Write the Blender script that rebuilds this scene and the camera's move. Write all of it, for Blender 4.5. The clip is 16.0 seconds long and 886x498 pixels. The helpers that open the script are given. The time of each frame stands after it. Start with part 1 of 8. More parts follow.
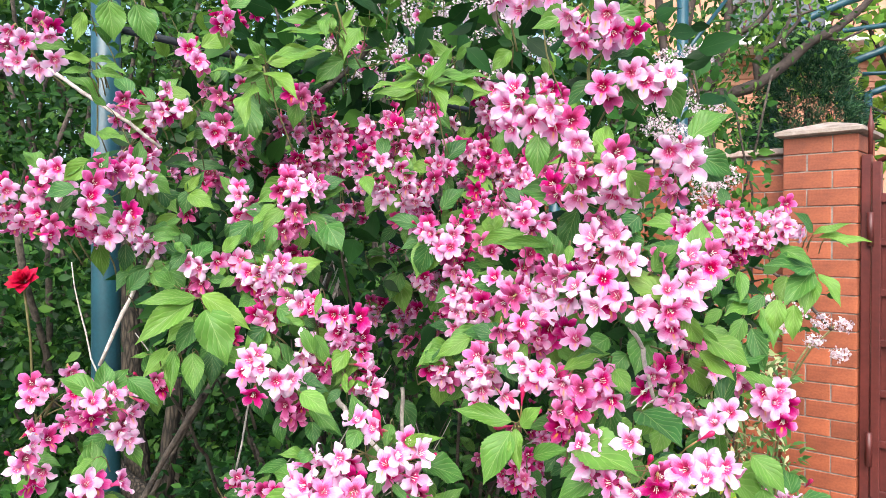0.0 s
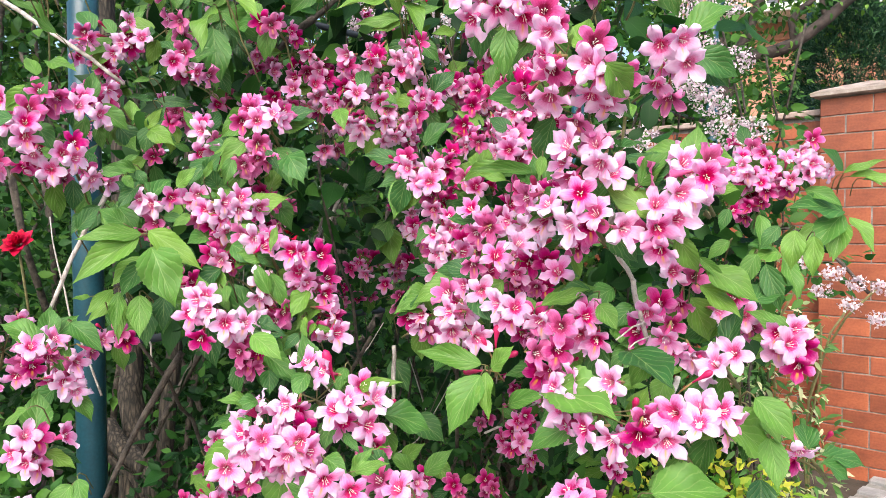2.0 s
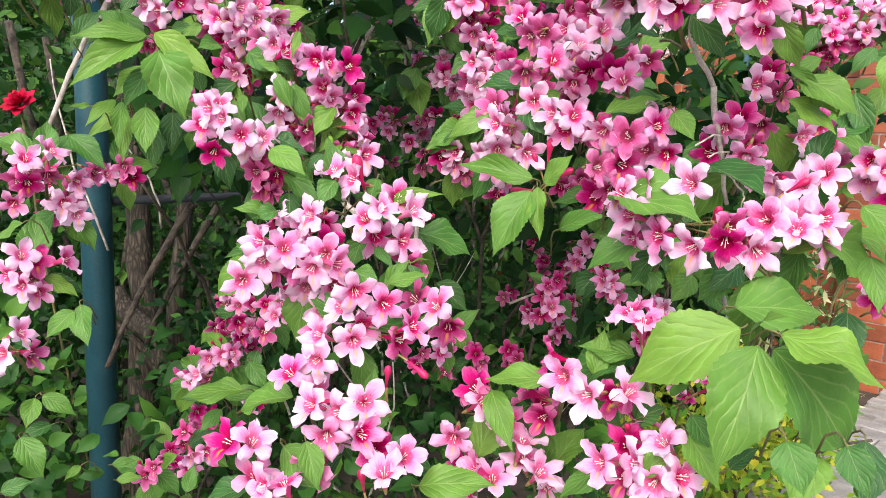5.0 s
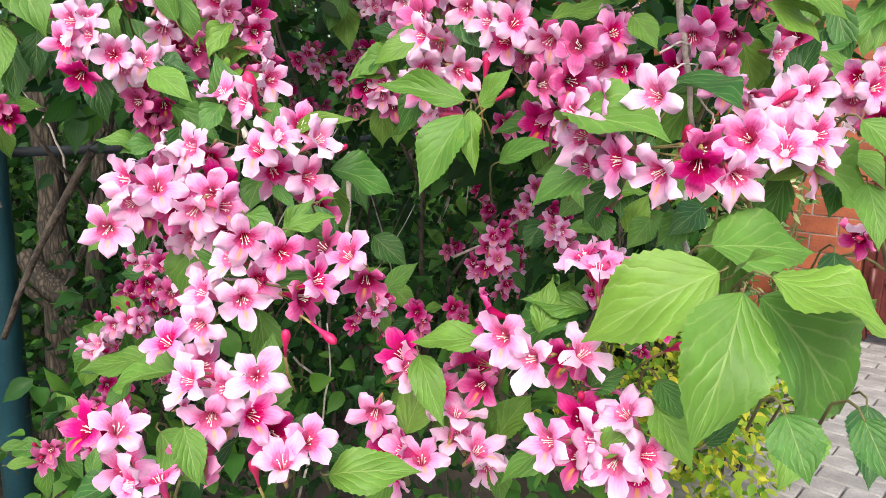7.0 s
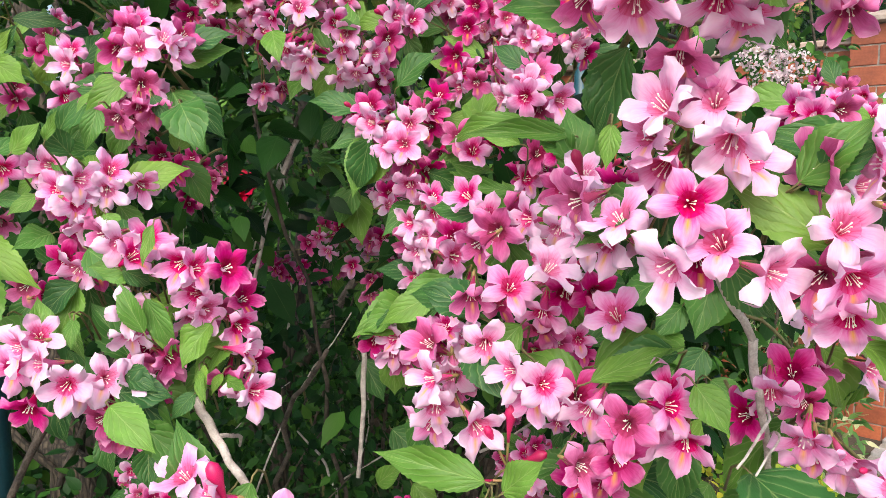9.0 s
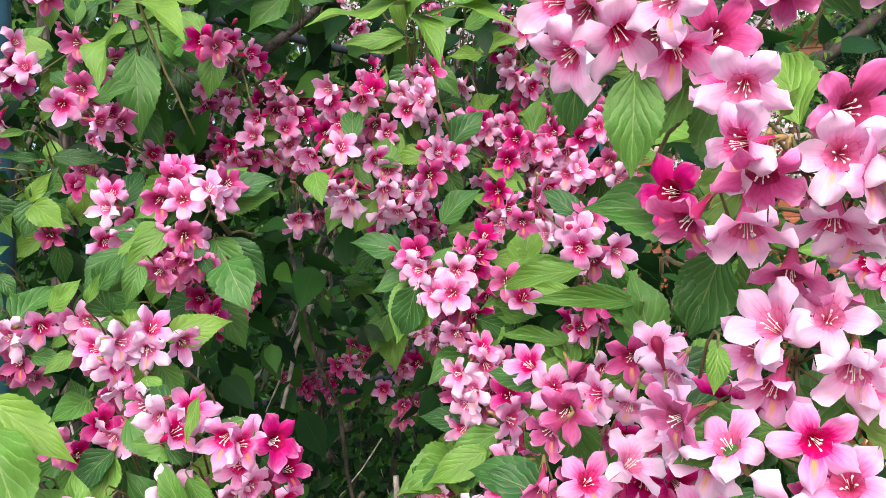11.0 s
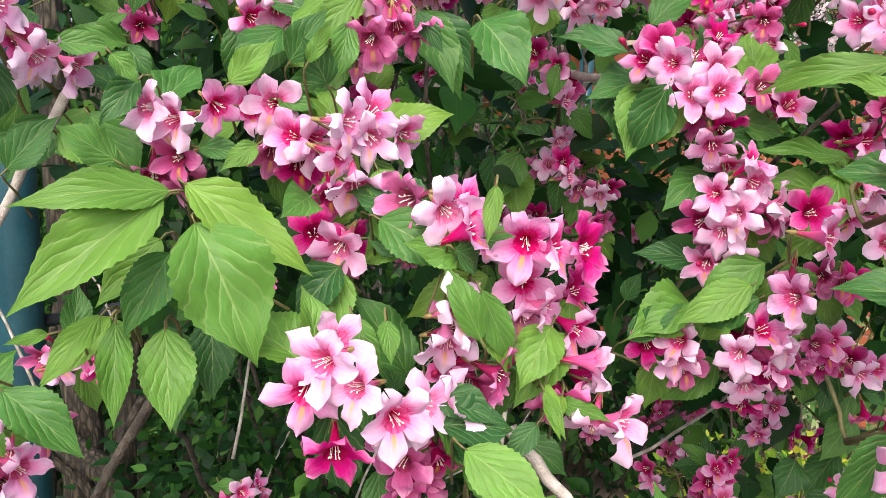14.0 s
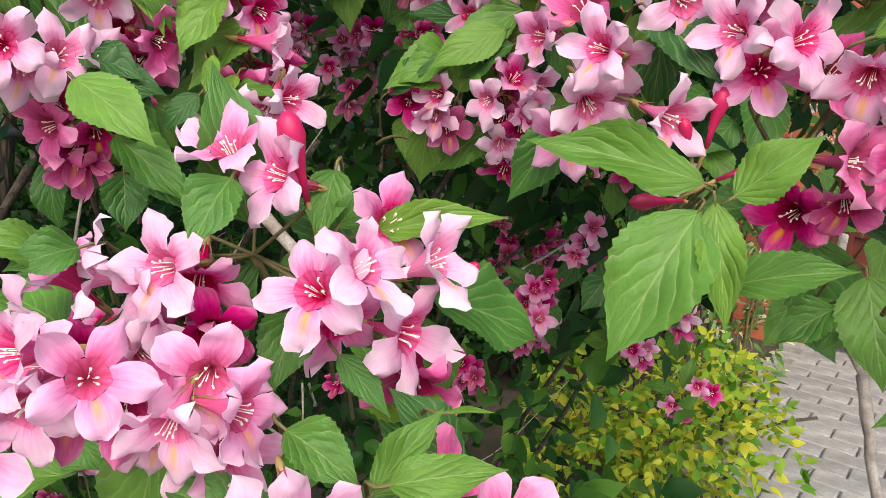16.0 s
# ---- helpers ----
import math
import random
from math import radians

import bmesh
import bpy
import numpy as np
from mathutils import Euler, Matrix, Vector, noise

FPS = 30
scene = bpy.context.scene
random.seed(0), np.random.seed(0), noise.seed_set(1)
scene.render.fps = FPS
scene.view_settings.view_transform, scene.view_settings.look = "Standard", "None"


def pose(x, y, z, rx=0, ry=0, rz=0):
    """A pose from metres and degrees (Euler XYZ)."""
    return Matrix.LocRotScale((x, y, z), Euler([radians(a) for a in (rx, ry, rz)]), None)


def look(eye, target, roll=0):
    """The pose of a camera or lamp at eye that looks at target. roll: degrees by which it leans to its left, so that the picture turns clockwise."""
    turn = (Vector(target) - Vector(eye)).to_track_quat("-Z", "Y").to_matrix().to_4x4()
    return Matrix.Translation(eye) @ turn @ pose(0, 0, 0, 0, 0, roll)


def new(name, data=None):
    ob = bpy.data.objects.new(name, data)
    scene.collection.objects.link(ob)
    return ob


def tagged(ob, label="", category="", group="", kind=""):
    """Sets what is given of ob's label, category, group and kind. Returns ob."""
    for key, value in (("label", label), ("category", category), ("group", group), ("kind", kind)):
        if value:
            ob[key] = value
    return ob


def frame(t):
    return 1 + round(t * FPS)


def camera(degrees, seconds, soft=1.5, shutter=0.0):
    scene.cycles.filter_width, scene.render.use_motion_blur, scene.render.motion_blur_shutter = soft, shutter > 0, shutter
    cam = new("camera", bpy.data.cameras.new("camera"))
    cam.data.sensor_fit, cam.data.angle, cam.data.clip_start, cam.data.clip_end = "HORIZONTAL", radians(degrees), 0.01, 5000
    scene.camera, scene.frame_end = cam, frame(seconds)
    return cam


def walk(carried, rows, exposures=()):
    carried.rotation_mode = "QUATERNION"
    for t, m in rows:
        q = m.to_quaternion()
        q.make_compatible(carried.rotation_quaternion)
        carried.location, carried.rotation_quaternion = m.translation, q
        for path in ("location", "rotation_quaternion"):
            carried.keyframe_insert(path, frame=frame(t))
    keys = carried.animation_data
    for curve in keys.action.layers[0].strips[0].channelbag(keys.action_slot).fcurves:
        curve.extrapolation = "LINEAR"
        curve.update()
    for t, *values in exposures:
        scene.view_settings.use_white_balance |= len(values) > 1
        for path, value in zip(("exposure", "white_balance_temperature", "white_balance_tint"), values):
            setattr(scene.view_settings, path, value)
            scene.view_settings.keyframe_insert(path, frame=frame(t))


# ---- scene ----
from mathutils.kdtree import KDTree

cam = camera(61.6, 16.0, 0.55)
PATH = [
    (0, (0.001, 0.004, 1.418), (-0.073, 2.003, 1.401), 0.2),
    (0.5, (0.078, 0.06, 1.396), (-0.024, 2.057, 1.387), 0.2),
    (1, (0.113, 0.097, 1.376), (-0.001, 2.094, 1.365), 0.1),
    (1.5, (0.097, 0.1, 1.365), (-0.044, 2.095, 1.348), -0.2),
    (2, (0.076, 0.12, 1.35), (-0.088, 2.112, 1.284), -0.3),
    (2.5, (0.09, 0.14, 1.329), (-0.098, 2.128, 1.211), -0.5),
    (3, (0.099, 0.164, 1.319), (-0.112, 2.144, 1.141), -0.3),
    (3.5, (0.069, 0.169, 1.308), (-0.138, 2.148, 1.102), -0.2),
    (4, (0.057, 0.183, 1.297), (-0.149, 2.16, 1.073), 0.1),
    (4.5, (0.044, 0.196, 1.267), (-0.15, 2.171, 1.022), 0.7),
    (5, (0.034, 0.206, 1.234), (-0.148, 2.176, 0.945), 1.7),
    (5.2, (0.035, 0.213, 1.221), (-0.138, 2.18, 0.903), 1.8),
    (7.3, (0.062, 0.361, 1.201), (0.03, 2.321, 0.807), 0.7),
    (7.5, (0.07, 0.391, 1.237), (0.036, 2.352, 0.846), 0.1),
    (8, (0.073, 0.435, 1.294), (-0.006, 2.401, 0.936), -0.2),
    (8.5, (0.082, 0.455, 1.348), (-0.046, 2.43, 1.058), -0.3),
    (9, (0.056, 0.471, 1.401), (-0.081, 2.45, 1.149), -0.1),
    (9.5, (0.056, 0.464, 1.447), (-0.112, 2.448, 1.26), 0.2),
    (10, (0.023, 0.476, 1.462), (-0.139, 2.463, 1.3), -0.1),
    (10.2, (0.02, 0.484, 1.468), (-0.147, 2.472, 1.325), -0.5),
    (12.3, (-0.043, 0.535, 1.465), (-0.192, 2.528, 1.516), 0.0),
    (12.5, (-0.075, 0.551, 1.445), (-0.225, 2.545, 1.465), 0.1),
    (12.7, (-0.112, 0.578, 1.428), (-0.285, 2.569, 1.36), -0.3),
    (13, (-0.172, 0.612, 1.394), (-0.344, 2.595, 1.203), 0.5),
    (13.5, (-0.233, 0.629, 1.39), (-0.337, 2.608, 1.123), 0.8),
    (14, (-0.239, 0.625, 1.372), (-0.213, 2.603, 1.077), 1.5),
    (14.5, (-0.194, 0.647, 1.33), (-0.08, 2.613, 0.984), 1.7),
    (15, (-0.138, 0.642, 1.301), (0.001, 2.603, 0.932), 2.7),
    (15.3, (-0.114, 0.628, 1.303), (0.028, 2.569, 0.844), 3.0),
    (15.5, (-0.103, 0.626, 1.277), (0.067, 2.575, 0.86), 4.0),
    (16, (-0.073, 0.616, 1.237), (0.07, 2.556, 0.771), 4.5),
]
walk(cam, [(t, look(eye, target, roll)) for t, eye, target, roll in PATH], ((0, 0.9, 6350, 10), (2.5, 0.7, 6500, 10), (8.5, 0.55, 6700, 10), (12.5, 0.69, 6500, 10), (14.5, 0.55, 6700, 9), (16, 0.28, 6900, 7)))

# ---- light ----
world = bpy.data.worlds.new("overcast_sky")
scene.world = world
world.use_nodes = True
wn = world.node_tree.nodes
sky = wn.new("ShaderNodeTexSky")
sky.sky_type, sky.sun_disc = "NISHITA", False
sky.sun_elevation, sky.sun_rotation = radians(46), radians(187)
sky.air_density, sky.dust_density, sky.ozone_density = 1.0, 4.0, 1.0
wn["Background"].inputs["Strength"].default_value = 0.19
world.node_tree.links.new(sky.outputs["Color"], wn["Background"].inputs["Color"])
sun = new("sun", bpy.data.lights.new("sun", "SUN"))
sun.data.energy, sun.data.angle, sun.data.color = 2.2, radians(60), (1.0, 0.98, 0.95)
sun.matrix_world = look((-0.6, -5.0, 5.2), (0, 0, 0))

# ---- materials ----


def node_material(name):
    m = bpy.data.materials.new(name)
    m.use_nodes = True
    return m, m.node_tree.nodes, m.node_tree.links, m.node_tree.nodes["Principled BSDF"]


def noise_node(nodes, links, scale, detail=4.0, coords="Object"):
    tc, n = nodes.new("ShaderNodeTexCoord"), nodes.new("ShaderNodeTexNoise")
    n.inputs["Scale"].default_value, n.inputs["Detail"].default_value = scale, detail
    links.new(tc.outputs[coords], n.inputs["Vector"])
    return n


def ramp_node(nodes, links, source, stops):
    r = nodes.new("ShaderNodeValToRGB")
    while len(r.color_ramp.elements) < len(stops):
        r.color_ramp.elements.new(0.5)
    for e, (at, rgb) in zip(r.color_ramp.elements, stops):
        e.position, e.color = at, (*rgb, 1)
    links.new(source, r.inputs["Fac"])
    return r


def add_bump(nodes, links, bsdf, source, strength, distance=0.01):
    b = nodes.new("ShaderNodeBump")
    b.inputs["Strength"].default_value, b.inputs["Distance"].default_value = strength, distance
    links.new(source, b.inputs["Height"])
    links.new(b.outputs["Normal"], bsdf.inputs["Normal"])
    return b


def surface(name, dark, light, scale, rough=0.6, bump=0.3, metal=0.0, fine=None, random_by=None):
    """A surface with stains at one scale and grain at a finer one."""
    m, nodes, links, bsdf = node_material(name)
    a = noise_node(nodes, links, scale)
    r = ramp_node(nodes, links, a.outputs["Fac"], [(0.3, dark), (0.7, light)])
    g = noise_node(nodes, links, fine or scale * 9, 6.0)
    mix = nodes.new("ShaderNodeMix")
    mix.data_type, mix.blend_type = "RGBA", "OVERLAY"
    mix.inputs["Factor"].default_value = 0.35
    links.new(r.outputs["Color"], mix.inputs[6])
    links.new(g.outputs["Fac"], mix.inputs[7])
    out = mix.outputs[2]
    if random_by:
        info = nodes.new("ShaderNodeObjectInfo")
        hsv = nodes.new("ShaderNodeHueSaturation")
        rng = nodes.new("ShaderNodeMapRange")
        rng.inputs["To Min"].default_value, rng.inputs["To Max"].default_value = 1 - random_by, 1 + random_by
        links.new(info.outputs["Random"], rng.inputs["Value"])
        links.new(rng.outputs["Result"], hsv.inputs["Value"])
        links.new(out, hsv.inputs["Color"])
        out = hsv.outputs["Color"]
    links.new(out, bsdf.inputs["Base Color"])
    bsdf.inputs["Roughness"].default_value, bsdf.inputs["Metallic"].default_value = rough, metal
    add_bump(nodes, links, bsdf, g.outputs["Fac"], bump, 0.004)
    return m


def leaf_material(name, stops, island=False, gloss=0.46, through_light=0.3):
    """Leaf blade: tint by leaf, pale midrib and side veins along the blade, light let through."""
    m, nodes, links, bsdf = node_material(name)
    src = nodes.new("ShaderNodeNewGeometry").outputs["Random Per Island"] if island else nodes.new("ShaderNodeObjectInfo").outputs["Random"]
    tint = ramp_node(nodes, links, src, stops)
    uv = nodes.new("ShaderNodeTexCoord")
    sep = nodes.new("ShaderNodeSeparateXYZ")
    links.new(uv.outputs["UV"], sep.inputs[0])

    def calc(op, a, b=0.0, c=None):
        n = nodes.new("ShaderNodeMath")
        n.operation = op
        for k, v in enumerate((a, b) if c is None else (a, b, c)):
            if isinstance(v, (int, float)):
                n.inputs[k].default_value = v
            else:
                links.new(v, n.inputs[k])
        return n.outputs[0]
    side = calc("ABSOLUTE", calc("SUBTRACT", sep.outputs["X"], 0.5))
    rib = calc("LESS_THAN", side, 0.012)
    sway = noise_node(nodes, links, 5.0, 2.0, "UV")
    curve = calc("MULTIPLY_ADD", calc("MULTIPLY", side, side), 34.0, calc("MULTIPLY", side, -52.0))
    phase = calc("ADD", calc("MULTIPLY_ADD", sep.outputs["Y"], 36.0, curve), calc("MULTIPLY", sway.outputs["Fac"], 5.0))
    vein = calc("POWER", calc("ABSOLUTE", calc("SINE", calc("MULTIPLY", phase, 0.5))), 26.0)
    mark = calc("MAXIMUM", calc("MULTIPLY", rib, 0.04 if island else 0.34), calc("MULTIPLY", vein, 0.0 if island else 0.2))
    net = nodes.new("ShaderNodeTexVoronoi")
    net.inputs["Scale"].default_value = 26.0
    links.new(uv.outputs["UV"], net.inputs["Vector"])
    bulge = calc("POWER", calc("ABSOLUTE", calc("COSINE", calc("MULTIPLY", phase, 0.5))), 0.5)
    vein = calc("MULTIPLY_ADD", net.outputs["Distance"], -0.4, bulge)
    pale = nodes.new("ShaderNodeMix")
    pale.data_type = "RGBA"
    links.new(mark, pale.inputs["Factor"])
    links.new(tint.outputs["Color"], pale.inputs[6])
    pale.inputs[7].default_value = (0.42, 0.55, 0.2, 1)
    blot = noise_node(nodes, links, 3.0 if not island else 14.0, 5.0, "UV" if not island else "Object")
    over = nodes.new("ShaderNodeMix")
    over.data_type, over.blend_type = "RGBA", "OVERLAY"
    over.inputs["Factor"].default_value = 0.4
    links.new(pale.outputs[2], over.inputs[6])
    links.new(blot.outputs["Fac"], over.inputs[7])
    links.new(over.outputs[2], bsdf.inputs["Base Color"])
    bsdf.inputs["Roughness"].default_value = gloss
    bsdf.inputs["Specular IOR Level"].default_value = 0.2 if island else 0.4
    add_bump(nodes, links, bsdf, vein, 0.2 if island else 0.46, 0.0013)
    tr = nodes.new("ShaderNodeBsdfTranslucent")
    links.new(over.outputs[2], tr.inputs["Color"])
    mixs = nodes.new("ShaderNodeMixShader")
    mixs.inputs[0].default_value = through_light
    links.new(bsdf.outputs[0], mixs.inputs[1])
    links.new(tr.outputs[0], mixs.inputs[2])
    links.new(mixs.outputs[0], nodes["Material Output"].inputs["Surface"])
    return m


def petal_material(name, stops, lip=False, spread=0.06):
    """Petal: deep in the throat, paler to the rim and the edges, with fine streaks and a tint of its own for each flower;
    the lower lip has an orange streak along its middle."""
    m, nodes, links, bsdf = node_material(name)
    uv = nodes.new("ShaderNodeTexCoord")
    sep = nodes.new("ShaderNodeSeparateXYZ")
    links.new(uv.outputs["UV"], sep.inputs[0])

    def calc(op, a, b=0.0, c=0.0):
        n = nodes.new("ShaderNodeMath")
        n.operation = op
        for k, v in enumerate((a, b, c)):
            if isinstance(v, (int, float)):
                n.inputs[k].default_value = v
            else:
                links.new(v, n.inputs[k])
        return n.outputs[0]

    def streaks(scale, across, along_it):
        n, mp = nodes.new("ShaderNodeTexNoise"), nodes.new("ShaderNodeMapping")
        n.inputs["Scale"].default_value, n.inputs["Detail"].default_value = scale, 4.0
        mp.inputs["Scale"].default_value = (across, along_it, 1.0)
        links.new(uv.outputs["UV"], mp.inputs["Vector"])
        links.new(mp.outputs["Vector"], n.inputs["Vector"])
        return n.outputs["Fac"]
    edge = calc("ABSOLUTE", calc("MULTIPLY_ADD", sep.outputs["X"], 2.0, -1.0))
    rim = calc("MULTIPLY", calc("POWER", edge, 2.2), 0.2)
    lobe = nodes.new("ShaderNodeNewGeometry")
    info = nodes.new("ShaderNodeObjectInfo")
    own = calc("MULTIPLY_ADD", lobe.outputs["Random Per Island"], 0.16, -0.08)
    wob = calc("MULTIPLY_ADD", streaks(4.0, 2.2, 1.0), 0.36, -0.18)
    vein = streaks(7.0, 3.2, 0.35)
    fac = calc("ADD", calc("MULTIPLY_ADD", sep.outputs["Y"], 0.82, rim), calc("ADD", own, wob))
    r = ramp_node(nodes, links, fac, stops)
    fine = nodes.new("ShaderNodeMix")
    fine.data_type, fine.blend_type = "RGBA", "OVERLAY"
    fine.inputs["Factor"].default_value = 0.24
    links.new(r.outputs["Color"], fine.inputs[6])
    links.new(vein, fine.inputs[7])
    colour = fine.outputs[2]
    if lip:
        band = calc("SUBTRACT", 1.0, calc("MULTIPLY", edge, 2.6))
        rise = nodes.new("ShaderNodeMapRange")
        rise.inputs["From Min"].default_value, rise.inputs["From Max"].default_value = 0.2, 0.42
        links.new(sep.outputs["Y"], rise.inputs["Value"])
        fall = nodes.new("ShaderNodeMapRange")
        fall.inputs["From Min"].default_value, fall.inputs["From Max"].default_value = 0.82, 0.5
        links.new(sep.outputs["Y"], fall.inputs["Value"])
        mark = calc("MULTIPLY", calc("MAXIMUM", band, 0.0), calc("MULTIPLY", rise.outputs["Result"], fall.outputs["Result"]))
        tint = nodes.new("ShaderNodeMix")
        tint.data_type = "RGBA"
        links.new(calc("MULTIPLY", mark, 0.85), tint.inputs["Factor"])
        links.new(colour, tint.inputs[6])
        tint.inputs[7].default_value = (0.88, 0.46, 0.09, 1)
        colour = tint.outputs[2]
    hsv = nodes.new("ShaderNodeHueSaturation")
    for out_name, lo, hi in (("Hue", 0.492, 0.508), ("Saturation", 1 - 2.4 * spread, 1 + 2.2 * spread), ("Value", 1 + spread * 0.5, 1 - spread * 1.4)):
        rng = nodes.new("ShaderNodeMapRange")
        rng.inputs["To Min"].default_value, rng.inputs["To Max"].default_value = lo, hi
        links.new(info.outputs["Random"], rng.inputs["Value"])
        links.new(rng.outputs["Result"], hsv.inputs[out_name])
    links.new(colour, hsv.inputs["Color"])
    links.new(hsv.outputs["Color"], bsdf.inputs["Base Color"])
    bsdf.inputs["Roughness"].default_value = 0.62
    bsdf.inputs["Specular IOR Level"].default_value = 0.16
    add_bump(nodes, links, bsdf, vein, 0.25, 0.0015)
    tr = nodes.new("ShaderNodeBsdfTranslucent")
    links.new(hsv.outputs["Color"], tr.inputs["Color"])
    mixs = nodes.new("ShaderNodeMixShader")
    mixs.inputs[0].default_value = 0.32
    links.new(bsdf.outputs[0], mixs.inputs[1])
    links.new(tr.outputs[0], mixs.inputs[2])
    links.new(mixs.outputs[0], nodes["Material Output"].inputs["Surface"])
    return m


PETAL_STOPS = {
    "pale": [(0.0, (0.5, 0.003, 0.06)), (0.18, (0.73, 0.04, 0.2)), (0.31, (0.82, 0.22, 0.48)), (0.45, (0.86, 0.41, 0.68)), (0.62, (0.84, 0.53, 0.745)), (0.92, (0.83, 0.65, 0.8))],
    "mid": [(0.0, (0.43, 0.002, 0.05)), (0.22, (0.67, 0.02, 0.16)), (0.36, (0.76, 0.13, 0.39)), (0.52, (0.82, 0.29, 0.58)), (0.72, (0.83, 0.43, 0.69)), (1.0, (0.85, 0.6, 0.78))],
    "deep": [(0.0, (0.22, 0.001, 0.03)), (0.26, (0.42, 0.005, 0.095)), (0.43, (0.55, 0.03, 0.2)), (0.68, (0.67, 0.1, 0.34)), (1.0, (0.78, 0.31, 0.54))],
}
PETAL = {tone: petal_material("petal_" + tone, stops) for tone, stops in PETAL_STOPS.items()}
LIP = {tone: petal_material("petal_lip_" + tone, stops, True) for tone, stops in PETAL_STOPS.items()}
STAMEN = surface("stamen_cream", (0.85, 0.78, 0.7), (0.9, 0.86, 0.82), 200, 0.6, 0.05)
BUD = surface("bud_crimson", (0.34, 0.003, 0.055), (0.5, 0.012, 0.11), 60, 0.45, 0.1, random_by=0.25)
CALYX = surface("calyx_green", (0.2, 0.22, 0.05), (0.38, 0.2, 0.1), 80, 0.6, 0.1)
LEAF = leaf_material("weigela_leaf", [(0.0, (0.025, 0.105, 0.026)), (0.35, (0.055, 0.18, 0.032)), (0.75, (0.1, 0.25, 0.036)), (1.0, (0.16, 0.33, 0.045))])
LEAF_YOUNG = leaf_material("young_leaf", [(0.0, (0.082, 0.215, 0.03)), (1.0, (0.17, 0.33, 0.04))])
# inner weigela greens darkened to imitate the shade within the shrub
LEAF_INNER_SHADED = leaf_material("inner_leaf_shaded", [(0.0, (0.005, 0.026, 0.006)), (0.6, (0.014, 0.062, 0.012)), (0.9, (0.035, 0.125, 0.02)), (1.0, (0.08, 0.2, 0.03))], island=True)
# far greens darkened so shrubs behind and the undergrowth look shaded
LEAF_FAR_SHADED = leaf_material("far_leaf_shaded", [(0.0, (0.006, 0.03, 0.006)), (0.6, (0.02, 0.075, 0.013)), (0.9, (0.055, 0.15, 0.024)), (1.0, (0.11, 0.23, 0.035))], island=True)
# paler copy of the far greens, standing in for sunlight on the background
LEAF_BACK_SUNLIT = leaf_material("hedge_leaf_sunlit", [(0.0, (0.015, 0.06, 0.012)), (0.55, (0.05, 0.145, 0.025)), (1.0, (0.15, 0.29, 0.045))], island=True)
LEAF_LOW = leaf_material("low_leaf", [(0.0, (0.016, 0.07, 0.014)), (0.6, (0.045, 0.145, 0.024)), (1.0, (0.1, 0.24, 0.035))], island=True)
LEAF_YELLOW = leaf_material("yellow_leaf", [(0.0, (0.06, 0.2, 0.02)), (0.45, (0.22, 0.36, 0.03)), (1.0, (0.55, 0.5, 0.05))], island=True)
LEAF_CREAM = leaf_material("variegated_leaf", [(0.0, (0.045, 0.14, 0.035)), (0.6, (0.13, 0.27, 0.07)), (0.8, (0.5, 0.55, 0.28)), (1.0, (0.68, 0.68, 0.44))], island=True)
LEAF_GRAPE = leaf_material("vine_leaf", [(0.0, (0.09, 0.24, 0.03)), (1.0, (0.3, 0.45, 0.06))], island=True, through_light=0.4)
NEEDLE = leaf_material("yew_needle", [(0.0, (0.005, 0.026, 0.014)), (0.6, (0.018, 0.068, 0.032)), (1.0, (0.08, 0.17, 0.07))], island=True, through_light=0.05)
WHITE_FLOWER = leaf_material("white_floret", [(0.0, (0.5, 0.36, 0.42)), (0.5, (0.74, 0.62, 0.66)), (1.0, (0.84, 0.79, 0.81))], island=True, gloss=0.6)
ROSE = leaf_material("rose_petal", [(0.0, (0.36, 0.0, 0.02)), (1.0, (0.56, 0.004, 0.05))], island=True, gloss=0.5, through_light=0.15)
BARK = surface("grey_brown_bark", (0.016, 0.012, 0.009), (0.105, 0.085, 0.066), 55, 0.88, 1.0, fine=190)
def furrowed_bark(name):
    """Old bark with long dark furrows between grey-brown ridges."""
    m, nodes, links, bsdf = node_material(name)
    tc, mp = nodes.new("ShaderNodeTexCoord"), nodes.new("ShaderNodeMapping")
    mp.inputs["Scale"].default_value = (1.0, 1.0, 0.16)
    links.new(tc.outputs["Object"], mp.inputs["Vector"])
    cells = nodes.new("ShaderNodeTexVoronoi")
    cells.feature = "DISTANCE_TO_EDGE"
    cells.inputs["Scale"].default_value = 95.0
    links.new(mp.outputs["Vector"], cells.inputs["Vector"])
    ridge = ramp_node(nodes, links, cells.outputs["Distance"], [(0.0, (0.006, 0.005, 0.003)), (0.12, (0.03, 0.023, 0.015)), (0.4, (0.085, 0.067, 0.045))])
    grain = noise_node(nodes, links, 260, 5.0)
    mix = nodes.new("ShaderNodeMix")
    mix.data_type, mix.blend_type = "RGBA", "OVERLAY"
    mix.inputs["Factor"].default_value = 0.5
    links.new(ridge.outputs["Color"], mix.inputs[6])
    links.new(grain.outputs["Fac"], mix.inputs[7])
    links.new(mix.outputs[2], bsdf.inputs["Base Color"])
    bsdf.inputs["Roughness"].default_value = 0.9
    add_bump(nodes, links, bsdf, ridge.outputs["Color"], 1.0, 0.03)
    return m


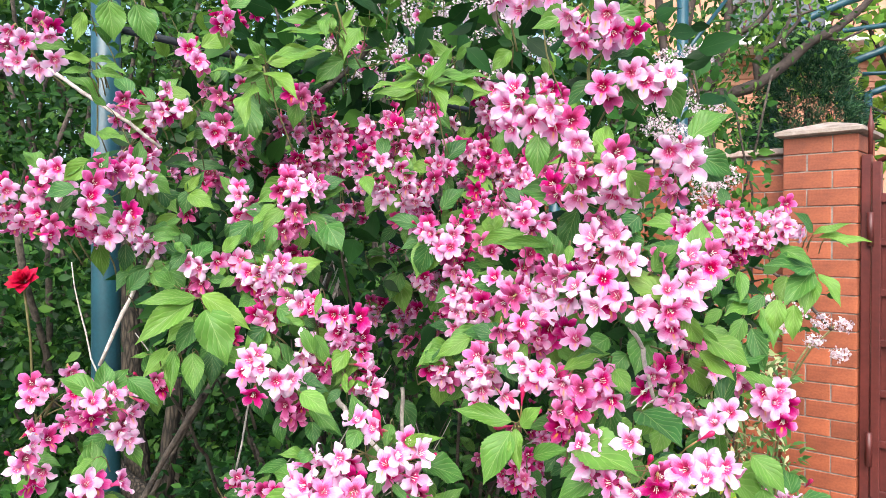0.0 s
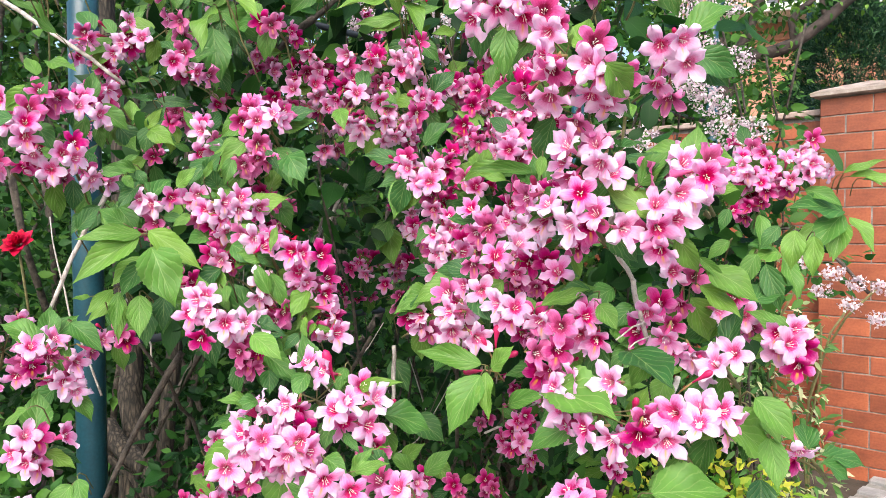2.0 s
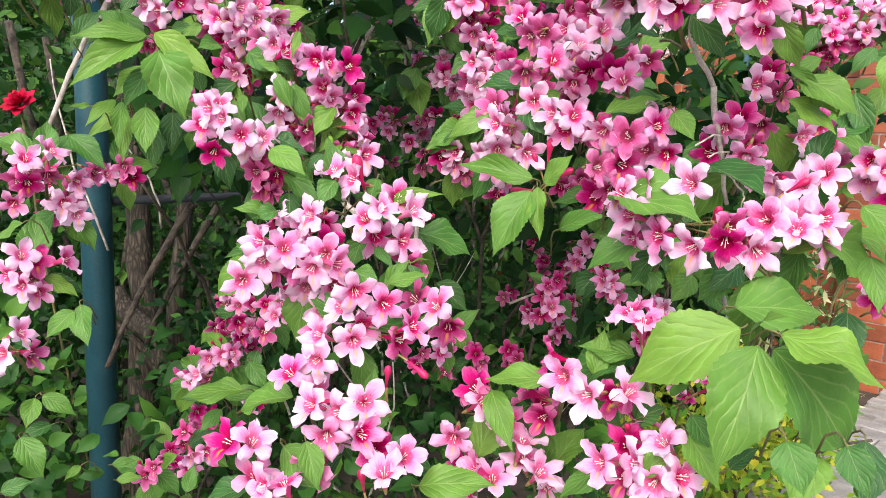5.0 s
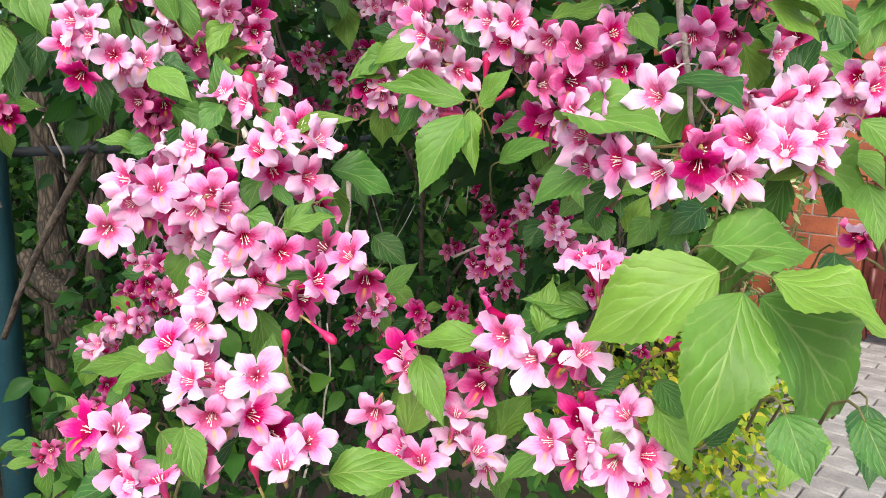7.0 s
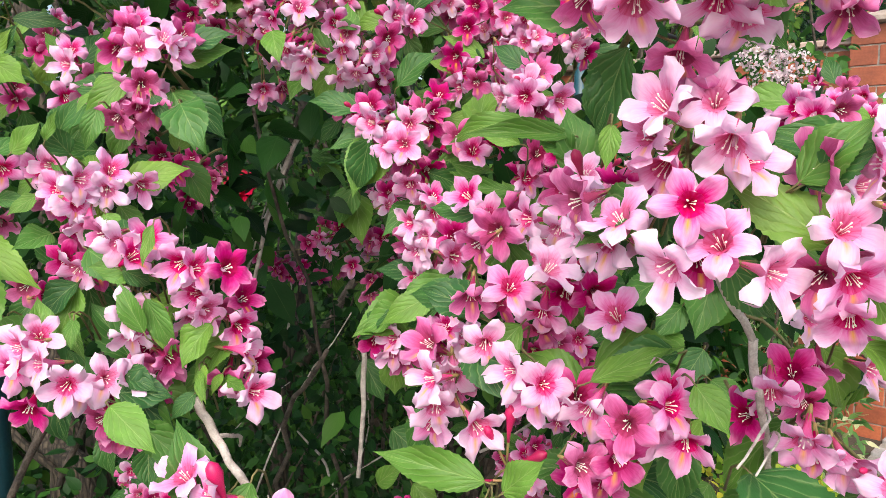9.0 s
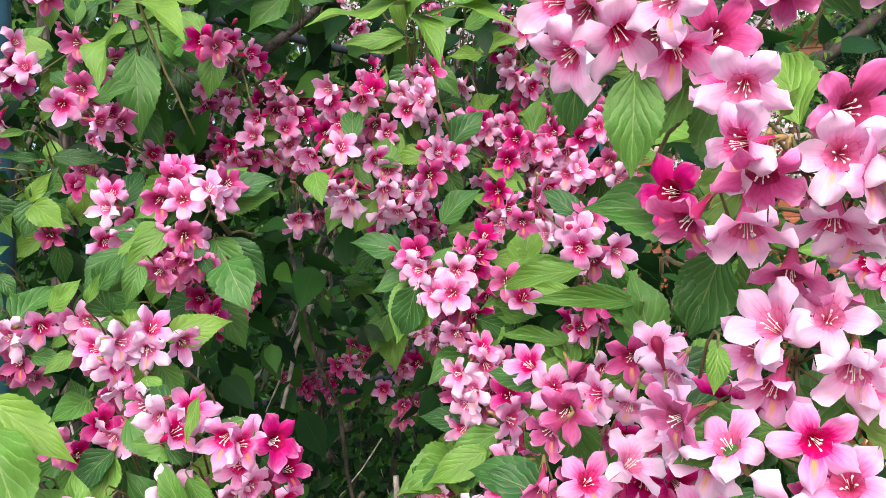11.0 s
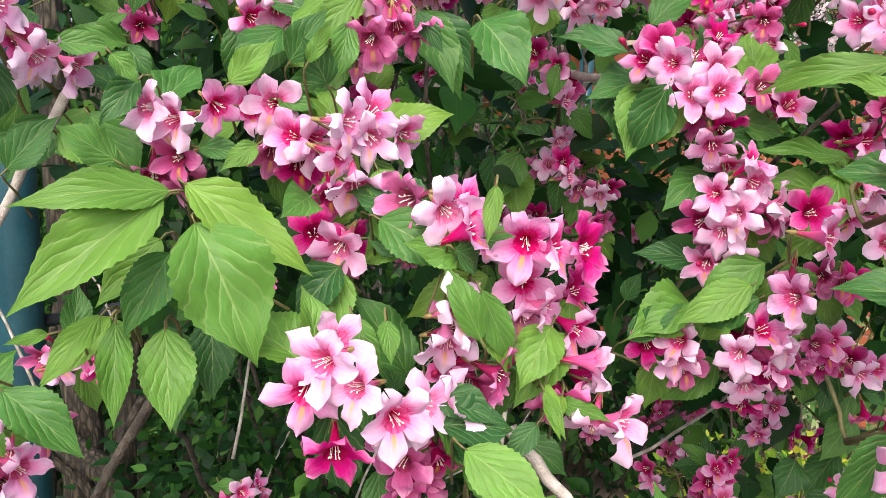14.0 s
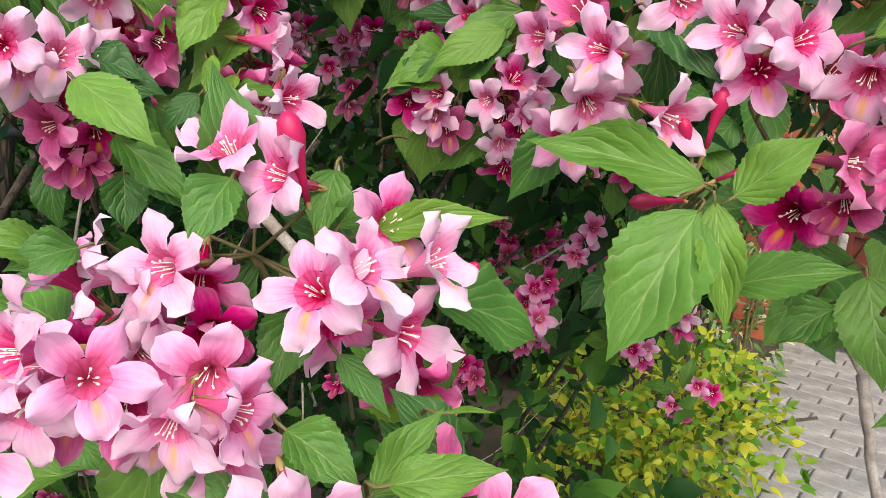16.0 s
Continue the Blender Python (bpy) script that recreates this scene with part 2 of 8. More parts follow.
BARK_FURROW = furrowed_bark("furrowed_bark")
BARK_PALE = surface("pale_twig_bark", (0.27, 0.23, 0.2), (0.62, 0.57, 0.52), 90, 0.8, 0.5)
BARK_TREE = surface("tree_bark", (0.02, 0.014, 0.012), (0.085, 0.063, 0.052), 14, 0.85, 0.9, fine=90)
TWIG = surface("green_brown_twig", (0.09, 0.085, 0.03), (0.19, 0.17, 0.06), 60, 0.7, 0.3)
PAINT = surface("teal_pipe_paint", (0.008, 0.045, 0.065), (0.016, 0.075, 0.1), 9, 0.34, 0.12, fine=160)
PAINT_DARK = surface("blackened_rail_paint", (0.004, 0.008, 0.013), (0.01, 0.018, 0.027), 12, 0.75, 0.2)
BRICK = surface("orange_brick", (0.19, 0.05, 0.026), (0.38, 0.108, 0.046), 6, 0.6, 0.4, fine=75, random_by=0.24)
MORTAR = surface("grey_mortar", (0.14, 0.125, 0.11), (0.34, 0.32, 0.29), 18, 0.9, 0.5)
STONE = surface("weathered_cap_stone", (0.2, 0.16, 0.13), (0.42, 0.35, 0.3), 12, 0.85, 0.6)
COPING = surface("coping_concrete", (0.33, 0.24, 0.2), (0.5, 0.4, 0.34), 8, 0.85, 0.5)
PAVER = surface("grey_paver", (0.2, 0.195, 0.19), (0.33, 0.32, 0.31), 10, 0.85, 0.5, random_by=0.12)
JOINT = surface("paving_sand", (0.2, 0.19, 0.17), (0.32, 0.3, 0.27), 25, 0.95, 0.5)
SOIL = surface("garden_soil", (0.035, 0.026, 0.018), (0.09, 0.07, 0.05), 6, 0.95, 0.9)
GATE = surface("dark_red_gate_paint", (0.07, 0.014, 0.012), (0.12, 0.025, 0.02), 5, 0.42, 0.15)
HOUSE = surface("house_brick", (0.46, 0.21, 0.13), (0.6, 0.31, 0.21), 2, 0.8, 0.2)
PLASTER = surface("white_plaster", (0.7, 0.69, 0.66), (0.82, 0.81, 0.79), 3, 0.8, 0.2)
ROOF = surface("roof_tile", (0.2, 0.07, 0.04), (0.32, 0.12, 0.07), 6, 0.8, 0.4)
GLASS = surface("dark_window_glass", (0.05, 0.06, 0.07), (0.09, 0.1, 0.12), 2, 0.08, 0.0)
FRAME_BROWN = surface("brown_frame", (0.22, 0.09, 0.05), (0.32, 0.14, 0.08), 20, 0.5, 0.1)

# ---- mesh helpers ----


def mesh_of(name, verts, faces, mats, uvs=None, mat_index=None, smooth=True):
    me = bpy.data.meshes.new(name)
    me.from_pydata([tuple(v) for v in verts], [], [tuple(f) for f in faces])
    for m in mats:
        me.materials.append(m)
    if uvs is not None:
        layer = me.uv_layers.new(name="UVMap")
        loops = np.zeros(len(me.loops), dtype=np.int32)
        me.loops.foreach_get("vertex_index", loops)
        layer.data.foreach_set("uv", np.asarray(uvs, dtype=np.float32)[loops].ravel())
    if mat_index is not None:
        me.polygons.foreach_set("material_index", np.asarray(mat_index, dtype=np.int32))
    if smooth:
        me.polygons.foreach_set("use_smooth", np.ones(len(me.polygons), dtype=bool))
    me.update()
    return me


def part(name, data, parent, label="", m=None):
    """One mesh object under a thing or a part; m is its place in the world."""
    if isinstance(data, tuple):
        bm, mat = data
        me = bpy.data.meshes.new(name)
        bm.to_mesh(me)
        bm.free()
        me.materials.append(mat)
        data = me
    ob = new(name, data)
    ob.parent = parent
    ob.matrix_parent_inverse = ORIGIN[parent.name].inverted()
    ob.matrix_basis = m or Matrix()
    ORIGIN[ob.name] = ob.matrix_basis.copy()
    return tagged(ob, label)


ORIGIN = {}


def thing(name, place, label, category, group="", kind="", data=None):
    ob = new(name, data)
    ob.matrix_basis = place if isinstance(place, Matrix) else Matrix.Translation(place)
    ORIGIN[ob.name] = ob.matrix_basis.copy()
    return tagged(ob, label, category, group, kind)


def box_bm(x0, x1, y0, y1, z0, z1, bevel=0.0):
    bm = bmesh.new()
    bmesh.ops.create_cube(bm, size=1.0)
    for v in bm.verts:
        v.co = ((x0 + x1) / 2 + v.co.x * (x1 - x0), (y0 + y1) / 2 + v.co.y * (y1 - y0), (z0 + z1) / 2 + v.co.z * (z1 - z0))
    if bevel:
        bmesh.ops.bevel(bm, geom=bm.edges[:], offset=bevel, segments=1, affect="EDGES")
    return bm


def tube_data(path, radii, sides=7, rough=0.0):
    """Vertices, faces and UVs of a tube along a path, with closed ends."""
    pts = [Vector(p) for p in path]
    verts, faces, uvs = [], [], []
    side = None
    for k, p in enumerate(pts):
        d = (pts[min(k + 1, len(pts) - 1)] - pts[max(k - 1, 0)]).normalized()
        if side is None:
            side = d.orthogonal().normalized()
        side = (side - d * side.dot(d)).normalized()
        up = d.cross(side)
        r = radii[k] if hasattr(radii, "__len__") else radii
        for s in range(sides):
            a = 2 * math.pi * s / sides
            q = r * (1 + rough * noise.noise(p * 40 + Vector((s * 1.7, 0, 0))))
            verts.append(p + (side * math.cos(a) + up * math.sin(a)) * q)
            uvs.append((s / sides, k / max(1, len(pts) - 1)))
    for k in range(len(pts) - 1):
        for s in range(sides):
            t = (s + 1) % sides
            faces.append((k * sides + s, k * sides + t, (k + 1) * sides + t, (k + 1) * sides + s))
    faces.append(tuple(reversed(range(sides))))
    faces.append(tuple(range((len(pts) - 1) * sides, len(pts) * sides)))
    return verts, faces, uvs


def join_data(pieces):
    verts, faces, uvs = [], [], []
    for v, f, u in pieces:
        n = len(verts)
        verts += list(v)
        faces += [tuple(i + n for i in q) for q in f]
        uvs += list(u)
    return verts, faces, uvs


def tubes_mesh(name, pieces, mat):
    v, f, u = join_data(pieces)
    return mesh_of(name, v, f, [mat], u)


def bend(a, b, sag=0.0, wander=0.0, n=7, seed=0):
    """A path from a to b with a sag and some wander."""
    rng = random.Random(seed)
    a, b = Vector(a), Vector(b)
    off = Vector((rng.uniform(-1, 1), rng.uniform(-1, 1), rng.uniform(-0.5, 0.5))) * wander
    out = []
    for k in range(n):
        s = k / (n - 1)
        p = a.lerp(b, s) + off * math.sin(math.pi * s) + Vector((0, 0, sag * math.sin(math.pi * s)))
        w = Vector((rng.uniform(-1, 1), rng.uniform(-1, 1), rng.uniform(-1, 1))) * wander * 0.12
        out.append(p + (w if 0 < k < n - 1 else Vector()))
    return out


def along(path, s):
    x = s * (len(path) - 1)
    k = min(int(x), len(path) - 2)
    return path[k].lerp(path[k + 1], x - k)


# ---- leaf and flower shapes ----


LEAF_AT = (0, 0.03, 0.08, 0.16, 0.28, 0.4, 0.52, 0.64, 0.75, 0.84, 0.91, 0.96, 1)
LEAF_WIDE = (0, 0.22, 0.48, 0.76, 0.96, 1.0, 0.93, 0.76, 0.51, 0.28, 0.12, 0.05, 0)


def leaf_shape(rows, cols, width, fold, droop, wave=0.0, teeth=0.0, tip=1.35, seed=0):
    """A blade one unit long along y: pointed oval, folded along the midrib, drooping to the tip."""
    rng = random.Random(seed)
    ph = rng.uniform(0, 6)
    verts, faces, uvs = [], [], []
    for i in range(rows + 1):
        s = i / rows
        w = width * 0.5 * float(np.interp(s, LEAF_AT, LEAF_WIDE)) * (1 - 0.25 * (tip - 1) * s)
        for j in range(cols + 1):
            u = j / cols * 2 - 1
            edge = abs(u) == 1 and teeth and i % 2
            x = u * w * (1 - (teeth if edge else 0))
            z = 1.2 * droop * s * (1 - s) + fold * abs(u) * w + wave * w * math.sin(9 * s + ph) * abs(u) - 0.25 * w * u * u * fold
            verts.append((x, s, z))
            uvs.append((j / cols, s))
    for i in range(rows):
        for j in range(cols):
            a = i * (cols + 1) + j
            faces.append((a, a + 1, a + cols + 2, a + cols + 1))
    return verts, faces, uvs


def leaf_meshes(name, mat, n, seed):
    rng = random.Random(seed)
    out = []
    for k in range(n):
        v, f, u = leaf_shape(30, 6, rng.uniform(0.52, 0.66), rng.uniform(0.12, 0.55), rng.uniform(0.06, 0.38), rng.uniform(0.1, 0.34), 0.07, tip=1.1, seed=seed + k)
        out.append(mesh_of(name, v, f, [mat], u))
    return out


LEAVES = leaf_meshes("leaf", LEAF, 10, 11)
LEAVES_YOUNG = leaf_meshes("leaf", LEAF_YOUNG, 5, 31)


def blade_pose(base, tip, normal, scale=1.0):
    base, tip = Vector(base), Vector(tip)
    y = (tip - base)
    size = y.length
    y.normalize()
    z = Vector(normal)
    z = (z - y * z.dot(y)).normalized()
    x = y.cross(z)
    return Matrix.Translation(base) @ Matrix((x, y, z)).transposed().to_4x4() @ Matrix.Diagonal((size * scale, size, size, 1))


def scatter_blades(name, items, mat, shape):
    """Many blades as one mesh. items: rows of base, direction, normal and length."""
    v0, f0, u0 = shape
    v0, f0, u0 = np.array(v0), np.array(f0), np.array(u0)
    base, way, nor, size = (np.array(a, dtype=float) for a in items)
    way /= np.linalg.norm(way, axis=1)[:, None]
    nor = nor - way * (nor * way).sum(1)[:, None]
    nor /= np.linalg.norm(nor, axis=1)[:, None] + 1e-9
    side = np.cross(way, nor)
    verts = base[:, None] + size[:, None, None] * (v0[None, :, :1] * side[:, None] + v0[None, :, 1:2] * way[:, None] + v0[None, :, 2:] * nor[:, None])
    faces = (f0[None] + (np.arange(len(base)) * len(v0))[:, None, None]).reshape(-1, f0.shape[1])
    me = bpy.data.meshes.new(name)
    me.vertices.add(verts.size // 3)
    me.vertices.foreach_set("co", verts.astype(np.float32).ravel())
    me.loops.add(faces.size)
    me.loops.foreach_set("vertex_index", faces.astype(np.int32).ravel())
    me.polygons.add(len(faces))
    me.polygons.foreach_set("loop_start", np.arange(0, faces.size, f0.shape[1], dtype=np.int32))
    me.update(calc_edges=True)
    layer = me.uv_layers.new(name="UVMap")
    layer.data.foreach_set("uv", u0[faces % len(v0)].astype(np.float32).ravel())
    me.polygons.foreach_set("use_smooth", np.ones(len(me.polygons), dtype=bool))
    me.materials.append(mat)
    me.update()
    return me


BLADE_LOW = leaf_shape(5, 2, 0.52, 0.3, 0.15)
BLADE_FINE = leaf_shape(9, 4, 0.58, 0.35, 0.3, 0.15, 0.05)
BLADE_SLIM = leaf_shape(4, 2, 0.3, 0.3, 0.25)
BLADE_ROUND = leaf_shape(4, 2, 0.8, 0.25, 0.1, tip=0.6)
BLADE_NEEDLE = leaf_shape(2, 2, 0.15, 0.4, 0.05)


LOBE_AT = (0, 0.2, 0.45, 0.65, 0.8, 0.92, 1)
LOBE_WIDE = (0.23, 0.29, 0.334, 0.316, 0.252, 0.152, 0.02)


def flower_mesh(tone, seed, openness=1.0):
    """A funnel that opens along +z into five pointed, rippled lobes about one unit in radius, with a lower lip, stamens, a style and a calyx."""
    rng = random.Random(seed)
    verts, faces, uvs, mats = [], [], [], []

    def add(v, f, u, mat):
        n0 = len(verts)
        verts.extend(tuple(p) for p in v)
        uvs.extend(u)
        faces.extend(tuple(i + n0 for i in q) for q in f)
        mats.extend([mat] * len(f))
    throat = ((0.012, -0.72, 0.06), (0.09, -0.62, 0.14), (0.16, -0.46, 0.22), (0.25, -0.3, 0.28), (0.35, -0.17, 0.335))
    outside = ((0.06, -1.3, 0.0), (0.085, -1.0, 0.1), (0.13, -0.72, 0.2), (0.235, -0.4, 0.28), (0.36, -0.17, 0.36))
    for rings, low, high in ((throat, 0.0, 0.36), (outside, 0.3, 0.46)):
        v, f, u = [], [], []
        for i, (r, z, y) in enumerate(rings):
            for j in range(16):
                a = math.radians(22.5 * j - 90)
                rr = r * (1 + 0.06 * math.cos(5 * a + 1.57) * i / 4)
                v.append((rr * math.cos(a), rr * math.sin(a), z))
                u.append((0.5 + 0.3 * math.sin(a * 5), low + (high - low) * y / 0.36))
        for i in range(len(rings) - 1):
            for j in range(15):
                f.append((i * 16 + j, i * 16 + j + 1, (i + 1) * 16 + j + 1, (i + 1) * 16 + j))
            f.append((i * 16 + 15, i * 16, (i + 1) * 16, (i + 1) * 16 + 15))
        add(v, f, u, 0)
    rows, cols = 8, 6
    for k in range(5):
        a = math.radians(72 * k - 90) + rng.uniform(-0.12, 0.12)
        long = rng.uniform(0.68, 0.88) * (1.1 if k == 0 else 1.0)
        first = math.radians(rng.uniform(40, 58)) * openness
        last = math.radians(rng.uniform(72, 132)) * openness
        wide, cup, ph, roll = rng.uniform(0.92, 1.14), rng.uniform(-0.55, 0.28), rng.uniform(0, 6), rng.uniform(-0.55, 0.55)
        r, z, v, f, u = 0.33, -0.19, [], [], []
        for i in range(rows + 1):
            t = i / rows
            lean = first + (last - first) * t ** 0.9
            if i:
                r, z = r + long / rows * math.sin(lean), z + long / rows * math.cos(lean)
            w = float(np.interp(t, LOBE_AT, LOBE_WIDE)) * (wide if t > 0.15 else 1)
            for j in range(cols + 1):
                c = j / cols * 2 - 1
                up = cup * (c * c - 0.35) * t + 0.045 * (abs(c) - 0.5) * t + roll * c * w * t + 0.13 * abs(c) ** 2.2 * t * math.sin(10 * t + ph + 2.4 * c) + 0.04 * math.sin(13 * t + 2 * ph) * t - 0.05 * max(0.0, 1 - 5 * abs(c)) * (1 - t)
                x, y = r - 0.04 * c * c * (1 - t) - up * math.cos(lean) * 0.8, c * w
                v.append((x * math.cos(a) - y * math.sin(a), x * math.sin(a) + y * math.cos(a), z + up * max(0.25, math.sin(lean))))
                u.append((j / cols, 0.31 + 0.69 * t))
        for i in range(rows):
            for j in range(cols):
                b = i * (cols + 1) + j
                f.append((b, b + 1, b + cols + 2, b + cols + 1))
        add(v, f, u, 1 if k == 0 and seed % 4 else 0)
    for k in range(5):
        a, r = 1.2566 * k + rng.uniform(-0.5, 0.5), rng.uniform(0.08, 0.17)
        top = Vector((math.cos(a) * r, math.sin(a) * r, rng.uniform(-0.26, -0.08)))
        for path, rad in (([Vector((top.x * 0.5, top.y * 0.5, -0.8)), top], 0.01), ([top, top + Vector((top.x * 0.35, top.y * 0.35, 0.06))], 0.025)):
            add(*tube_data(path, rad, 4), 2)
    add(*tube_data([(0, 0, -0.7), (0.02, 0.03, 0.04)], 0.012, 4), 2)
    add(*tube_data([(0, 0, -1.6), (0, 0, -1.45), (0, 0, -1.22)], [0.045, 0.08, 0.09], 6), 3)
    for k in range(5):
        a = 1.2566 * k + 0.3
        add(*tube_data([(0.07 * math.cos(a), 0.07 * math.sin(a), -1.3), (0.13 * math.cos(a), 0.13 * math.sin(a), -1.05), (0.19 * math.cos(a), 0.19 * math.sin(a), -0.82)], [0.022, 0.016, 0.004], 3), 3)
    return mesh_of("flower", verts, faces, [PETAL[tone], LIP[tone], STAMEN, CALYX], uvs, mats)


FLOWERS = {tone: [flower_mesh(tone, 100 + 10 * k + n, (1.0, 0.9, 1.06, 0.8, 0.97, 1.1, 0.86, 0.7, 0.95, 1.03)[n]) for n in range(10)] for k, tone in enumerate(PETAL)}


def bud_mesh():
    verts, faces, uvs = tube_data([(0, 0, -0.9), (0, 0, -0.45), (0.02, 0, -0.05), (0.03, 0, 0.32), (0.02, 0, 0.6), (0, 0, 0.74)], [0.06, 0.085, 0.15, 0.25, 0.2, 0.05], 9)
    return mesh_of("bud", verts, faces, [BUD], uvs)


BUD_MESH = bud_mesh()


def face_pose(place, way, size, spin):
    z = Vector(way).normalized()
    x = Vector((0, 0, 1)).cross(z)
    x = x.normalized() if x.length > 1e-3 else Vector((1, 0, 0))
    y = z.cross(x)
    return Matrix.Translation(place) @ Matrix((x, y, z)).transposed().to_4x4() @ Matrix.Rotation(spin, 4, "Z") @ Matrix.Diagonal((size, size, size, 1))


# ---- ground and paving ----
ground_me = bpy.data.meshes.new("ground")
gb = bmesh.new()
bmesh.ops.create_grid(gb, x_segments=60, y_segments=60, size=150)
for v in gb.verts:
    v.co.z = -0.02 + 0.01 * noise.noise(v.co * 0.3)
gb.to_mesh(ground_me)
gb.free()
ground_me.materials.append(SOIL)
thing("ground", (0, 0, 0), "dark bare garden soil under the shrubs", "ground", kind="structure", data=ground_me)

YARD = pose(2.078, 4.084, 0, 0, 0, -40)  # the gate pillar's outer corner; x along its front to the right, y to its back
paving = thing("pavement", YARD, "grey concrete block paving before the gate", "pavement", kind="structure")
# bed reaches far out of view, pale to bounce light up at leaves
bed = mesh_of("paving_bed", [(-0.1, -14, 0), (12, -14, 0), (12, 0.4, 0), (-0.1, 0.4, 0), (-0.1, -14, -0.1), (12, -14, -0.1), (12, 0.4, -0.1), (-0.1, 0.4, -0.1)],
              [(0, 1, 2, 3), (0, 4, 5, 1), (1, 5, 6, 2), (2, 6, 7, 3), (3, 7, 4, 0)], [JOINT], smooth=False)
part("paving_bed", bed, paving, m=YARD)


def brick_mesh(name, sx, sy, sz, mat, bevel):
    bm = box_bm(0, sx, 0, sy, 0, sz, bevel)
    me = bpy.data.meshes.new(name)
    bm.to_mesh(me)
    bm.free()
    me.materials.append(mat)
    return me


# ---- gate pillar and wall ----
COURSE = 0.098
pillar = thing("gate_pillar", YARD, "orange brick gate pillar with a weathered stone cap", "pillar")
B_LONG, B_SHORT = brick_mesh("brick", 0.2535, 0.12, 0.0915, BRICK, 0.003), brick_mesh("brick", 0.1235, 0.12, 0.0915, BRICK, 0.003)
B_TALL = brick_mesh("brick", 0.1235, 0.2535, 0.0915, BRICK, 0.003)
part("mortar_core", (box_bm(-0.375, -0.005, 0.005, 0.375, -0.04, 2.02), MORTAR), pillar, "grey mortar", YARD)
for c in range(21):
    z = -0.036 + COURSE * c
    if c % 2:
        lay = ((B_TALL, 0, 0), (B_LONG, 0.13, 0), (B_TALL, 0.26, 0.13), (B_LONG, 0, 0.26))
    else:
        lay = ((B_LONG, 0, 0), (B_TALL, 0.26, 0), (B_LONG, 0.13, 0.26), (B_TALL, 0, 0.13))
    for me, x, y in lay:
        part("brick", me, pillar, m=YARD @ Matrix.Translation((x - 0.38 + random.uniform(-1, 1) * 0.0015, y + random.uniform(-1, 1) * 0.0015, z)))
bm = bmesh.new()
ring = [[bm.verts.new((x, y, z)) for x, y in ((-0.38 - o, -o), (o, -o), (o, 0.38 + o), (-0.38 - o, 0.38 + o))] for o, z in ((0.02, 2.022), (0.04, 2.03), (0.04, 2.05), (0.0, 2.068))]
top = bm.verts.new((-0.19, 0.19, 2.118))
bm.faces.new(list(reversed(ring[0])))
for a, b in zip(ring, ring[1:]):
    for k in range(4):
        bm.faces.new((a[k], a[(k + 1) % 4], b[(k + 1) % 4], b[k]))
for k in range(4):
    bm.faces.new((ring[-1][k], ring[-1][(k + 1) % 4], top))
part("cap", (bm, STONE), pillar, "weathered grey-brown stone cap", YARD)

wall = thing("wall_street", YARD, "low orange brick garden wall with concrete coping", "wall", kind="structure")
part("wall_core", (box_bm(-3.2, -0.385, 0.125, 0.34, -0.04, 1.945), MORTAR), wall, "grey mortar", YARD)
for c in range(20):
    for k in range(11):
        x = -0.39 - 0.26 * (k + 1) - (0.13 if c % 2 else 0)
        part("brick", B_LONG, wall, m=YARD @ Matrix.Translation((x, 0.12 + random.uniform(-1, 1) * 0.002, -0.036 + COURSE * c)))
    if c % 2:
        part("brick", B_SHORT, wall, m=YARD @ Matrix.Translation((-0.52, 0.12, -0.036 + COURSE * c)))
part("coping", (box_bm(-3.2, -0.386, 0.085, 0.375, 1.942, 1.978, 0.006), COPING), wall, "pale concrete coping", YARD)

# ---- gate ----
gate = thing("metal_gate", YARD, "dark red painted sheet metal gate with bolted rails", "gate")
part("gate_post", (box_bm(0.012, 0.06, 0.03, 0.08, 0.02, 1.9, 0.004), GATE), gate, m=YARD)
part("gate_sheet", (box_bm(0.075, 1.35, 0.05, 0.056, 0.08, 1.66), GATE), gate, m=YARD)
for z0, z1 in ((0.06, 0.1), (0.33, 0.37), (0.6, 0.64), (0.87, 0.91), (1.14, 1.18), (1.41, 1.45), (1.64, 1.69)):
    part("rail", (box_bm(0.07, 1.36, 0.028, 0.049, z0, z1, 0.004), GATE), gate, m=YARD)
part("gate_stile", (box_bm(0.066, 0.11, 0.02, 0.062, 0.06, 1.86, 0.004), GATE), gate, m=YARD)
for z in (0.32, 1.5):
    v, f, u = tube_data([(0.062, 0.015, z - 0.09), (0.062, 0.015, z + 0.09)], 0.017, 10)
    part("hinge", mesh_of("hinge", v, f, [GATE], u), gate, "dark red barrel hinge", YARD)
v, f, u = tube_data([(0.05, 0.06, 1.9), (0.05, 0.06, 2.02), (0.05, 0.06, 2.05), (0.05, 0.06, 2.08), (0.05, 0.06, 2.16)], [0.012, 0.012, 0.02, 0.012, 0.002], 8)
part("finial", mesh_of("finial", v, f, [GATE], u), gate, "pointed red finial", YARD)
v, f, u = tube_data([(0.09 + 0.25 * k / 3, 0.05, 1.86 + 0.16 * math.sin(k / 6 * 1.57)) for k in range(7)], 0.013, 8)
part("arch_rail", mesh_of("arch_rail", v, f, [GATE], u), gate, m=YARD)

# ---- pipe trellis ----
trellis = thing("pipe_trellis", (-0.84, 1.69, 0), "dark teal painted steel pipe trellis along the shrubs", "trellis")
LINE = Vector((2.085, 2.752, 0)).normalized()
POST = Vector((-0.84, 1.69, 0))


def pipe(name, path, radius, parent, label="", sides=20, paint=PAINT):
    v, f, u = tube_data(path, radius, sides)
    return part(name, mesh_of(name, v, f, [paint], u), parent, label)


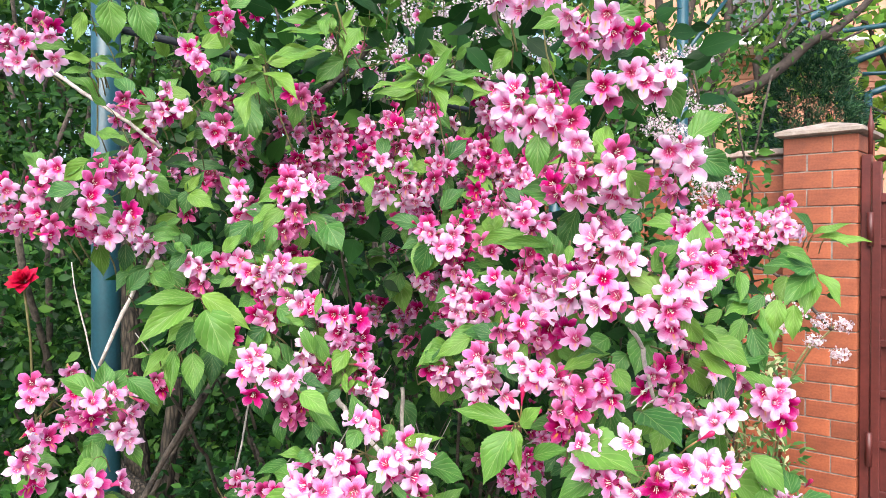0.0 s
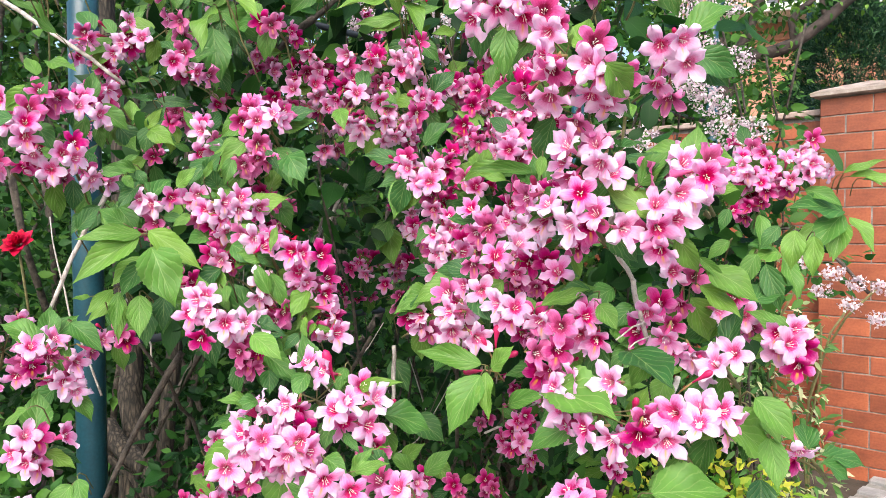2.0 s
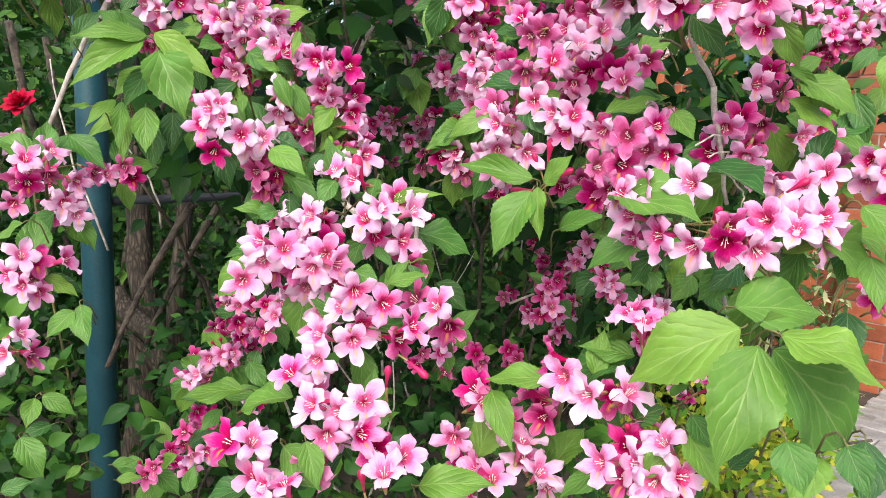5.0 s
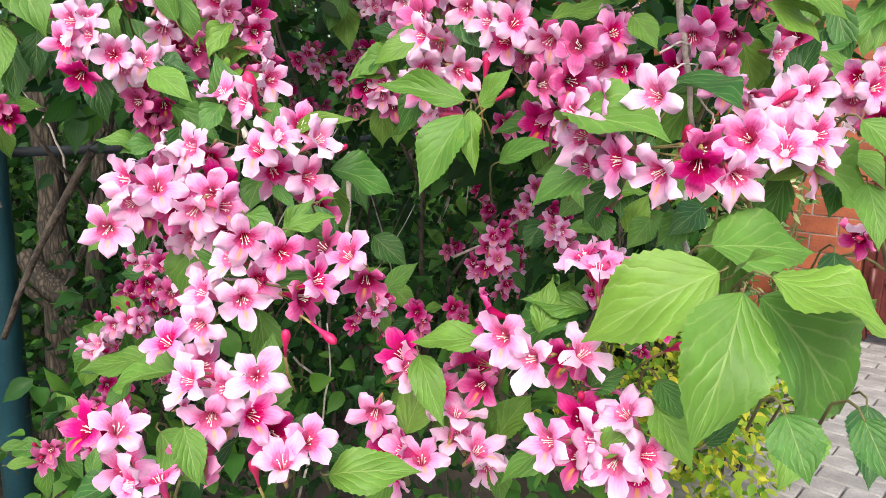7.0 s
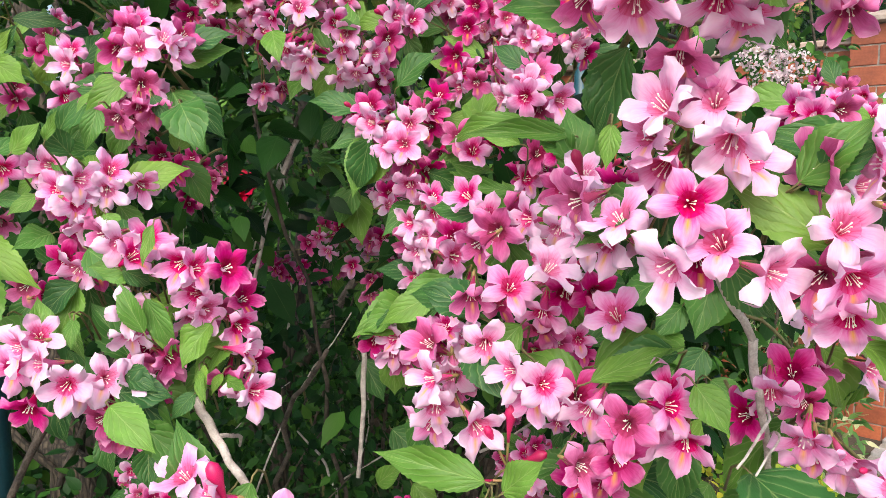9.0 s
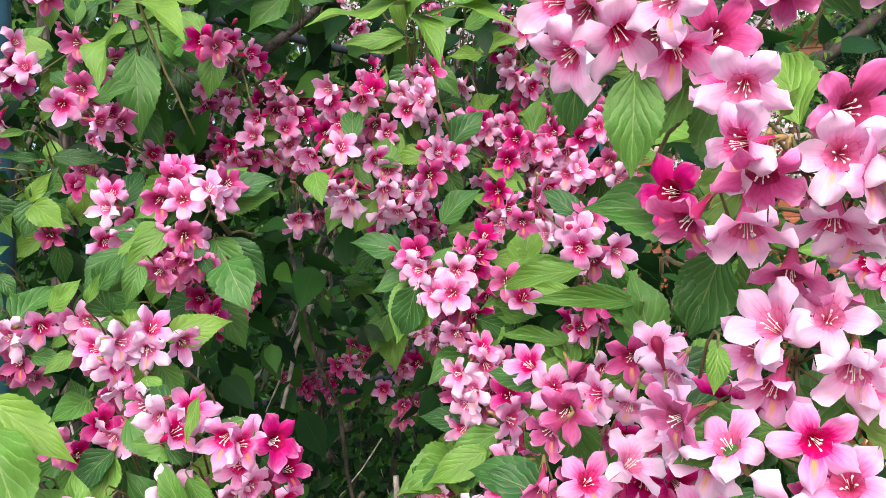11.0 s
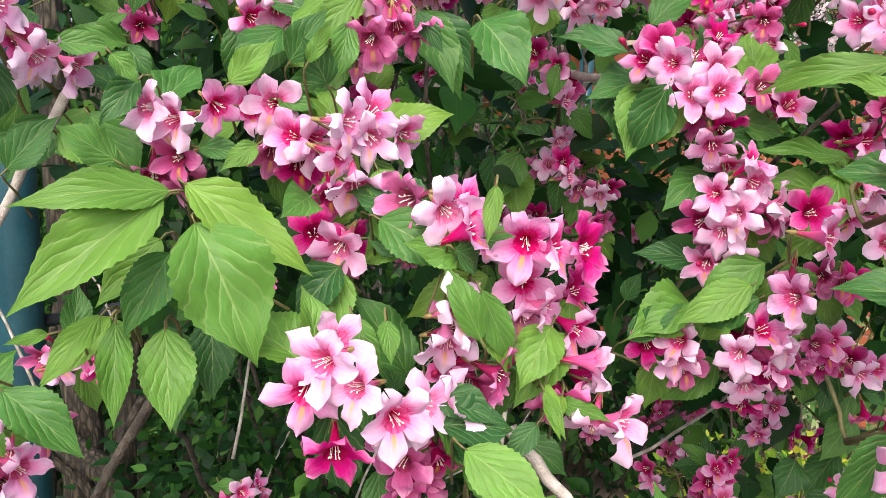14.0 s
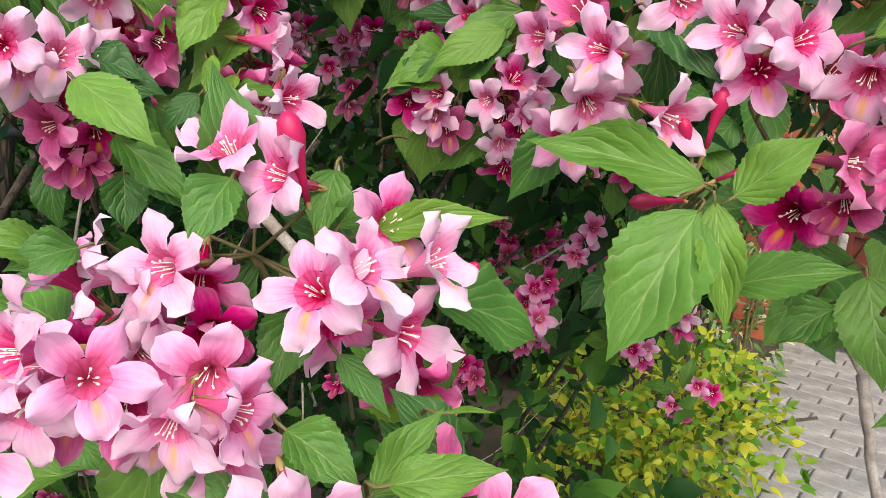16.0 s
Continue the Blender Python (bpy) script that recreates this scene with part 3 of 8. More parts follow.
pipe("post", [POST + Vector((0, 0, z)) for z in (-0.05, 1.3, 2.8)], 0.0318, trellis)
far_post = POST + LINE * 3.453
pipe("post", [far_post + Vector((0, 0, z)) for z in (-0.05, 1.6, 3.4)], 0.033, trellis)
pipe("post", [Vector((0.487, 4.336, z)) for z in (-0.05, 1.0, 2.2)], 0.034, trellis)
pipe("upper_rail", [POST + LINE * d + Vector((0, 0, 1.915)) for d in (0.03, 1.2, 2.4, 3.43)], 0.0095, trellis, "blackened thin rail", 12, PAINT_DARK)
pipe("lower_rail", [POST + LINE * d + Vector((0, 0, 1.085)) for d in (0.03, 1.2, 2.4, 3.43)], 0.0095, trellis, "blackened thin rail", 12, PAINT_DARK)
pipe("brace", [far_post + Vector((0, 0, 2.52)), far_post + LINE * 0.5 + Vector((0.1, 0, 3.0))], 0.012, trellis, sides=10)

pergola = thing("pergola", (2.3, 5.6, 0), "dark teal pipe pergola behind the brick wall", "pergola")
for a in ((2.278, 5.706), (2.99, 5.728)):
    pipe("post", [Vector((*a, z)) for z in (-0.02, 1.5, 2.98 if a[0] < 2.5 else 2.55)], 0.03, pergola, sides=14)
pipe("arched_beam", [(2.25, 5.7, 2.94), (2.384, 5.711, 3.033), (2.575, 5.719, 3.136), (2.83, 5.729, 3.247), (3.2, 5.74, 3.37), (3.7, 5.75, 3.43)], 0.03, pergola, sides=14)
pipe("beam", [(2.278, 5.706, 2.982), (2.7, 5.72, 3.01), (3.12, 5.739, 3.069), (3.7, 5.75, 3.12)], 0.02, pergola, sides=12)
pipe("beam", [(2.81, 5.725, 2.766), (3.12, 5.737, 2.89), (3.6, 5.75, 3.05)], 0.028, pergola, sides=12)
pipe("beam", [(2.972, 5.729, 2.541), (3.121, 5.735, 2.597), (3.6, 5.75, 2.7)], 0.025, pergola, sides=12)
pipe("beam", [(2.95, 5.727, 2.7), (3.3, 5.735, 2.72), (3.7, 5.75, 2.74)], 0.014, pergola, sides=12)

# ---- tree behind the wall ----
tree = thing("fruit_tree", (1.5, 5.0, 0), "old crooked tree with dark bare limbs behind the wall", "tree")


def limb(name, path, r0, r1, parent, mat=BARK_TREE, sides=9):
    fine = []
    for k in range(len(path) - 1):
        for s in range(4):
            p = Vector(path[k]).lerp(Vector(path[k + 1]), s / 4)
            fine.append(p + noise.noise_vector(p * 9) * r0 * 0.45)
    fine.append(Vector(path[-1]))
    n = len(fine) - 1
    v, f, u = tube_data(fine, [r0 + (r1 - r0) * k / n for k in range(n + 1)], sides, 0.25)
    return part(name, mesh_of(name, v, f, [mat], u), parent)


limb("trunk", [(1.42, 5.0, -0.05), (1.46, 5.02, 0.9), (1.44, 4.97, 1.7), (1.47, 4.97, 2.36)], 0.085, 0.06, tree)
limb("limb", [(1.455, 4.97, 2.33), (1.659, 4.978, 2.405), (1.882, 4.987, 2.466), (2.068, 4.995, 2.596), (2.217, 5.001, 2.727), (2.402, 5.009, 2.839), (2.588, 5.018, 2.989), (2.75, 5.03, 3.2)], 0.045, 0.022, tree)
limb("limb", [(1.48, 4.971, 2.33), (1.603, 4.977, 2.539), (1.677, 4.981, 2.763), (1.702, 4.985, 3.024), (1.74, 5.0, 3.4)], 0.038, 0.02, tree)
limb("limb", [(1.68, 4.982, 2.77), (1.844, 4.988, 2.845), (1.974, 4.994, 2.969), (2.05, 5.0, 3.2)], 0.022, 0.012, tree)
limb("limb", [(1.901, 4.987, 2.466), (1.875, 4.988, 2.615), (1.938, 4.991, 2.697), (2.012, 4.994, 2.745), (2.1, 5.0, 2.9)], 0.026, 0.012, tree)
limb("limb", [(1.45, 4.99, 2.3), (1.4, 4.98, 2.7), (1.46, 4.98, 3.1), (1.5, 5.0, 3.5)], 0.04, 0.025, tree)
limb("limb", [(1.46, 4.99, 2.5), (1.28, 4.965, 2.6), (1.256, 4.966, 2.799), (1.229, 4.967, 3.022), (1.2, 4.97, 3.4)], 0.03, 0.024, tree)
limb("limb", [(1.69, 4.985, 2.95), (1.8, 4.99, 3.02), (1.79, 5.0, 3.2), (1.9, 5.0, 3.35)], 0.018, 0.009, tree)
limb("limb", [(2.08, 4.995, 2.6), (2.06, 4.99, 2.78), (2.16, 4.99, 2.9), (2.13, 5.0, 3.1)], 0.017, 0.008, tree)
limb("limb", [(2.3, 5.005, 2.78), (2.45, 5.01, 2.76), (2.6, 5.02, 2.84)], 0.012, 0.006, tree)
limb("trunk", [(0.3, 4.95, -0.05), (0.26, 4.93, 1.2), (0.24, 4.93, 2.2), (0.214, 4.926, 2.666), (0.188, 4.926, 2.796), (0.09, 4.925, 3.1), (0.02, 4.95, 3.6)], 0.06, 0.035, tree)


def leaf_cloud(n, centre, spread, size, seed, up=0.5, shell=0.0, droop=0.3):
    """Rows of base, direction, normal and length for blades in an uneven egg-shaped cloud."""
    rng = np.random.default_rng(seed)
    c, s = np.array(centre), np.array(spread)
    p = rng.normal(size=(n * 3, 3))
    p /= np.linalg.norm(p, axis=1)[:, None]
    p *= (shell + (1 - shell) * rng.random(n * 3)[:, None] ** 0.45)
    gap = np.array([noise.noise(Vector(q * 2.3 + seed)) for q in p])
    p = p[gap > -0.12][:n]
    n = len(p)
    base = c + p * s
    way = p + rng.normal(size=(n, 3)) * 0.7 + np.array([0, -0.2, -droop])
    nor = rng.normal(size=(n, 3)) * 0.55 + np.array([0, -0.45, up])
    return base, way, nor, size * rng.uniform(0.55, 1.2, n)


def stack(*clouds):
    return [np.concatenate(a) for a in zip(*clouds)]


part("crown", scatter_blades("crown", stack(leaf_cloud(500, (1.75, 5.1, 3.0), (0.7, 0.5, 0.5), 0.07, 3), leaf_cloud(300, (1.35, 5.0, 2.5), (0.35, 0.4, 0.35), 0.06, 4),
     leaf_cloud(260, (0.4, 5.0, 3.0), (0.7, 0.5, 0.5), 0.07, 6), leaf_cloud(900, (1.9, 6.3, 2.4), (0.8, 0.3, 0.55), 0.075, 7), leaf_cloud(420, (2.2, 6.3, 3.4), (1.0, 0.4, 0.5), 0.08, 12), leaf_cloud(420, (1.65, 4.9, 2.2), (0.4, 0.2, 0.25), 0.05, 13), leaf_cloud(300, (2.0, 4.95, 2.8), (0.6, 0.25, 0.35), 0.05, 14)), LEAF_BACK_SUNLIT, BLADE_LOW), tree, "loose green foliage")

vine = thing("grape_vine", (3.0, 5.9, 0), "bright green grape vine over the pergola", "vine")
limb("vine_stem", [(3.3, 5.85, -0.02), (3.28, 5.86, 1.4), (3.2, 5.8, 2.7), (3.0, 5.78, 3.1), (2.6, 5.75, 3.2), (2.2, 5.72, 3.05)], 0.02, 0.008, vine)
limb("vine_stem", [(3.25, 5.85, 2.4), (2.95, 5.8, 2.5), (2.7, 5.78, 2.75), (2.5, 5.76, 3.0)], 0.014, 0.006, vine)
part("foliage", scatter_blades("foliage", stack(leaf_cloud(420, (3.3, 6.1, 3.0), (0.9, 0.5, 0.5), 0.12, 8), leaf_cloud(40, (2.25, 5.6, 2.9), (0.22, 0.1, 0.25), 0.11, 9),
     leaf_cloud(200, (3.4, 6.2, 2.3), (0.5, 0.4, 0.4), 0.12, 10)), LEAF_GRAPE, BLADE_ROUND), vine)

# ---- yew behind the wall ----
yew = thing("yew_bush", (2.45, 5.5, 0), "dense dark green columnar yew behind the wall", "conifer")
limb("trunk", [(2.45, 5.5, -0.05), (2.45, 5.5, 1.2), (2.44, 5.5, 2.4)], 0.05, 0.02, yew)


def yew_sprays(n, seed):
    rng = np.random.default_rng(seed)
    base, way, nor, size = [], [], [], []
    for k in range(n):
        z = 0.3 + 2.6 * rng.random() ** 0.8
        r = 0.37 * min(1.0, (2.98 - z) / 0.75) ** 0.6 * (0.75 + 0.35 * rng.random())
        a = rng.uniform(0, 2 * math.pi)
        lump = 1 + 0.25 * noise.noise(Vector((math.cos(a) * 2, math.sin(a) * 2, z * 3)))
        p = np.array([2.45 + r * lump * math.cos(a), 5.5 + r * lump * math.sin(a), z])
        d = np.array([math.cos(a), math.sin(a), rng.uniform(0.2, 1.2)])
        d /= np.linalg.norm(d)
        for j in range(14):
            s = j / 13
            w = d + rng.normal(size=3) * 0.75
            base.append(p - d * 0.06 + d * 0.12 * s)
            way.append(w)
            nor.append(rng.normal(size=3))
            size.append(rng.uniform(0.04, 0.07))
    return base, way, nor, size


part("foliage", scatter_blades("foliage", yew_sprays(3000, 5), NEEDLE, BLADE_NEEDLE), yew)

# ---- house in the distance ----
HOUSE_AT = pose(3.0, 10.3, 0, 0, 0, -8)
house = thing("house", HOUSE_AT, "orange brick house with white window surrounds", "house")
part("wall", (box_bm(-0.6, 7.5, 0.0, 5.0, -0.05, 6.2), HOUSE), house, "orange brick facade", HOUSE_AT)
bm = bmesh.new()
q = [bm.verts.new(p) for p in ((-1.0, -0.4, 6.2), (7.9, -0.4, 6.2), (7.9, 5.4, 6.2), (-1.0, 5.4, 6.2), (-1.0, 2.5, 8.2), (7.9, 2.5, 8.2))]
for idx in ((0, 1, 5, 4), (3, 4, 5, 2), (0, 4, 3), (1, 2, 5), (3, 2, 1, 0)):
    bm.faces.new([q[i] for i in idx])
part("roof", (bm, ROOF), house, "red-brown tiled roof", HOUSE_AT)
part("balcony_slab", (box_bm(-0.2, 3.4, -0.6, 0.0, 3.95, 4.02, 0.01), PLASTER), house, "white balcony slab", HOUSE_AT)
part("brick_band", (box_bm(-0.61, 7.51, -0.05, 0.0, 3.82, 3.95, 0.01), HOUSE), house, m=HOUSE_AT)
for k in range(6):
    part("brick_band", (box_bm(-0.58, 7.5, -0.025, 0.0, 3.3 + 0.085 * k, 3.37 + 0.085 * k, 0.004), HOUSE), house, m=HOUSE_AT)
for x, z0, z1, w, mat in ((0.75, 1.9, 3.1, 0.5, FRAME_BROWN), (0.5, 4.2, 5.5, 1.2, PLASTER), (3.2, 1.9, 3.1, 0.9, PLASTER), (3.2, 4.2, 5.5, 1.2, PLASTER)):
    win = part("window", (box_bm(x, x + w, -0.012, 0.0, z0, z1), GLASS), house, "dark window glass", HOUSE_AT)
    for a in ((x - 0.07, x, z0 - 0.07, z1 + 0.07), (x + w, x + w + 0.07, z0 - 0.07, z1 + 0.07), (x, x + w, z1, z1 + 0.07), (x, x + w, z0 - 0.07, z0), (x + w / 2 - 0.02, x + w / 2 + 0.02, z0, z1)):
        part("frame", (box_bm(a[0], a[1], -0.04, 0.01, a[2], a[3], 0.005), mat), win, m=HOUSE_AT)
for k in range(13):
    v, f, u = tube_data([(0.0 + 0.26 * k, -0.57, 4.02), (0.08 + 0.26 * k, -0.57, 4.3), (0.0 + 0.26 * k, -0.57, 4.6)], 0.012, 6)
    part("railing_bar", mesh_of("railing_bar", v, f, [GATE], u), house, "dark wrought iron bar", HOUSE_AT)

# ---- shrubs behind the weigela ----
hedge_spots = ((-2.6, 3.6, 1.2, 1.1), (-1.6, 4.0, 1.3, 1.2), (-0.7, 4.3, 1.2, 1.2), (-2.0, 2.6, 0.9, 0.8), (0.0, 3.9, 0.9, 0.7), (-3.4, 4.6, 1.8, 1.5), (-1.2, 5.4, 2.2, 1.6), (0.6, 6.2, 1.8, 1.4), (-0.6, 3.0, 0.6, 0.6), (-2.4, 4.6, 2.0, 1.3), (-0.3, 5.2, 2.0, 1.3), (-4.2, 6.5, 2.6, 2.2), (-1.8, 7.5, 2.6, 2.2), (0.4, 8.0, 2.3, 1.9), (-1.35, 2.9, 0.9, 0.8), (0.5, 3.55, 0.75, 0.5), (0.92, 3.75, 0.7, 0.42), (2.0, 7.0, 1.35, 1.0), (0.95, 6.7, 1.6, 1.0), (3.1, 7.4, 1.2, 1.0))
for k, (x, y, z, r) in enumerate(hedge_spots):
    hedge = thing("garden_shrub", (x, y, 0), "dense garden shrub with small oval leaves, dark green with painted shade", "shrub", "shrubs behind the trellis")
    stems = [tube_data(bend((x + 0.1 * j - 0.2, y, -0.03), (x + r * 0.7 * math.sin(j * 2.4), y + 0.4 * math.cos(j * 2.4) - 0.2, z + r * 0.8), 0.0, 0.2, 8, j + 7 * k), 0.012, 6) for j in range(6)]
    for v, f, u in stems:
        part("stem", mesh_of("stem", v, f, [BARK], u), hedge)
    part("foliage", scatter_blades("foliage", leaf_cloud(3600 if y < 4.5 else 2200, (x, y, z), (r * 0.95, r * 0.75, z * 1.02), 0.056 if y < 4.5 else 0.095, 40 + k, shell=0.25), LEAF_FAR_SHADED, BLADE_LOW), hedge)

for k, (x, y) in enumerate(((-4.2, 5.4), (-2.9, 5.6), (-1.7, 5.9), (-0.5, 6.2), (0.7, 7.0), (1.7, 8.6), (-4.6, 7.6), (-3.2, 7.8), (-1.9, 8.0), (-0.6, 8.2), (-5.6, 6.4))):
    hedge = thing("tall_hedge_bush", (x, y, 0), "tall leafy hedge bush closing the garden behind", "hedge", "tall hedge")
    for j in range(4):
        v, f, u = tube_data(bend((x - 0.3 + 0.2 * j, y, -0.03), (x - 0.6 + 0.4 * j, y - 0.2, 2.9), 0.0, 0.2, 9, 700 + 5 * k + j), 0.022, 7)
        part("stem", mesh_of("stem", v, f, [BARK], u), hedge)
    part("foliage", scatter_blades("foliage", leaf_cloud(3600, (x, y, 2.4), (1.0, 0.6, 2.6), 0.12, 720 + k, shell=0.3), LEAF_BACK_SUNLIT, BLADE_LOW), hedge)

# the undergrowth takes the far greens with shade in their colour
thing("undergrowth", (-0.4, 2.4, 0), "low undergrowth beneath the shrubs, dark green with painted shade", "undergrowth", kind="stuff",
                    data=scatter_blades("undergrowth", stack(leaf_cloud(2600, (-0.5, 2.4, 0.25), (0.75, 0.36, 0.42), 0.042, 61, shell=0.1), leaf_cloud(900, (-1.35, 2.05, 0.35), (0.34, 0.4, 0.45), 0.055, 68), leaf_cloud(2200, (-1.9, 2.75, 0.16), (0.8, 0.6, 0.3), 0.05, 70), leaf_cloud(900, (-0.35, 2.05, 0.15), (0.4, 0.3, 0.25), 0.042, 69), leaf_cloud(3000, (-1.7, 2.5, 0.12), (1.1, 0.75, 0.32), 0.045, 66), leaf_cloud(1600, (-1.25, 2.2, 0.5), (0.5, 0.35, 0.5), 0.045, 67), leaf_cloud(1500, (-0.9, 2.3, 0.6), (0.8, 0.5, 0.5), 0.045, 62), leaf_cloud(900, (-0.2, 2.3, 0.5), (0.4, 0.4, 0.5), 0.045, 63), leaf_cloud(3000, (-1.1, 2.6, 0.2), (1.3, 0.9, 0.4), 0.045, 64), leaf_cloud(1200, (-0.3, 3.0, 0.3), (0.8, 0.6, 0.4), 0.05, 65)), LEAF_FAR_SHADED, BLADE_LOW))


def floret_ball(n, place, r, seed):
    rng = np.random.default_rng(seed)
    p = rng.normal(size=(n, 3))
    p /= np.linalg.norm(p, axis=1)[:, None]
    base = np.array(place) + p * r * rng.uniform(0.55, 1.0, n)[:, None] * np.array([1.25, 1, 0.85])
    return base, rng.normal(size=(n, 3)) + np.array([0, -0.3, 0]), p + rng.normal(size=(n, 3)) * 0.4, rng.uniform(0.008, 0.014, n)


def floret_head(data, parent):
    """A rounded head of many tiny florets."""
    return tagged(part("flower_head", data, parent), "head of tiny white-pink florets", kind="stuff")


white_shrub = thing("white_flowering_shrub", (0.85, 3.1, 0), "tall shrub with clusters of small white-pink flowers", "shrub")
for v, f, u in [tube_data(bend((0.8 + 0.05 * j, 3.2, -0.03), (0.55 + 0.11 * j, 3.05 + 0.05 * (j % 3), 1.9 + 0.1 * (j % 4)), 0.1, 0.2, 9, 90 + j), 0.0045, 6) for j in range(7)] + [tube_data(bend((0.95, 3.1, 1.2), (1.25, 2.62, 1.12), 0.18, 0.05, 8, 99), 0.006, 5)]:
    part("stem", mesh_of("stem", v, f, [BARK], u), white_shrub)
part("foliage", scatter_blades("foliage", stack(leaf_cloud(800, (0.85, 3.2, 1.75), (0.42, 0.3, 0.65), 0.06, 71), leaf_cloud(260, (0.8, 3.2, 0.9), (0.4, 0.3, 0.5), 0.06, 72), leaf_cloud(60, (1.1, 2.75, 1.2), (0.2, 0.15, 0.12), 0.05, 73), leaf_cloud(520, (0.98, 3.05, 1.45), (0.26, 0.18, 0.32), 0.042, 74)), LEAF_LOW, BLADE_LOW), white_shrub)
for k, p in enumerate(((0.831, 3.064, 2.013), (0.963, 3.073, 1.969), (0.842, 3.063, 1.859), (0.799, 3.062, 2.157), (0.931, 3.072, 2.189), (0.721, 3.056, 2.003), (0.929, 3.068, 1.716), (1.028, 3.075, 1.693),
                       (0.566, 3.042, 1.607), (0.62, 3.045, 1.67), (0.875, 3.065, 1.804), (0.765, 3.058, 1.892), (0.97, 3.07, 1.63), (0.59, 3.05, 1.53))):
    floret_head(scatter_blades("flower_head", floret_ball(230, (p[0] * 0.93, p[1] * 0.93, 1.37 + (p[2] - 1.37) * 0.93), 0.06, 200 + k), WHITE_FLOWER, BLADE_ROUND), white_shrub)
for k, p in enumerate(((1.121, 2.576, 1.189), (1.194, 2.581, 1.152), (1.175, 2.579, 1.088), (1.257, 2.585, 1.042), (1.275, 2.587, 1.142), (1.084, 2.573, 1.134), (1.03, 2.57, 1.225))):
    floret_head(scatter_blades("flower_head", floret_ball(90, p, 0.03, 230 + k), WHITE_FLOWER, BLADE_ROUND), white_shrub)
pale_shrub = thing("white_flowering_shrub", (-0.2, 3.4, 0), "white flowering shrub growing behind the pipe trellis", "shrub")
for v, f, u in [tube_data(bend((-0.2 + 0.05 * j, 3.4, -0.03), (-0.5 + 0.13 * j, 3.25, 2.2 + 0.08 * (j % 3)), 0.1, 0.2, 9, 120 + j), 0.009, 6) for j in range(6)]:
    part("stem", mesh_of("stem", v, f, [BARK], u), pale_shrub)
part("foliage", scatter_blades("foliage", leaf_cloud(520, (-0.15, 3.4, 2.1), (0.6, 0.3, 0.5), 0.06, 75), LEAF_FAR_SHADED, BLADE_LOW), pale_shrub)
for k, p in enumerate(((-0.132, 3.208, 2.318), (0.038, 3.214, 2.294), (-0.23, 3.205, 2.366), (-0.351, 3.199, 2.244), (-0.473, 3.196, 2.414), (0.12, 3.2, 2.2), (-0.05, 3.2, 2.4), (-0.6, 3.25, 2.3), (-0.42, 3.2, 2.1), (0.2, 3.2, 2.36), (-0.2, 3.15, 2.16), (-0.28, 3.3, 2.5), (0.3, 3.25, 2.26), (-0.72, 3.3, 2.45), (0.05, 3.3, 2.52))):
    floret_head(scatter_blades("flower_head", floret_ball(200, (p[0] * 0.93, p[1] * 0.93, 1.42 + (p[2] - 1.42) * 0.93), 0.07, 250 + k), WHITE_FLOWER, BLADE_ROUND), pale_shrub)

blossom_rng = random.Random(58)
for k in range(16):
    p = Vector((blossom_rng.uniform(-0.52, 0.26), blossom_rng.uniform(2.55, 2.9), blossom_rng.uniform(2.02, 2.38)))
    stalk = bend((p.x * 0.9, 3.2, 1.5), p, 0.05, 0.05, 7, 640 + k)
    part("stem", mesh_of("stem", *tube_data(stalk, 0.0035, 5)[:2], [BARK]), pale_shrub)
    floret_head(scatter_blades("flower_head", floret_ball(130, tuple(p), blossom_rng.uniform(0.035, 0.06), 660 + k), WHITE_FLOWER, BLADE_ROUND), pale_shrub)

yellow_shrub = thing("golden_shrub", (0.85, 2.55, 0), "low yellow-green golden-leaved shrub beside the paving", "shrub")
for v, f, u in [tube_data(bend((0.8 + 0.03 * j, 2.6, -0.03), (0.6 + 0.09 * j, 2.45 + 0.08 * (j % 3), 0.38), 0.05, 0.08, 6, 140 + j), 0.005, 5) for j in range(7)]:
    part("stem", mesh_of("stem", v, f, [BARK], u), yellow_shrub)
part("foliage", scatter_blades("foliage", stack(leaf_cloud(2600, (0.7, 2.5, 0.28), (0.4, 0.38, 0.32), 0.042, 81, up=0.9), leaf_cloud(260, (1.1, 2.95, 0.2), (0.22, 0.25, 0.2), 0.045, 82, up=0.9)), LEAF_YELLOW, BLADE_LOW), yellow_shrub)
cream_shrub = thing("variegated_shrub", (1.25, 3.2, 0), "slender shrub with cream-edged variegated leaves by the wall", "shrub")
for v, f, u in [tube_data(bend((1.2 + 0.03 * j, 3.25, -0.03), (1.0 + 0.1 * j, 3.1, 0.95 + 0.07 * (j % 3)), 0.1, 0.1, 7, 160 + j), 0.005, 5) for j in range(6)]:
    part("stem", mesh_of("stem", v, f, [TWIG], u), cream_shrub)
part("foliage", scatter_blades("foliage", stack(leaf_cloud(420, (1.14, 3.15, 0.82), (0.2, 0.18, 0.38), 0.058, 85), leaf_cloud(460, (1.2, 3.2, 0.4), (0.25, 0.2, 0.35), 0.058, 86)), LEAF_CREAM, BLADE_SLIM), cream_shrub)


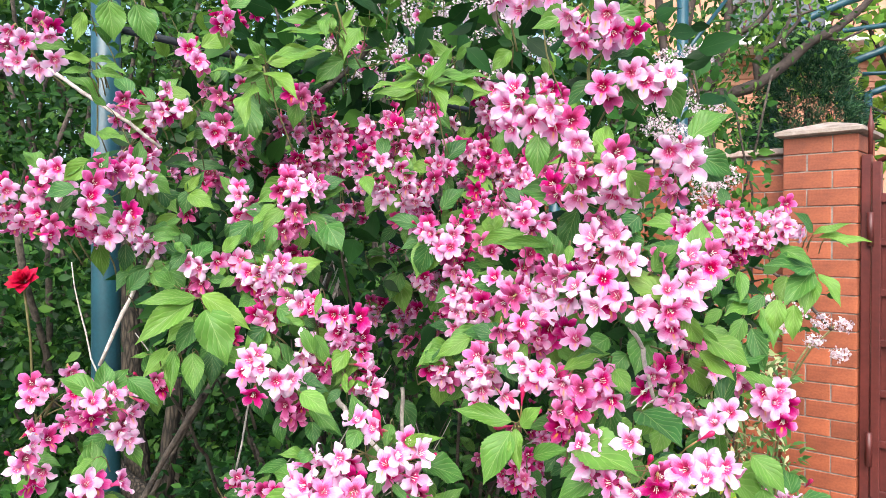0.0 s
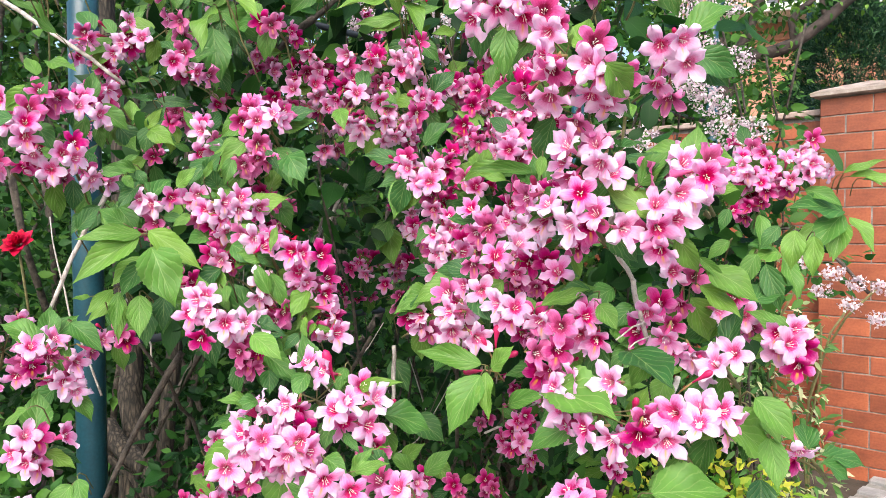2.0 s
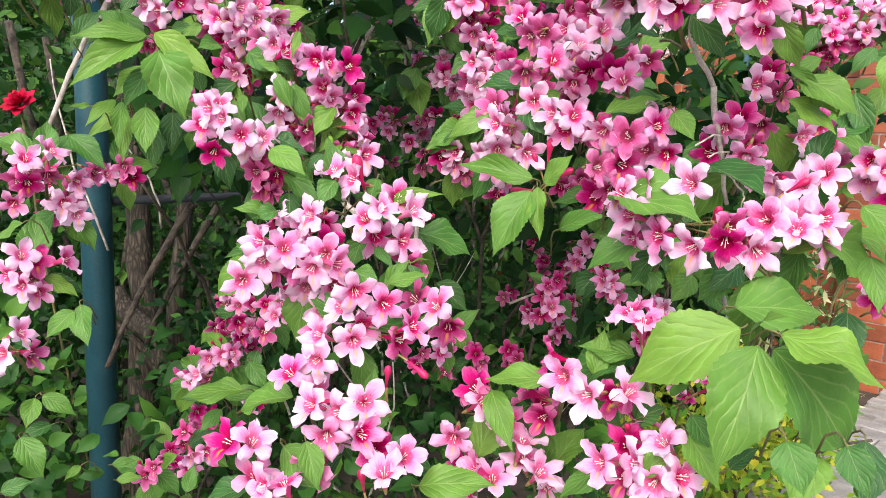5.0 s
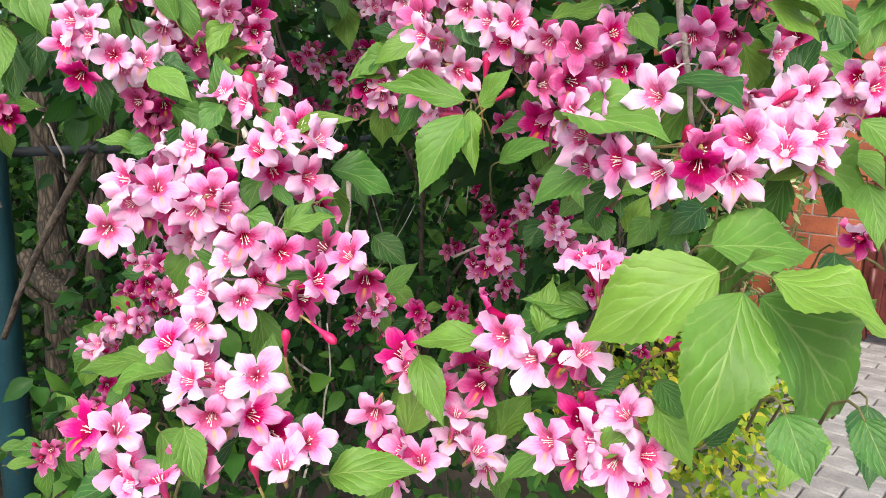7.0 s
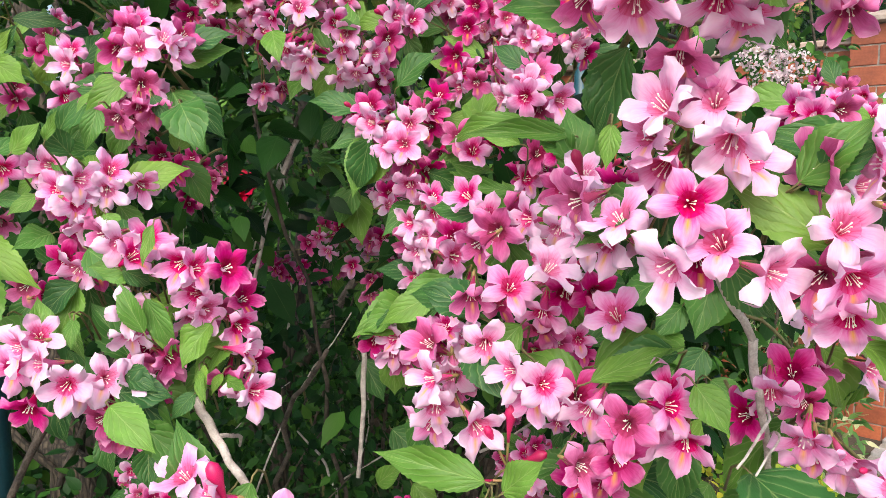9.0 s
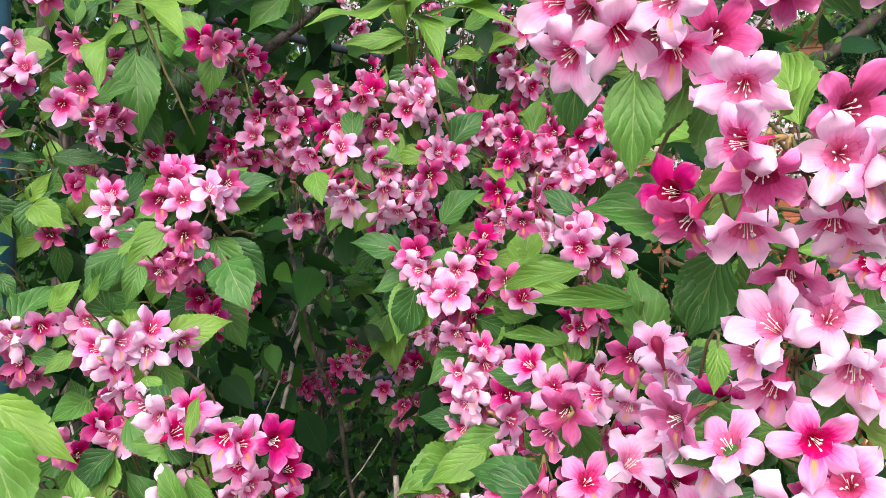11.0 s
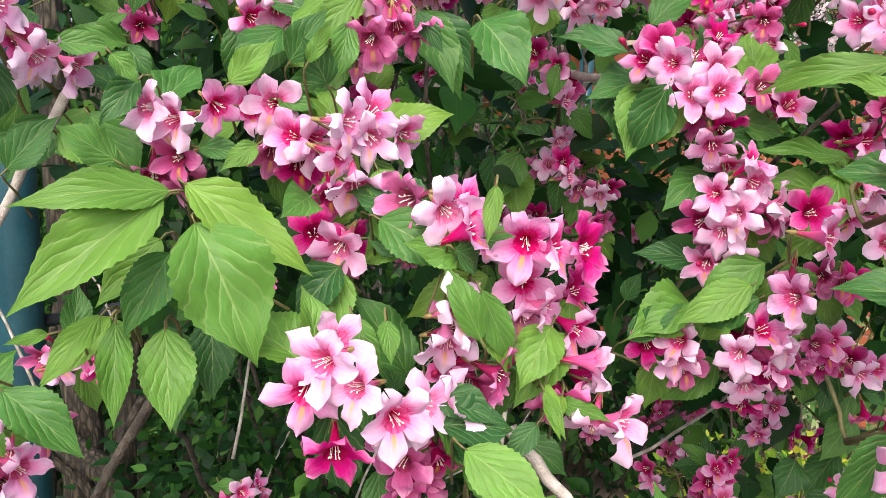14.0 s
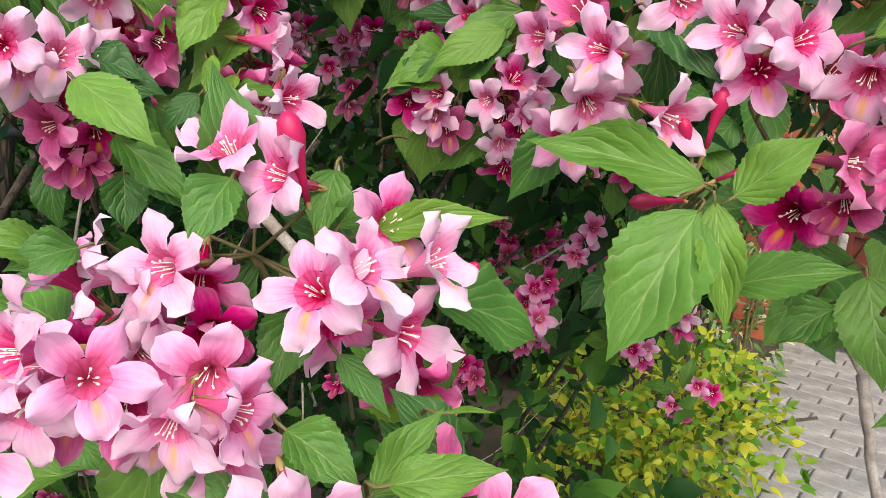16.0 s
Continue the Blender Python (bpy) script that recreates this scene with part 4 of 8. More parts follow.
def rose(place, seed):
    rng = np.random.default_rng(seed)
    ob = thing("rose_bloom", place, "bright red garden rose in bloom", "rose", "red roses")
    base, way, nor, size = [], [], [], []
    for k in range(26):
        a, s = k * 2.4, k / 26
        base.append((math.cos(a) * 0.01 * s, math.sin(a) * 0.01 * s, -0.01 * s))
        way.append((math.cos(a) * (0.3 + s), math.sin(a) * (0.3 + s), 1.1 - 0.9 * s))
        nor.append((-math.cos(a), -math.sin(a), 0.4 + s))
        size.append(0.03 + 0.018 * s)
    tilt = Matrix.Rotation(radians(50), 4, "X")
    part("petals", scatter_blades("petals", (base, way, nor, size), ROSE, BLADE_ROUND), ob, m=Matrix.Translation(place) @ tilt)
    part("stem", tubes_mesh("stem", [tube_data(bend(place, (place[0] + 0.1, place[1] + 0.15, -0.02), 0, 0.08, 8, seed), 0.004, 5)], TWIG), ob)


rose((-1.325, 2.16, 1.303), 1)
rose((-0.537, 2.191, 1.327), 2)

# ---- trunks among the shrubs ----
trunk = thing("old_trunk", (-0.99, 2.1, 0), "pair of gnarled grey-brown trunks behind the pipe post", "tree trunk")
limb("trunk", [(-0.985, 2.096, -0.030), (-0.979, 2.075, 0.235), (-0.963, 2.117, 0.661), (-0.995, 2.171, 0.927), (-1.048, 2.224, 1.512), (-1.155, 2.331, 2.256)], 0.046, 0.023, trunk, BARK_FURROW, 26)
limb("trunk", [(-0.899, 2.117, -0.030), (-0.899, 2.107, 0.235), (-0.888, 2.150, 0.715), (-0.867, 2.224, 1.193), (-0.835, 2.331, 1.937)], 0.032, 0.015, trunk, BARK_FURROW, 22)
limb("limb", [(-1.091, 2.044, 0.810), (-1.016, 2.039, 0.742), (-0.931, 2.035, 0.671), (-0.836, 2.025, 0.540), (-0.772, 2.065, 0.235), (-0.750, 2.117, -0.030)], 0.009, 0.012, trunk, BARK_FURROW, 20)
limb("limb", [(-1.022, 2.075, 0.8), (-0.956, 2.043, 0.749), (-0.872, 2.013, 0.7), (-0.844, 2.012, 0.61), (-0.825, 2.026, 0.482), (-0.816, 2.038, 0.285), (-0.81, 2.05, -0.03)], 0.024, 0.034, trunk, BARK_FURROW, 22)
limb("trunk", [(-0.453, 2.117, -0.030), (-0.463, 2.117, 0.448), (-0.431, 2.171, 0.927), (-0.388, 2.224, 1.299)], 0.025, 0.016, trunk, BARK_FURROW, 20)

# ---- weigela ----
weigela = thing("weigela_shrub", (-0.1, 2.1, 0), "weigela shrub laden with pink trumpet flowers and green leaves", "flowering shrub")
STEMS = []
for k, (a, b, r) in enumerate((((-0.24, 2.10, -0.03), (-0.25, 1.25, 1.5), 0.009), ((-0.12, 2.05, -0.03), (0.1, 1.1, 1.45), 0.009), ((0.00, 2.10, -0.03), (0.3, 1.25, 1.35), 0.008), ((-0.36, 2.10, -0.03), (-0.55, 1.4, 1.5), 0.008),
                               ((-0.30, 2.05, -0.03), (-0.15, 1.2, 1.2), 0.011), ((-0.06, 2.05, -0.03), (0.2, 1.35, 1.12), 0.009), ((-0.48, 2.10, -0.03), (-0.6, 1.25, 1.2), 0.011), ((0.12, 2.15, -0.03), (0.65, 1.7, 1.4), 0.011),
                               ((-0.24, 2.15, -0.03), (0.05, 1.6, 1.6), 0.008))):
    path = bend(a, (b[0], b[1] + 0.16, b[2] - 0.04), 0.2, 0.12, 14, 300 + k)
    STEMS.append(path)
    v, f, u = tube_data(path, [r * 0.62 * (1 - 0.6 * s / 13) for s in range(14)], 7, 0.2)
    part("stem", mesh_of("stem", v, f, [BARK], u), weigela)
# bare older twigs
def bare_branch(a, b, r, mat):
    COUNT[0] += 1
    path = bend(a, b, 0.004, 0.012, 9, 400 + COUNT[0])
    v, f, u = tube_data(path, [r * (1 - 0.3 * s / 8) for s in range(9)], 8, 0.25)
    part("branch", mesh_of("branch", v, f, [mat], u), weigela)


COUNT = [-1]
bare_branch((-0.657, 1.894, 1.065), (-0.81, 1.83, 0.74), 0.009, BARK)
bare_branch((-0.3, 1.862, 1.5), (-0.37, 1.85, 1.27), 0.007, BARK)
bare_branch((-0.425, 2.37, 1.5), (-0.59, 2.31, 1.07), 0.008, BARK)
bare_branch((-0.21, 2.126, 1.1), (-0.25, 2.08, 0.6), 0.008, BARK)
bare_branch((-0.535, 1.48, 1.11), (-0.7, 1.47, 0.8), 0.007, BARK)
bare_branch((0.185, 0.88, 1.36), (0.212, 0.92, 1.29), 0.0034, BARK_PALE)
bare_branch((0.212, 0.92, 1.29), (0.244, 0.962, 1.18), 0.003, BARK_PALE)
bare_branch((0.232, 0.95, 1.24), (0.185, 0.856, 1.236), 0.0011, BARK_PALE)
bare_branch((0.236, 0.95, 1.22), (0.2, 0.87, 1.226), 0.0009, BARK_PALE)
bare_branch((0.24, 0.955, 1.21), (0.247, 0.925, 1.18), 0.001, BARK_PALE)
bare_branch((0.335, 1.25, 1.12), (0.312, 1.153, 1.025), 0.0042, BARK_PALE)
bare_branch((0.312, 1.153, 1.025), (0.325, 1.1, 0.9), 0.005, BARK_PALE)
bare_branch((-0.19, 1.053, 1.2), (-0.12, 0.99, 1.14), 0.0044, BARK_PALE)
bare_branch((-0.165, 1.035, 1.175), (-0.19, 1.15, 1.12), 0.002, BARK_PALE)
bare_branch((-0.477, 1.143, 1.412), (-0.563, 1.114, 1.229), 0.0038, BARK_PALE)
bare_branch((-0.799, 1.334, 1.750), (-0.548, 1.307, 1.584), 0.0042, BARK_PALE)
bare_branch((-0.1, 1.5, 1.45), (0.0, 1.26, 1.4), 0.005, BARK_PALE)
bare_branch((-0.2, 1.62, 1.87), (-0.285, 1.53, 1.745), 0.007, BARK)
bare_branch((-0.285, 1.53, 1.745), (-0.43, 1.5, 1.6), 0.008, BARK)
bare_branch((0.277, 1.334, 1.59), (0.256, 1.349, 1.406), 0.0028, TWIG)
bare_branch((-0.239, 1.611, 1.441), (-0.311, 1.571, 1.208), 0.0042, BARK_PALE)
bare_branch((-0.142, 1.568, 1.112), (-0.148, 1.538, 0.913), 0.0045, BARK_PALE)
bare_branch((-0.334, 1.194, 1.702), (-0.295, 1.234, 1.568), 0.0016, TWIG)
bare_branch((-0.065, 1.204, 1.687), (-0.036, 1.244, 1.564), 0.0016, TWIG)
bare_branch((-0.603, 1.184, 1.722), (-0.629, 1.221, 1.530), 0.0016, TWIG)
bare_branch((-0.218, 1.199, 1.805), (-0.183, 1.240, 1.710), 0.0016, TWIG)
bare_branch((0.115, 1.211, 1.793), (0.152, 1.252, 1.664), 0.0016, TWIG)
# tangle of thin bare twigs in the shade
twig_rng = random.Random(77)
for k in range(70):
    a = Vector((twig_rng.uniform(-0.75, 0.1), twig_rng.uniform(1.55, 2.15), twig_rng.uniform(0.3, 1.2)))
    b = a + Vector((twig_rng.uniform(-0.16, 0.2), twig_rng.uniform(-0.12, 0.12), twig_rng.uniform(0.15, 0.42)))
    path = bend(a, b, 0.0, 0.03, 8, 800 + k)
    r = twig_rng.choice((0.0014, 0.002, 0.0028, 0.004))
    v, f, u = tube_data(path, [r * (1 - 0.5 * s / 7) for s in range(8)], 5, 0.2)
    part("branch", mesh_of("branch", v, f, [BARK_PALE if k % 3 == 0 else BARK], u), weigela)
VIEW_SIDE = Vector((0.0, 0.35, 1.36))
TONES = {"p": "pale", "m": "mid", "d": "deep"}
COUNT = [0]


def facing(place, code, rng):
    """The way that a flower opens: 0 to the path, or a clock hour with h for half turned and s for side on."""
    out = (VIEW_SIDE - place).normalized()
    across = (-out).cross(Vector((0, 0, 1))).normalized()
    up = across.cross(-out)
    if code == "0":
        a, turn = rng.uniform(0, 6.28), radians(rng.uniform(4, 36))
    else:
        a, turn = radians(30 * int(code[0], 16)) + rng.uniform(-0.25, 0.25), radians((48 if code[1] == "h" else 78) + rng.uniform(-8, 8))
    return (out * math.cos(turn) + (across * math.sin(a) + up * math.cos(a)) * math.sin(turn)).normalized()


def flowering_shoot(centre, blooms, fill=0.5, leaves=3):
    """A shoot with its flowers at the given offsets in millimetres, each with its tone and facing, more flowers packed behind them, buds and leaves."""
    COUNT[0] += 1
    rng = random.Random(500 + COUNT[0])
    c = Vector(centre)
    outward = (VIEW_SIDE - c).normalized()
    faces = []
    for x, y, z, code in blooms:
        p = c + Vector((x, y, z)) * 0.001
        faces.append((p, facing(p, code[1:], rng), rng.uniform(0.0178, 0.0203) * (0.93 if code[0] == "d" else 1.0), TONES[code[0]]))
    heart = c - outward * 0.036 + Vector((0, 0, 0.004))
    up = Vector((0, 0, 1))
    across = (-outward).cross(up).normalized()
    first = list(faces)
    for k in range(round(fill * len(blooms) * 5)):
        p0, way0, _, tone0 = rng.choice(first)
        a = rng.uniform(0, 6.28)
        p = p0 + (across * math.cos(a) + up * math.sin(a)) * rng.uniform(0.012, 0.026) - outward * rng.uniform(0.008, 0.026)
        if len(faces) >= (1 + fill) * len(first) + 1 or any((p - q[0]).length < 0.0195 for q in faces) or PLACED.find(p)[2] < 0.019:
            continue
        tone = rng.choice({"pale": ("pale", "mid", "mid", "deep") if c.y < 0.95 else ("pale", "mid", "deep", "deep", "deep"), "mid": ("mid", "deep", "deep", "deep"), "deep": ("deep",)}[tone0])
        way = (way0 * 0.35 + (p - heart).normalized() * 0.75 + outward * 0.35 + Vector((rng.uniform(-0.4, 0.4), 0, rng.uniform(-0.5, 0.2)))).normalized()
        faces.append((p, way, rng.uniform(0.0178, 0.0205), tone))
    stem = min((p for path in STEMS for p in path[4:]), key=lambda p: (p - heart).length + 0.5 * max(0.0, p.z - heart.z))
    low = heart - outward * 0.05 + Vector((rng.uniform(-0.02, 0.02), 0.02, -0.03))
    stem = low + (stem - low).normalized() * min(0.055, (stem - low).length)
    pieces = [tube_data(bend(stem, low, 0.006, 0.008, 6, COUNT[0]), 0.0015, 5), tube_data([low, heart.lerp(low, 0.5), heart], [0.0026, 0.0022, 0.0016], 6)]
    for p, way, size, _ in faces:
        pieces.append(tube_data([heart, p - way * size * 1.55], 0.0009, 4))
    shoot = part("flowering_shoot", tubes_mesh("flowering_shoot", pieces, TWIG), weigela)
    for p, way, size, tone in faces:
        part("flower", rng.choice(FLOWERS[tone]), shoot, m=face_pose(p, way, size, rng.uniform(-0.35, 0.35)))
    for _ in range(rng.choice((0, 0, 1, 2))):
        p = heart + Vector((rng.uniform(-1, 1), -0.4, rng.uniform(-0.2, 1))) * 0.024
        part("bud", BUD_MESH, shoot, m=face_pose(p, (p - heart) + outward * 0.02, rng.uniform(0.009, 0.013), 0))
    for k in range(leaves):
        a = 2.6 * k + rng.uniform(0, 6.28)
        side = Vector((math.cos(a), 0, math.sin(a)))
        base = heart - outward * rng.uniform(0.0, 0.03) + side * rng.uniform(0.006, 0.02)
        way = side * 0.9 - outward * rng.uniform(0.0, 0.5) + Vector((0, 0, rng.uniform(-0.7, 0.0)))
        tip = base + way.normalized() * rng.uniform(0.042, 0.066)
        if tip.y < 0.76:
            continue
        nor = Vector((0, 0, 0.6)) + outward * 0.9 + side * rng.uniform(-0.1, 0.5) + Vector((rng.uniform(-0.4, 0.4), 0, 0))
        part("leaf", rng.choice(LEAVES if rng.random() < 0.85 else LEAVES_YOUNG), shoot, m=blade_pose(base, tip, nor, rng.uniform(0.85, 1.1)))


def leaf_on(base, tip, normal, kind, width=1.0):
    """A single large leaf on a short stalk, between two places."""
    COUNT[0] += 1
    rng = random.Random(900 + COUNT[0])
    base, tip = Vector(base), Vector(tip)
    back = (tip - base).normalized() * -0.007
    stalk = [base - back * 0.3, base + back * 0.6, base + back + Vector((0, 0.007, -0.002)), base + back * 1.1 + Vector((0, 0.02, -0.01)), base + back * 0.8 + Vector((0, 0.035, -0.03))]
    twig = part("leafy_twig", tubes_mesh("leafy_twig", [tube_data(stalk, [0.0006, 0.0007, 0.0008, 0.0009, 0.001], 5)], TWIG), weigela)
    part("leaf", rng.choice(kind), twig, m=blade_pose(base, tip, normal, width))



def bud_at(place, way, size):
    """A closed bud on its stalk."""
    place, way = Vector(place), Vector(way).normalized()
    foot = place - way * size * 0.9
    stalk = part("bud_stalk", tubes_mesh("bud_stalk", [tube_data([foot, foot - way * 0.012 + Vector((0, 0.006, -0.004)), foot - way * 0.02 + Vector((0, 0.03, -0.02))], [0.001, 0.0009, 0.0009], 5)], CALYX), weigela)
    part("bud", BUD_MESH, stalk, m=face_pose(place, way, size, 0))


SHOOTS = []
SHOOTS.append(((0.155, 0.725, 0.996), [(11, 0, 4, 'p3h'), (-12, 1, -5, 'm6h')]))
SHOOTS.append(((0.125, 0.748, 1.016), [(-6, 31, 21, 'd6h'), (24, -8, 6, 'p0'), (3, -13, -13, 'p8h'), (-22, -10, -15, 'm8h')]))
SHOOTS.append(((-0.154, 0.752, 0.971), [(-11, 8, 20, 'm0'), (-3, -8, -12, 'p9h'), (15, 0, -8, 'mbh')]))
SHOOTS.append(((-0.078, 0.752, 1.002), [(3, 8, 25, 'p0'), (5, -2, 3, 'm4h'), (-28, 6, -6, 'm6h'), (22, -10, -20, 'p0')]))
SHOOTS.append(((0.218, 0.773, 1.157), [(0, 0, 0, 'p5h')]))
SHOOTS.append(((-0.128, 0.776, 1.031), [(1, 23, 14, 'p7h'), (6, -17, -7, 'p9h'), (26, -9, -17, 'p8h')]))
SHOOTS.append(((0.136, 0.779, 1.075), [(6, 21, 24, 'mch'), (-6, -22, -23, 'p2h')]))
SHOOTS.append(((0.245, 0.780, 1.182), [(24, 2, 3, 'p3h'), (-2, -8, -4, 'p0'), (-23, 5, 0, 'm0')]))
SHOOTS.append(((0.080, 0.780, 1.053), [(-12, 24, 8, 'd9s'), (13, -23, -8, 'p8h')]))
SHOOTS.append(((0.155, 0.792, 1.180), [(12, 3, 27, 'p0'), (-19, 29, 23, 'm9h'), (-12, -4, -14, 'm8h'), (-31, 18, 1, 'p9h'), (11, -22, -21, 'p7h'), (37, -21, -17, 'd6h')]))
SHOOTS.append(((0.214, 0.803, 1.344), [(1, 0, -1, 'm5h')]))
SHOOTS.append(((-0.093, 0.811, 1.083), [(-1, -3, 21, 'p6h'), (26, -8, 14, 'm0'), (3, -26, -15, 'p6h'), (-38, 3, -16, 'p9h'), (-40, 42, -6, 'p0'), (52, -9, -1, 'm3h')]))
SHOOTS.append(((0.142, 0.816, 1.481), [(10, -5, 16, 'p0'), (24, -8, 8, 'm3h'), (-22, -7, 6, 'd6h'), (15, 15, -15, 'p6h'), (-24, 5, -17, 'm6h')]))
SHOOTS.append(((0.235, 0.817, 1.379), [(10, 9, 29, 'p2h'), (-8, 7, 17, 'm9s'), (18, 10, -4, 'm4h'), (-2, -28, -4, 'p3h'), (-19, 0, -10, 'p0'), (3, 4, -25, 'p3h')]))
SHOOTS.append(((0.070, 0.825, 0.953), [(0, 0, 0, 'p0')]))
SHOOTS.append(((0.008, 0.825, 0.956), [(-18, 5, 15, 'm6h'), (0, -2, -6, 'm9h'), (18, -3, -10, 'm0')]))
SHOOTS.append(((-0.031, 0.828, 1.095), [(0, 0, 0, 'm0')]))
SHOOTS.append(((0.149, 0.833, 1.352), [(10, -11, 10, 'm0'), (-15, -15, -6, 'p8h'), (41, -11, -8, 'p3h'), (-36, 36, 2, 'p8h')]))
SHOOTS.append(((0.108, 0.834, 1.527), [(-11, 13, 19, 'm5h'), (10, 10, 7, 'mch'), (0, -23, -25, 'p9h')]))
SHOOTS.append(((0.055, 0.834, 1.560), [(-18, 3, 11, 'p9h'), (-12, 1, -17, 'p8h'), (30, -4, 6, 'p0')]))
SHOOTS.append(((0.119, 0.836, 1.456), [(-26, -8, 13, 'd8h'), (25, 8, -12, 'd6h')]))
SHOOTS.append(((0.147, 0.838, 1.395), [(-14, 2, 32, 'pbh'), (-8, 16, -4, 'm7h'), (18, -9, 8, 'p0'), (-1, -20, -17, 'm0'), (35, 1, 5, 'p2h'), (-31, 8, -23, 'mbh')]))
SHOOTS.append(((0.047, 0.844, 0.997), [(5, 7, 17, 'd9s'), (20, -3, -4, 'd7h'), (-30, 3, 8, 'p2h'), (5, -8, -20, 'p1h')]))
SHOOTS.append(((-0.142, 0.853, 1.121), [(-20, -21, 17, 'm0'), (2, -18, -4, 'p7h'), (6, 27, 13, 'd6h'), (27, -11, 2, 'm4h'), (-14, 24, -30, 'p6h')]))
SHOOTS.append(((-0.118, 0.867, 1.170), [(0, 16, 27, 'p9h'), (20, -17, -5, 'p0'), (-36, 2, -7, 'p9h'), (40, -18, 5, 'p2h'), (-25, 17, -20, 'm6h')]))
SHOOTS.append(((0.235, 0.868, 1.511), [(15, -11, 14, 'p3h'), (-7, -6, 10, 'p0'), (-8, 18, -25, 'm6h')]))
SHOOTS.append(((-0.185, 0.870, 1.130), [(-3, 26, 23, 'p9s'), (1, 14, -9, 'd0'), (-18, 6, -7, 'p9h'), (23, 21, -11, 'p5h'), (-6, -33, 12, 'p9h'), (0, -36, -7, 'p7h')]))
SHOOTS.append(((-0.057, 0.872, 1.157), [(4, 1, 15, 'p2h'), (-4, -1, -15, 'p4h')]))
SHOOTS.append(((0.142, 0.878, 1.668), [(15, -6, 13, 'p0'), (27, -3, -7, 'm4h'), (-11, 8, -20, 'm7h'), (-30, 2, 12, 'p8h')]))
SHOOTS.append(((0.156, 0.898, 1.604), [(1, -1, 0, 'm0')]))
SHOOTS.append(((0.290, 0.902, 1.207), [(0, 0, 0, 'p0')]))
SHOOTS.append(((0.112, 0.904, 1.241), [(-23, 10, 20, 'p0'), (0, 5, 3, 'p7h'), (21, -9, 2, 'd0'), (0, -3, -27, 'd3h')]))
SHOOTS.append(((0.168, 0.905, 1.239), [(-4, -3, 14, 'm3h'), (4, 3, -14, 'm6h')]))
SHOOTS.append(((0.215, 0.907, 1.619), [(25, -3, 4, 'p1h'), (-3, 3, -7, 'p0'), (-22, 1, 4, 'p0')]))
SHOOTS.append(((0.274, 0.920, 1.382), [(0, 0, 0, 'p3h')]))
SHOOTS.append(((0.386, 0.922, 1.106), [(0, 0, -1, 'p5s')]))
SHOOTS.append(((0.125, 0.925, 1.190), [(0, 0, 0, 'd6h')]))
SHOOTS.append(((-0.491, 0.927, 1.008), [(8, 10, 10, 'p3h'), (-8, -10, -11, 'p9h')]))
SHOOTS.append(((0.247, 0.932, 1.230), [(-19, -3, 20, 'm6h'), (-3, -15, -6, 'm6h'), (14, 24, 6, 'd5h'), (8, -8, -18, 'm6h')]))
SHOOTS.append(((0.052, 0.953, 1.283), [(-12, 17, 19, 'd6h'), (12, -18, -20, 'p9h')]))
SHOOTS.append(((0.026, 0.955, 1.236), [(-15, -5, 16, 'p9h'), (2, 18, 9, 'p6h'), (-9, 9, -12, 'p6h'), (22, -20, -13, 'p4h')]))
SHOOTS.append(((0.387, 0.959, 1.219), [(9, -1, 14, 'p3h'), (0, -11, -1, 'p3h'), (-9, 12, -12, 'm6h')]))
SHOOTS.append(((0.099, 0.965, 1.310), [(-5, -18, 21, 'p1h'), (-31, -12, 6, 'm0'), (-11, 2, -19, 'm6h'), (10, 40, 4, 'p0'), (35, -14, -11, 'm0')]))
SHOOTS.append(((0.268, 0.965, 1.276), [(-4, -7, 20, 'p3h'), (4, 7, -19, 'd6h')]))
SHOOTS.append(((-0.278, 0.975, 1.239), [(-16, 1, 22, 'p9h'), (0, 0, 11, 'p9h'), (-7, 0, -26, 'd7h'), (24, -1, -6, 'p0')]))
SHOOTS.append(((-0.503, 0.994, 1.070), [(-9, -12, 24, 'p0'), (-10, -18, -12, 'p8h'), (22, 27, 14, 'm3h'), (-2, 5, -25, 'm6h')]))
SHOOTS.append(((-0.517, 1.005, 1.482), [(0, 0, 0, 'm0')]))
SHOOTS.append(((0.341, 1.006, 1.245), [(-14, -4, 3, 'p3h'), (14, 4, -3, 'm0')]))
SHOOTS.append(((0.057, 1.007, 1.349), [(-6, 24, 6, 'p0'), (20, 12, 5, 'p9h'), (-15, -35, -11, 'd8h')]))
SHOOTS.append(((-0.498, 1.013, 1.189), [(13, -7, 23, 'm1h'), (-12, -18, 14, 'p0'), (24, 23, -15, 'm4h'), (-24, 1, -20, 'd6h')]))
SHOOTS.append(((-0.255, 1.014, 1.192), [(0, 0, 0, 'd8h')]))
SHOOTS.append(((0.117, 1.016, 1.367), [(7, 13, 22, 'p1h'), (9, -12, 1, 'p7h'), (-16, 1, -24, 'p7h')]))
SHOOTS.append(((-0.215, 1.018, 1.314), [(-16, -1, 18, 'p0'), (-2, -1, 12, 'm2h'), (26, 5, 2, 'm0'), (-7, -4, -32, 'p0')]))
SHOOTS.append(((-0.230, 1.021, 1.223), [(3, 25, 20, 'd0'), (8, -8, 8, 'p2h'), (-9, -19, 8, 'p0'), (-1, 3, -35, 'd6h')]))
SHOOTS.append(((-0.490, 1.031, 1.146), [(0, 0, 0, 'p6h')]))
SHOOTS.append(((-0.152, 1.037, 1.233), [(2, 17, 27, 'm4h'), (12, 9, 11, 'p3s'), (25, -14, -17, 'p3h'), (-45, -9, 7, 'd4h'), (7, -3, -27, 'p7s')]))
